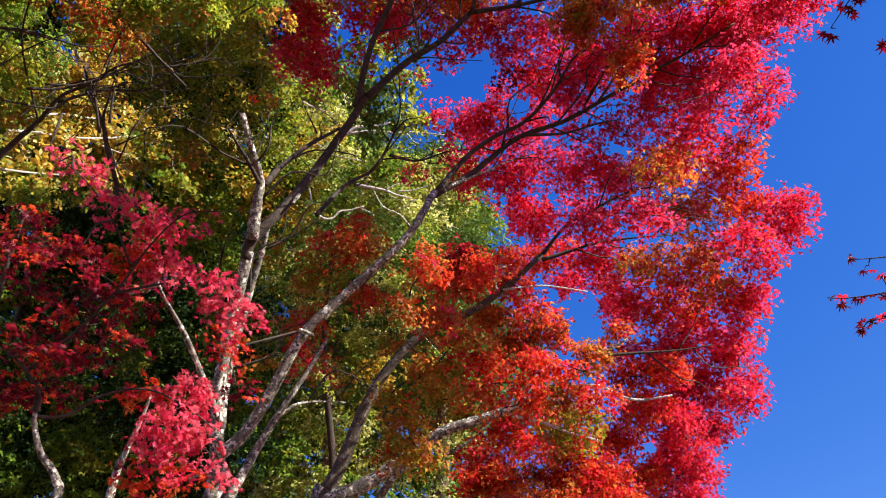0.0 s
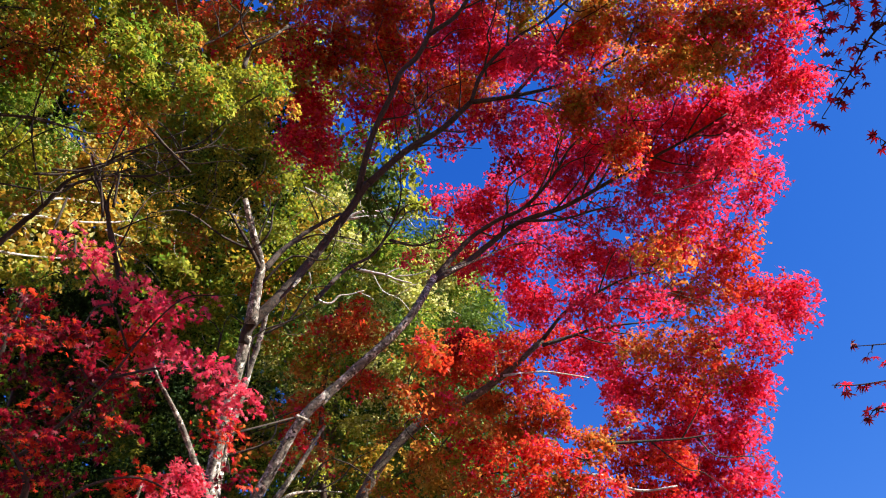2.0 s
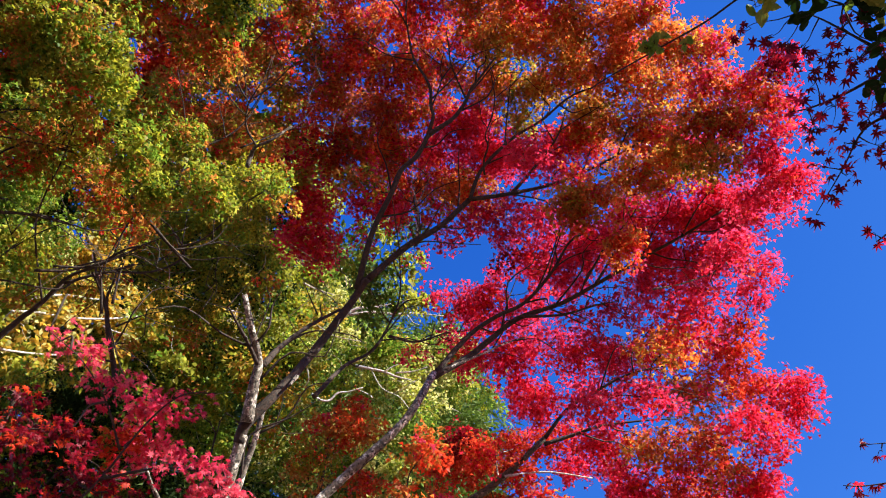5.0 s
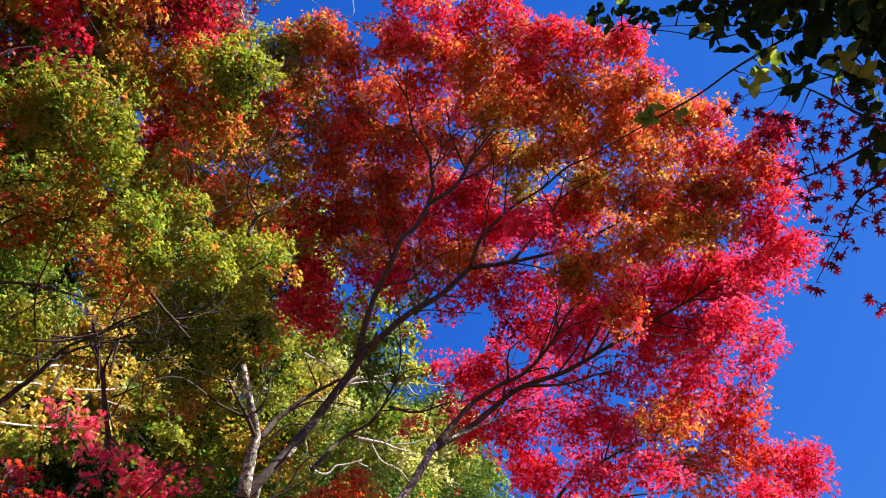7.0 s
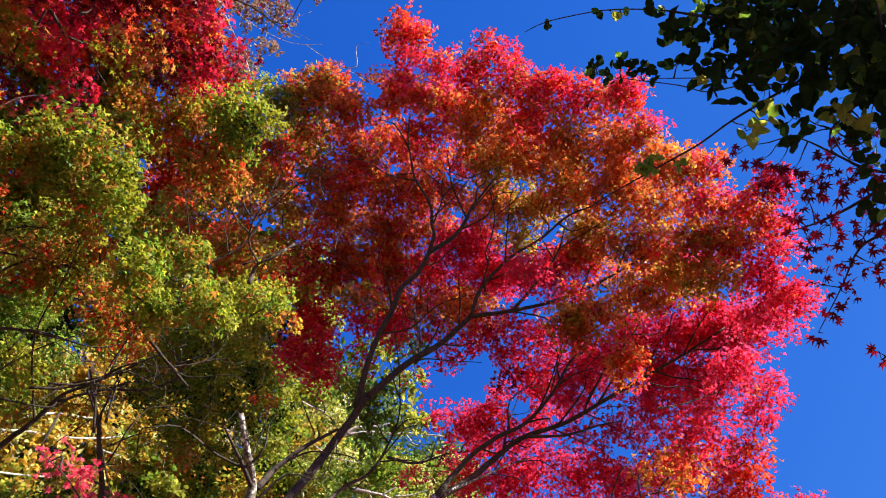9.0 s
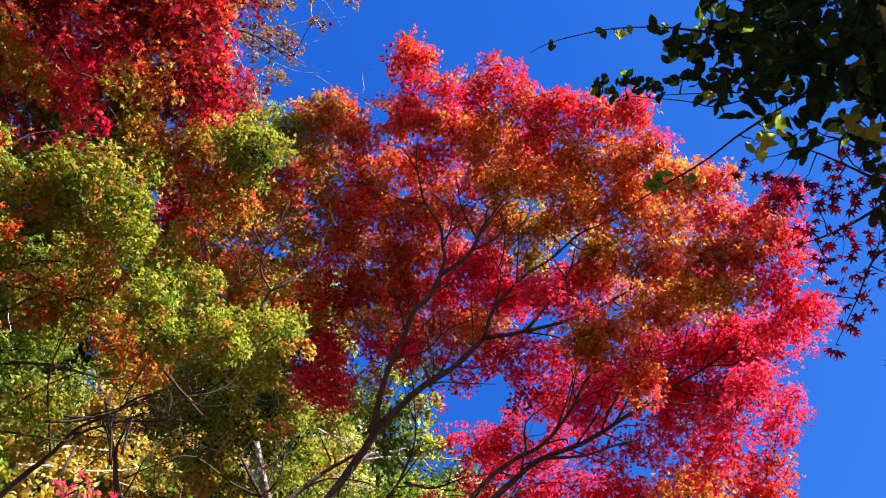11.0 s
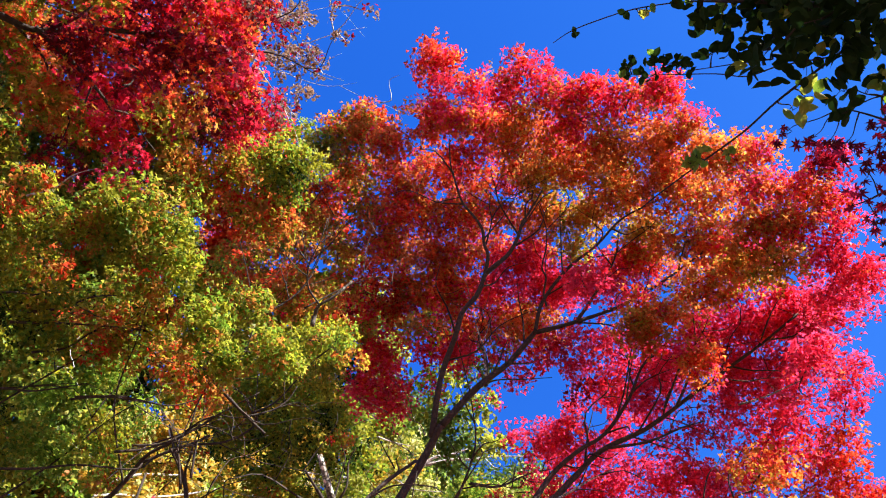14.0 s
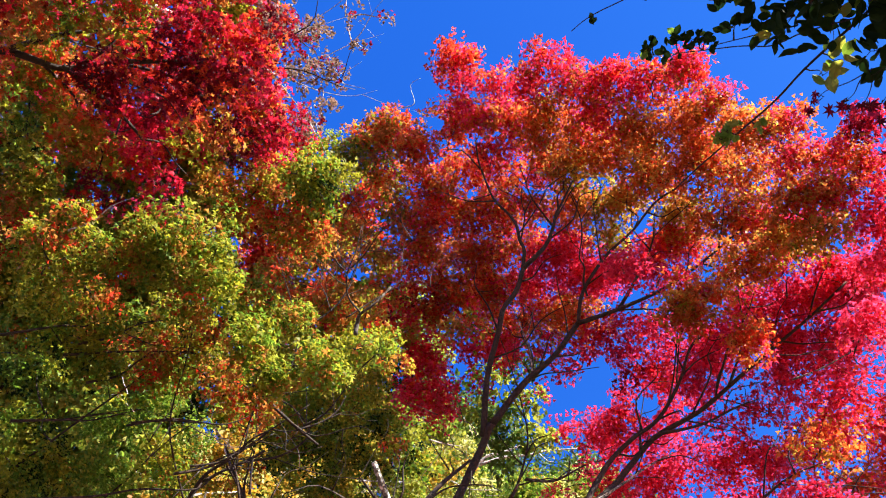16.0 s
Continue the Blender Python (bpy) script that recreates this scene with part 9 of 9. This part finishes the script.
back_tree.bough(-2.34, 21.59, 14.25, 0.91, 0.88, "dark", 0.75)
back_tree.bough(-1.67, 21.09, 13.83, 0.89, 0.86, "green", 0.75)
back_tree.bough(-0.16, 22.08, 14.50, 0.93, 0.90, "dark", 0.75)
back_tree.bough(0.41, 21.98, 14.31, 0.92, 0.89, "green", 0.75)
back_tree.bough(-2.38, 21.75, 13.18, 0.90, 0.87, "needle", 0.75)
back_tree.bough(-1.39, 20.96, 12.94, 0.87, 0.84, "green", 0.75)
back_tree.bough(-0.60, 21.13, 12.95, 0.87, 0.84, "green", 0.75)
back_tree.bough(0.59, 23.09, 13.62, 0.95, 0.91, "green", 0.75)
back_tree.bough(-2.88, 23.13, 12.42, 0.93, 0.90, "dark", 0.75)
back_tree.bough(-1.84, 23.19, 12.42, 0.93, 0.90, "dark", 0.75)
back_tree.bough(-0.37, 22.20, 12.28, 0.89, 0.86, "dark", 0.75)
back_tree.bough(0.47, 22.56, 12.24, 0.91, 0.88, "needle", 0.75)
back_tree.bough(-2.85, 22.93, 11.47, 0.91, 0.88, "moss", 0.75)
back_tree.bough(-1.16, 23.01, 11.47, 0.91, 0.88, "moss", 0.75)
back_tree.bough(-0.21, 22.49, 11.22, 0.89, 0.86, "needle", 0.75)
back_tree.bough(0.48, 22.72, 10.80, 0.89, 0.86, "needle", 0.75)
back_tree.bough(-2.49, 23.57, 10.12, 0.91, 0.88, "dark", 0.75)
back_tree.bough(-1.41, 23.76, 10.53, 0.92, 0.89, "needle", 0.75)
back_tree.bough(-0.59, 23.17, 10.20, 0.90, 0.87, "green", 0.75)
back_tree.bough(0.41, 23.22, 10.32, 0.90, 0.87, "dark", 0.75)
back_tree.finish()
slope_tree = Tree("broadleaf_tree", (-9.00, 15.50, height(-9.00, 15.50) - 0.2), "tall broadleaf tree with yellow-green leaves up the slope", group="woods on the hillside", bark=BARK_DARK, shape="chip", size=0.125)
slope_tree.limb(0.17, 0.04, (-9.00, 15.50, height(-9.00, 15.50) - 0.3), (-8.32, 12.67, 10.62), (-7.03, 9.85, 16.25), name="trunk")
slope_tree.bough(-9.97, 8.09, 15.62, 0.69, 0.67, "dark", 0.75)
slope_tree.bough(-9.48, 7.94, 16.16, 0.69, 0.67, "green", 0.75)
slope_tree.bough(-8.84, 8.41, 16.19, 0.69, 0.67, "gold", 0.75)
slope_tree.bough(-8.66, 8.51, 17.19, 0.72, 0.69, "lime", 0.75)
slope_tree.bough(-7.83, 8.53, 16.90, 0.70, 0.67, "lime", 0.75)
slope_tree.bough(-7.05, 8.53, 17.18, 0.69, 0.67, "dark", 0.75)
slope_tree.bough(-6.33, 8.44, 16.99, 0.68, 0.65, "lime", 0.75)
slope_tree.bough(-5.77, 8.73, 17.56, 0.69, 0.67, "lime", 0.75)
slope_tree.bough(-4.61, 9.00, 17.63, 0.69, 0.66, "lime", 0.75)
slope_tree.bough(-4.20, 9.17, 17.91, 0.70, 0.67, "lime", 0.75)
slope_tree.bough(-3.34, 9.65, 18.43, 0.71, 0.69, "lime", 0.75)
slope_tree.bough(-9.89, 8.36, 14.94, 0.68, 0.65, "dark", 0.75)
slope_tree.bough(-9.24, 8.61, 15.38, 0.68, 0.66, "green", 0.75)
slope_tree.bough(-8.68, 8.76, 15.82, 0.68, 0.66, "green", 0.75)
slope_tree.bough(-8.14, 8.82, 15.85, 0.68, 0.65, "dark", 0.75)
slope_tree.bough(-7.41, 9.19, 16.18, 0.68, 0.66, "gold", 0.75)
slope_tree.bough(-7.06, 9.89, 17.10, 0.72, 0.69, "lime", 0.75)
slope_tree.bough(-6.10, 9.58, 16.59, 0.68, 0.66, "green", 0.75)
slope_tree.bough(-5.63, 9.83, 17.40, 0.71, 0.68, "green", 0.75)
slope_tree.bough(-4.35, 9.49, 16.59, 0.66, 0.64, "lime", 0.75)
slope_tree.bough(-4.05, 9.55, 17.13, 0.68, 0.66, "lime", 0.75)
slope_tree.bough(-3.05, 10.11, 17.79, 0.70, 0.68, "lime", 0.75)
slope_tree.bough(-9.97, 8.96, 14.96, 0.69, 0.66, "dark", 0.75)
slope_tree.bough(-9.55, 9.65, 15.77, 0.71, 0.69, "dark", 0.75)
slope_tree.bough(-8.88, 9.35, 15.41, 0.69, 0.66, "lime", 0.75)
slope_tree.bough(-8.46, 9.63, 15.89, 0.70, 0.67, "green", 0.75)
slope_tree.bough(-7.53, 10.01, 16.07, 0.69, 0.67, "dark", 0.75)
slope_tree.bough(-7.10, 10.14, 16.23, 0.70, 0.67, "lime", 0.75)
slope_tree.bough(-6.36, 10.27, 16.59, 0.70, 0.68, "dark", 0.75)
slope_tree.bough(-5.31, 10.23, 16.73, 0.69, 0.67, "lime", 0.75)
slope_tree.bough(-4.70, 9.99, 16.46, 0.67, 0.65, "lime", 0.75)
slope_tree.bough(-3.87, 10.13, 16.36, 0.66, 0.64, "dark", 0.75)
slope_tree.bough(-2.99, 10.26, 16.83, 0.68, 0.65, "lime", 0.75)
slope_tree.bough(-9.67, 9.31, 14.12, 0.67, 0.64, "lime", 0.75)
slope_tree.bough(-8.89, 9.77, 14.38, 0.67, 0.64, "green", 0.75)
slope_tree.bough(-8.67, 9.78, 14.91, 0.68, 0.65, "gold", 0.75)
slope_tree.bough(-8.32, 10.55, 15.25, 0.70, 0.67, "lime", 0.75)
slope_tree.bough(-7.31, 10.51, 15.29, 0.68, 0.66, "lime", 0.75)
slope_tree.bough(-6.84, 10.97, 16.12, 0.71, 0.68, "lime", 0.75)
slope_tree.bough(-6.62, 11.19, 16.46, 0.72, 0.69, "lime", 0.75)
slope_tree.bough(-5.15, 10.99, 15.87, 0.68, 0.66, "lime", 0.75)
slope_tree.bough(-4.71, 10.83, 15.94, 0.67, 0.65, "lime", 0.75)
slope_tree.bough(-4.23, 11.42, 16.58, 0.70, 0.68, "lime", 0.75)
slope_tree.bough(-3.24, 11.28, 16.69, 0.69, 0.67, "lime", 0.75)
slope_tree.bough(-9.96, 10.47, 14.59, 0.71, 0.68, "lime", 0.75)
slope_tree.bough(-9.47, 10.54, 14.53, 0.70, 0.67, "lime", 0.75)
slope_tree.bough(-8.79, 10.31, 14.41, 0.68, 0.65, "gold", 0.75)
slope_tree.bough(-8.38, 11.24, 15.38, 0.71, 0.69, "dark", 0.75)
slope_tree.bough(-7.75, 11.07, 15.12, 0.69, 0.67, "dark", 0.75)
slope_tree.bough(-7.01, 11.57, 15.44, 0.70, 0.68, "lime", 0.75)
slope_tree.bough(-6.36, 11.51, 15.69, 0.70, 0.68, "lime", 0.75)
slope_tree.bough(-5.62, 11.82, 15.96, 0.71, 0.68, "lime", 0.75)
slope_tree.bough(-4.74, 12.04, 16.06, 0.70, 0.68, "dark", 0.75)
slope_tree.bough(-3.93, 11.68, 15.87, 0.68, 0.66, "lime", 0.75)
slope_tree.bough(-2.83, 11.46, 15.53, 0.66, 0.64, "lime", 0.75)
slope_tree.bough(-9.87, 10.74, 13.74, 0.69, 0.67, "gold", 0.75)
slope_tree.bough(-9.57, 11.53, 14.29, 0.71, 0.69, "lime", 0.75)
slope_tree.bough(-8.42, 11.04, 13.72, 0.67, 0.65, "lime", 0.75)
slope_tree.bough(-8.16, 11.87, 14.67, 0.71, 0.68, "green", 0.75)
slope_tree.bough(-7.50, 11.94, 14.70, 0.70, 0.68, "lime", 0.75)
slope_tree.bough(-6.78, 12.09, 15.07, 0.70, 0.68, "dark", 0.75)
slope_tree.bough(-6.13, 11.63, 14.69, 0.67, 0.65, "lime", 0.75)
slope_tree.bough(-4.97, 11.95, 14.56, 0.67, 0.64, "gold", 0.75)
slope_tree.bough(-4.75, 12.13, 14.92, 0.68, 0.65, "lime", 0.75)
slope_tree.bough(-3.79, 12.52, 15.65, 0.70, 0.67, "lime", 0.75)
slope_tree.bough(-3.21, 12.38, 15.41, 0.68, 0.66, "gold", 0.75)
slope_tree.bough(-9.50, 11.18, 13.05, 0.68, 0.65, "lime", 0.75)
slope_tree.bough(-9.18, 11.44, 13.42, 0.68, 0.66, "lime", 0.75)
slope_tree.bough(-8.73, 12.15, 13.90, 0.70, 0.68, "green", 0.75)
slope_tree.bough(-8.05, 11.73, 13.60, 0.68, 0.65, "lime", 0.75)
slope_tree.bough(-7.47, 12.32, 14.09, 0.69, 0.67, "dark", 0.75)
slope_tree.bough(-6.62, 12.25, 14.31, 0.68, 0.66, "lime", 0.75)
slope_tree.bough(-6.24, 13.17, 14.98, 0.72, 0.69, "green", 0.75)
slope_tree.bough(-5.65, 13.07, 15.02, 0.71, 0.69, "dark", 0.75)
slope_tree.bough(-4.67, 13.29, 14.88, 0.70, 0.68, "lime", 0.75)
slope_tree.bough(-3.75, 13.01, 15.05, 0.69, 0.67, "lime", 0.75)
slope_tree.bough(-3.26, 13.11, 14.73, 0.68, 0.66, "dark", 0.75)
slope_tree.bough(-9.89, 11.96, 13.04, 0.70, 0.68, "dark", 0.75)
slope_tree.bough(-9.28, 12.51, 13.41, 0.71, 0.69, "dark", 0.75)
slope_tree.bough(-8.40, 12.03, 12.74, 0.67, 0.65, "lime", 0.75)
slope_tree.bough(-7.67, 12.17, 12.85, 0.66, 0.64, "dark", 0.75)
slope_tree.bough(-7.30, 12.61, 13.70, 0.69, 0.66, "lime", 0.75)
slope_tree.bough(-6.43, 12.86, 13.46, 0.68, 0.65, "dark", 0.75)
slope_tree.bough(-6.30, 13.61, 14.25, 0.71, 0.69, "green", 0.75)
slope_tree.bough(-5.30, 13.12, 13.71, 0.68, 0.65, "lime", 0.75)
slope_tree.bough(-4.57, 14.03, 14.60, 0.71, 0.69, "green", 0.75)
slope_tree.bough(-3.82, 13.44, 14.48, 0.69, 0.67, "green", 0.75)
slope_tree.bough(-3.15, 13.93, 14.93, 0.71, 0.69, "lime", 0.75)
slope_tree.bough(-11.84, 4.58, 16.45, 0.71, 0.69, "lime", 0.75)
slope_tree.bough(-11.13, 4.68, 16.47, 0.70, 0.67, "moss", 0.75)
slope_tree.bough(-10.16, 4.98, 16.45, 0.68, 0.65, "lime", 0.75)
slope_tree.bough(-9.27, 4.98, 16.54, 0.66, 0.64, "green", 0.75)
slope_tree.bough(-9.64, 5.80, 17.84, 0.72, 0.69, "dark", 0.75)
slope_tree.bough(-8.54, 5.71, 17.77, 0.70, 0.67, "green", 0.75)
slope_tree.bough(-7.91, 6.42, 18.18, 0.71, 0.68, "dark", 0.75)
slope_tree.bough(-11.89, 5.17, 16.38, 0.71, 0.69, "lime", 0.75)
slope_tree.bough(-11.24, 5.24, 16.39, 0.70, 0.68, "lime", 0.75)
slope_tree.bough(-10.16, 5.39, 16.10, 0.67, 0.65, "dark", 0.75)
slope_tree.bough(-10.30, 6.00, 17.37, 0.72, 0.69, "dark", 0.75)
slope_tree.bough(-9.18, 5.96, 16.71, 0.68, 0.65, "green", 0.75)
slope_tree.bough(-8.82, 6.48, 17.38, 0.70, 0.67, "lime", 0.75)
slope_tree.bough(-8.00, 6.78, 17.60, 0.69, 0.67, "dark", 0.75)
slope_tree.bough(-11.86, 5.66, 15.54, 0.70, 0.67, "moss", 0.75)
slope_tree.bough(-11.12, 6.06, 15.84, 0.69, 0.67, "green", 0.75)
slope_tree.bough(-11.21, 6.33, 16.63, 0.72, 0.69, "moss", 0.75)
slope_tree.bough(-10.01, 6.81, 16.25, 0.69, 0.67, "moss", 0.75)
slope_tree.bough(-9.73, 7.11, 16.84, 0.71, 0.68, "dark", 0.75)
slope_tree.bough(-9.07, 7.24, 16.64, 0.69, 0.67, "green", 0.75)
slope_tree.bough(-8.71, 7.77, 17.59, 0.72, 0.69, "dark", 0.75)
slope_tree.bough(-12.45, 6.57, 15.47, 0.72, 0.69, "lime", 0.75)
slope_tree.bough(-11.35, 6.53, 15.13, 0.68, 0.66, "green", 0.75)
slope_tree.bough(-10.50, 6.98, 15.43, 0.68, 0.66, "lime", 0.75)
slope_tree.bough(-10.57, 7.64, 16.20, 0.71, 0.69, "lime", 0.75)
slope_tree.bough(-9.86, 7.70, 16.53, 0.71, 0.68, "lime", 0.75)
slope_tree.bough(-9.01, 8.08, 16.64, 0.70, 0.68, "dark", 0.75)
slope_tree.bough(-8.24, 8.00, 16.55, 0.68, 0.66, "dark", 0.75)
slope_tree.bough(-11.85, 6.78, 14.56, 0.68, 0.66, "dark", 0.75)
slope_tree.bough(-10.97, 7.16, 14.53, 0.67, 0.65, "dark", 0.75)
slope_tree.bough(-11.01, 7.48, 15.44, 0.70, 0.67, "lime", 0.75)
slope_tree.bough(-10.05, 7.69, 14.86, 0.67, 0.64, "dark", 0.75)
slope_tree.bough(-9.73, 8.17, 15.24, 0.68, 0.65, "lime", 0.75)
slope_tree.bough(-9.16, 8.53, 16.23, 0.70, 0.68, "green", 0.75)
slope_tree.bough(-8.12, 8.61, 15.45, 0.66, 0.64, "green", 0.75)
slope_tree.bough(-12.36, 7.85, 14.53, 0.71, 0.69, "moss", 0.75)
slope_tree.bough(-11.15, 7.71, 13.92, 0.66, 0.64, "moss", 0.75)
slope_tree.bough(-11.07, 8.18, 14.75, 0.69, 0.67, "dark", 0.75)
slope_tree.bough(-10.51, 8.41, 15.11, 0.69, 0.67, "green", 0.75)
slope_tree.bough(-9.62, 8.48, 15.02, 0.67, 0.65, "green", 0.75)
slope_tree.bough(-9.67, 9.51, 15.93, 0.72, 0.69, "green", 0.75)
slope_tree.bough(-8.49, 9.33, 15.46, 0.68, 0.66, "dark", 0.75)
slope_tree.bough(-12.20, 8.12, 13.70, 0.69, 0.67, "dark", 0.75)
slope_tree.bough(-11.96, 8.74, 14.41, 0.71, 0.69, "dark", 0.75)
slope_tree.bough(-11.38, 8.86, 14.35, 0.70, 0.68, "moss", 0.75)
slope_tree.bough(-10.40, 9.15, 14.33, 0.68, 0.66, "moss", 0.75)
slope_tree.bough(-9.67, 9.23, 14.18, 0.67, 0.64, "green", 0.75)
slope_tree.bough(-9.87, 10.02, 15.44, 0.72, 0.69, "dark", 0.75)
slope_tree.bough(-8.81, 10.31, 15.11, 0.69, 0.67, "moss", 0.75)
slope_tree.bough(-12.12, 8.76, 13.54, 0.69, 0.67, "moss", 0.75)
slope_tree.bough(-11.70, 9.17, 13.69, 0.70, 0.67, "moss", 0.75)
slope_tree.bough(-10.72, 9.17, 13.47, 0.67, 0.65, "green", 0.75)
slope_tree.bough(-10.53, 9.82, 14.14, 0.69, 0.67, "lime", 0.75)
slope_tree.bough(-10.07, 9.93, 14.44, 0.69, 0.67, "lime", 0.75)
slope_tree.bough(-9.61, 10.41, 14.45, 0.69, 0.67, "lime", 0.75)
slope_tree.bough(-8.46, 10.34, 14.39, 0.67, 0.65, "green", 0.75)
slope_tree.bough(-12.43, 9.26, 13.16, 0.70, 0.68, "green", 0.75)
slope_tree.bough(-11.26, 9.26, 12.68, 0.66, 0.64, "moss", 0.75)
slope_tree.bough(-11.17, 9.72, 13.05, 0.68, 0.66, "lime", 0.75)
slope_tree.bough(-10.34, 9.85, 13.16, 0.67, 0.64, "lime", 0.75)
slope_tree.bough(-10.24, 10.78, 14.06, 0.70, 0.68, "dark", 0.75)
slope_tree.bough(-9.35, 10.97, 13.98, 0.69, 0.67, "green", 0.75)
slope_tree.bough(-8.70, 11.19, 14.17, 0.69, 0.66, "lime", 0.75)
slope_tree.finish()
# a conifer with whorls of drooping boughs, behind the others


def conifer(foot, top, reach, label, tiers, start):
    tree = Tree("conifer_tree", foot, label, group="woods on the hillside", bark=BARK_CONIFER, shape="needle", size=0.34)
    a, b = Vector(foot), Vector(top)
    tree.limb(0.28, 0.03, a - Vector((0, 0, 0.2)), a.lerp(b, 0.35), a.lerp(b, 0.7), b, name="trunk")
    for k in range(tiers):
        s = start + (1 - start) * k / tiers
        hub = a.lerp(b, s)
        far = reach * (1 - s) ** 0.75 / (1 - start) ** 0.75
        for j in range(7):
            g = j * math.tau / 7 + k * 0.8 + rng.normal() * 0.2
            long = max(0.3, far * (0.75 + 0.4 * rng.random()))
            way = Vector((math.cos(g), math.sin(g), 0.0))
            tip = hub + way * long + Vector((0, 0, 0.10 * long - 0.03 * long * long))
            tree.limb(0.035 * (1 - s) + 0.012, 0.008, hub, hub.lerp(tip, 0.5) + Vector((0, 0, 0.06 * long)), tip, name="bough", sides=5)
            for q in (0.45, 0.75, 1.0):
                if q * long < 0.25:
                    continue
                p = hub.lerp(tip, q)
                tree.crown.bough(p.x, p.y, p.z, 0.20 + 0.26 * long * q ** 0.5, 0.26, "needle", 2.0)
    tree.finish()


conifer((-2.80, 20.31, height(-2.80, 20.31) - 0.1), (-3.23, 15.75, 22.03), 5.2, "tall conifer with light green needles", 13, 0.38)
conifer((-0.01, 18.62, height(-0.01, 18.62) - 0.1), (-0.07, 15.50, 18.59), 2.0, "slim conifer with fresh green needles", 12, 0.45)
conifer((-9.5, 21.0, height(-9.5, 21.0) - 0.1), (-9.0, 21.0, 24.0), 4.5, "dark conifer standing deep in the woods", 10, 0.2)
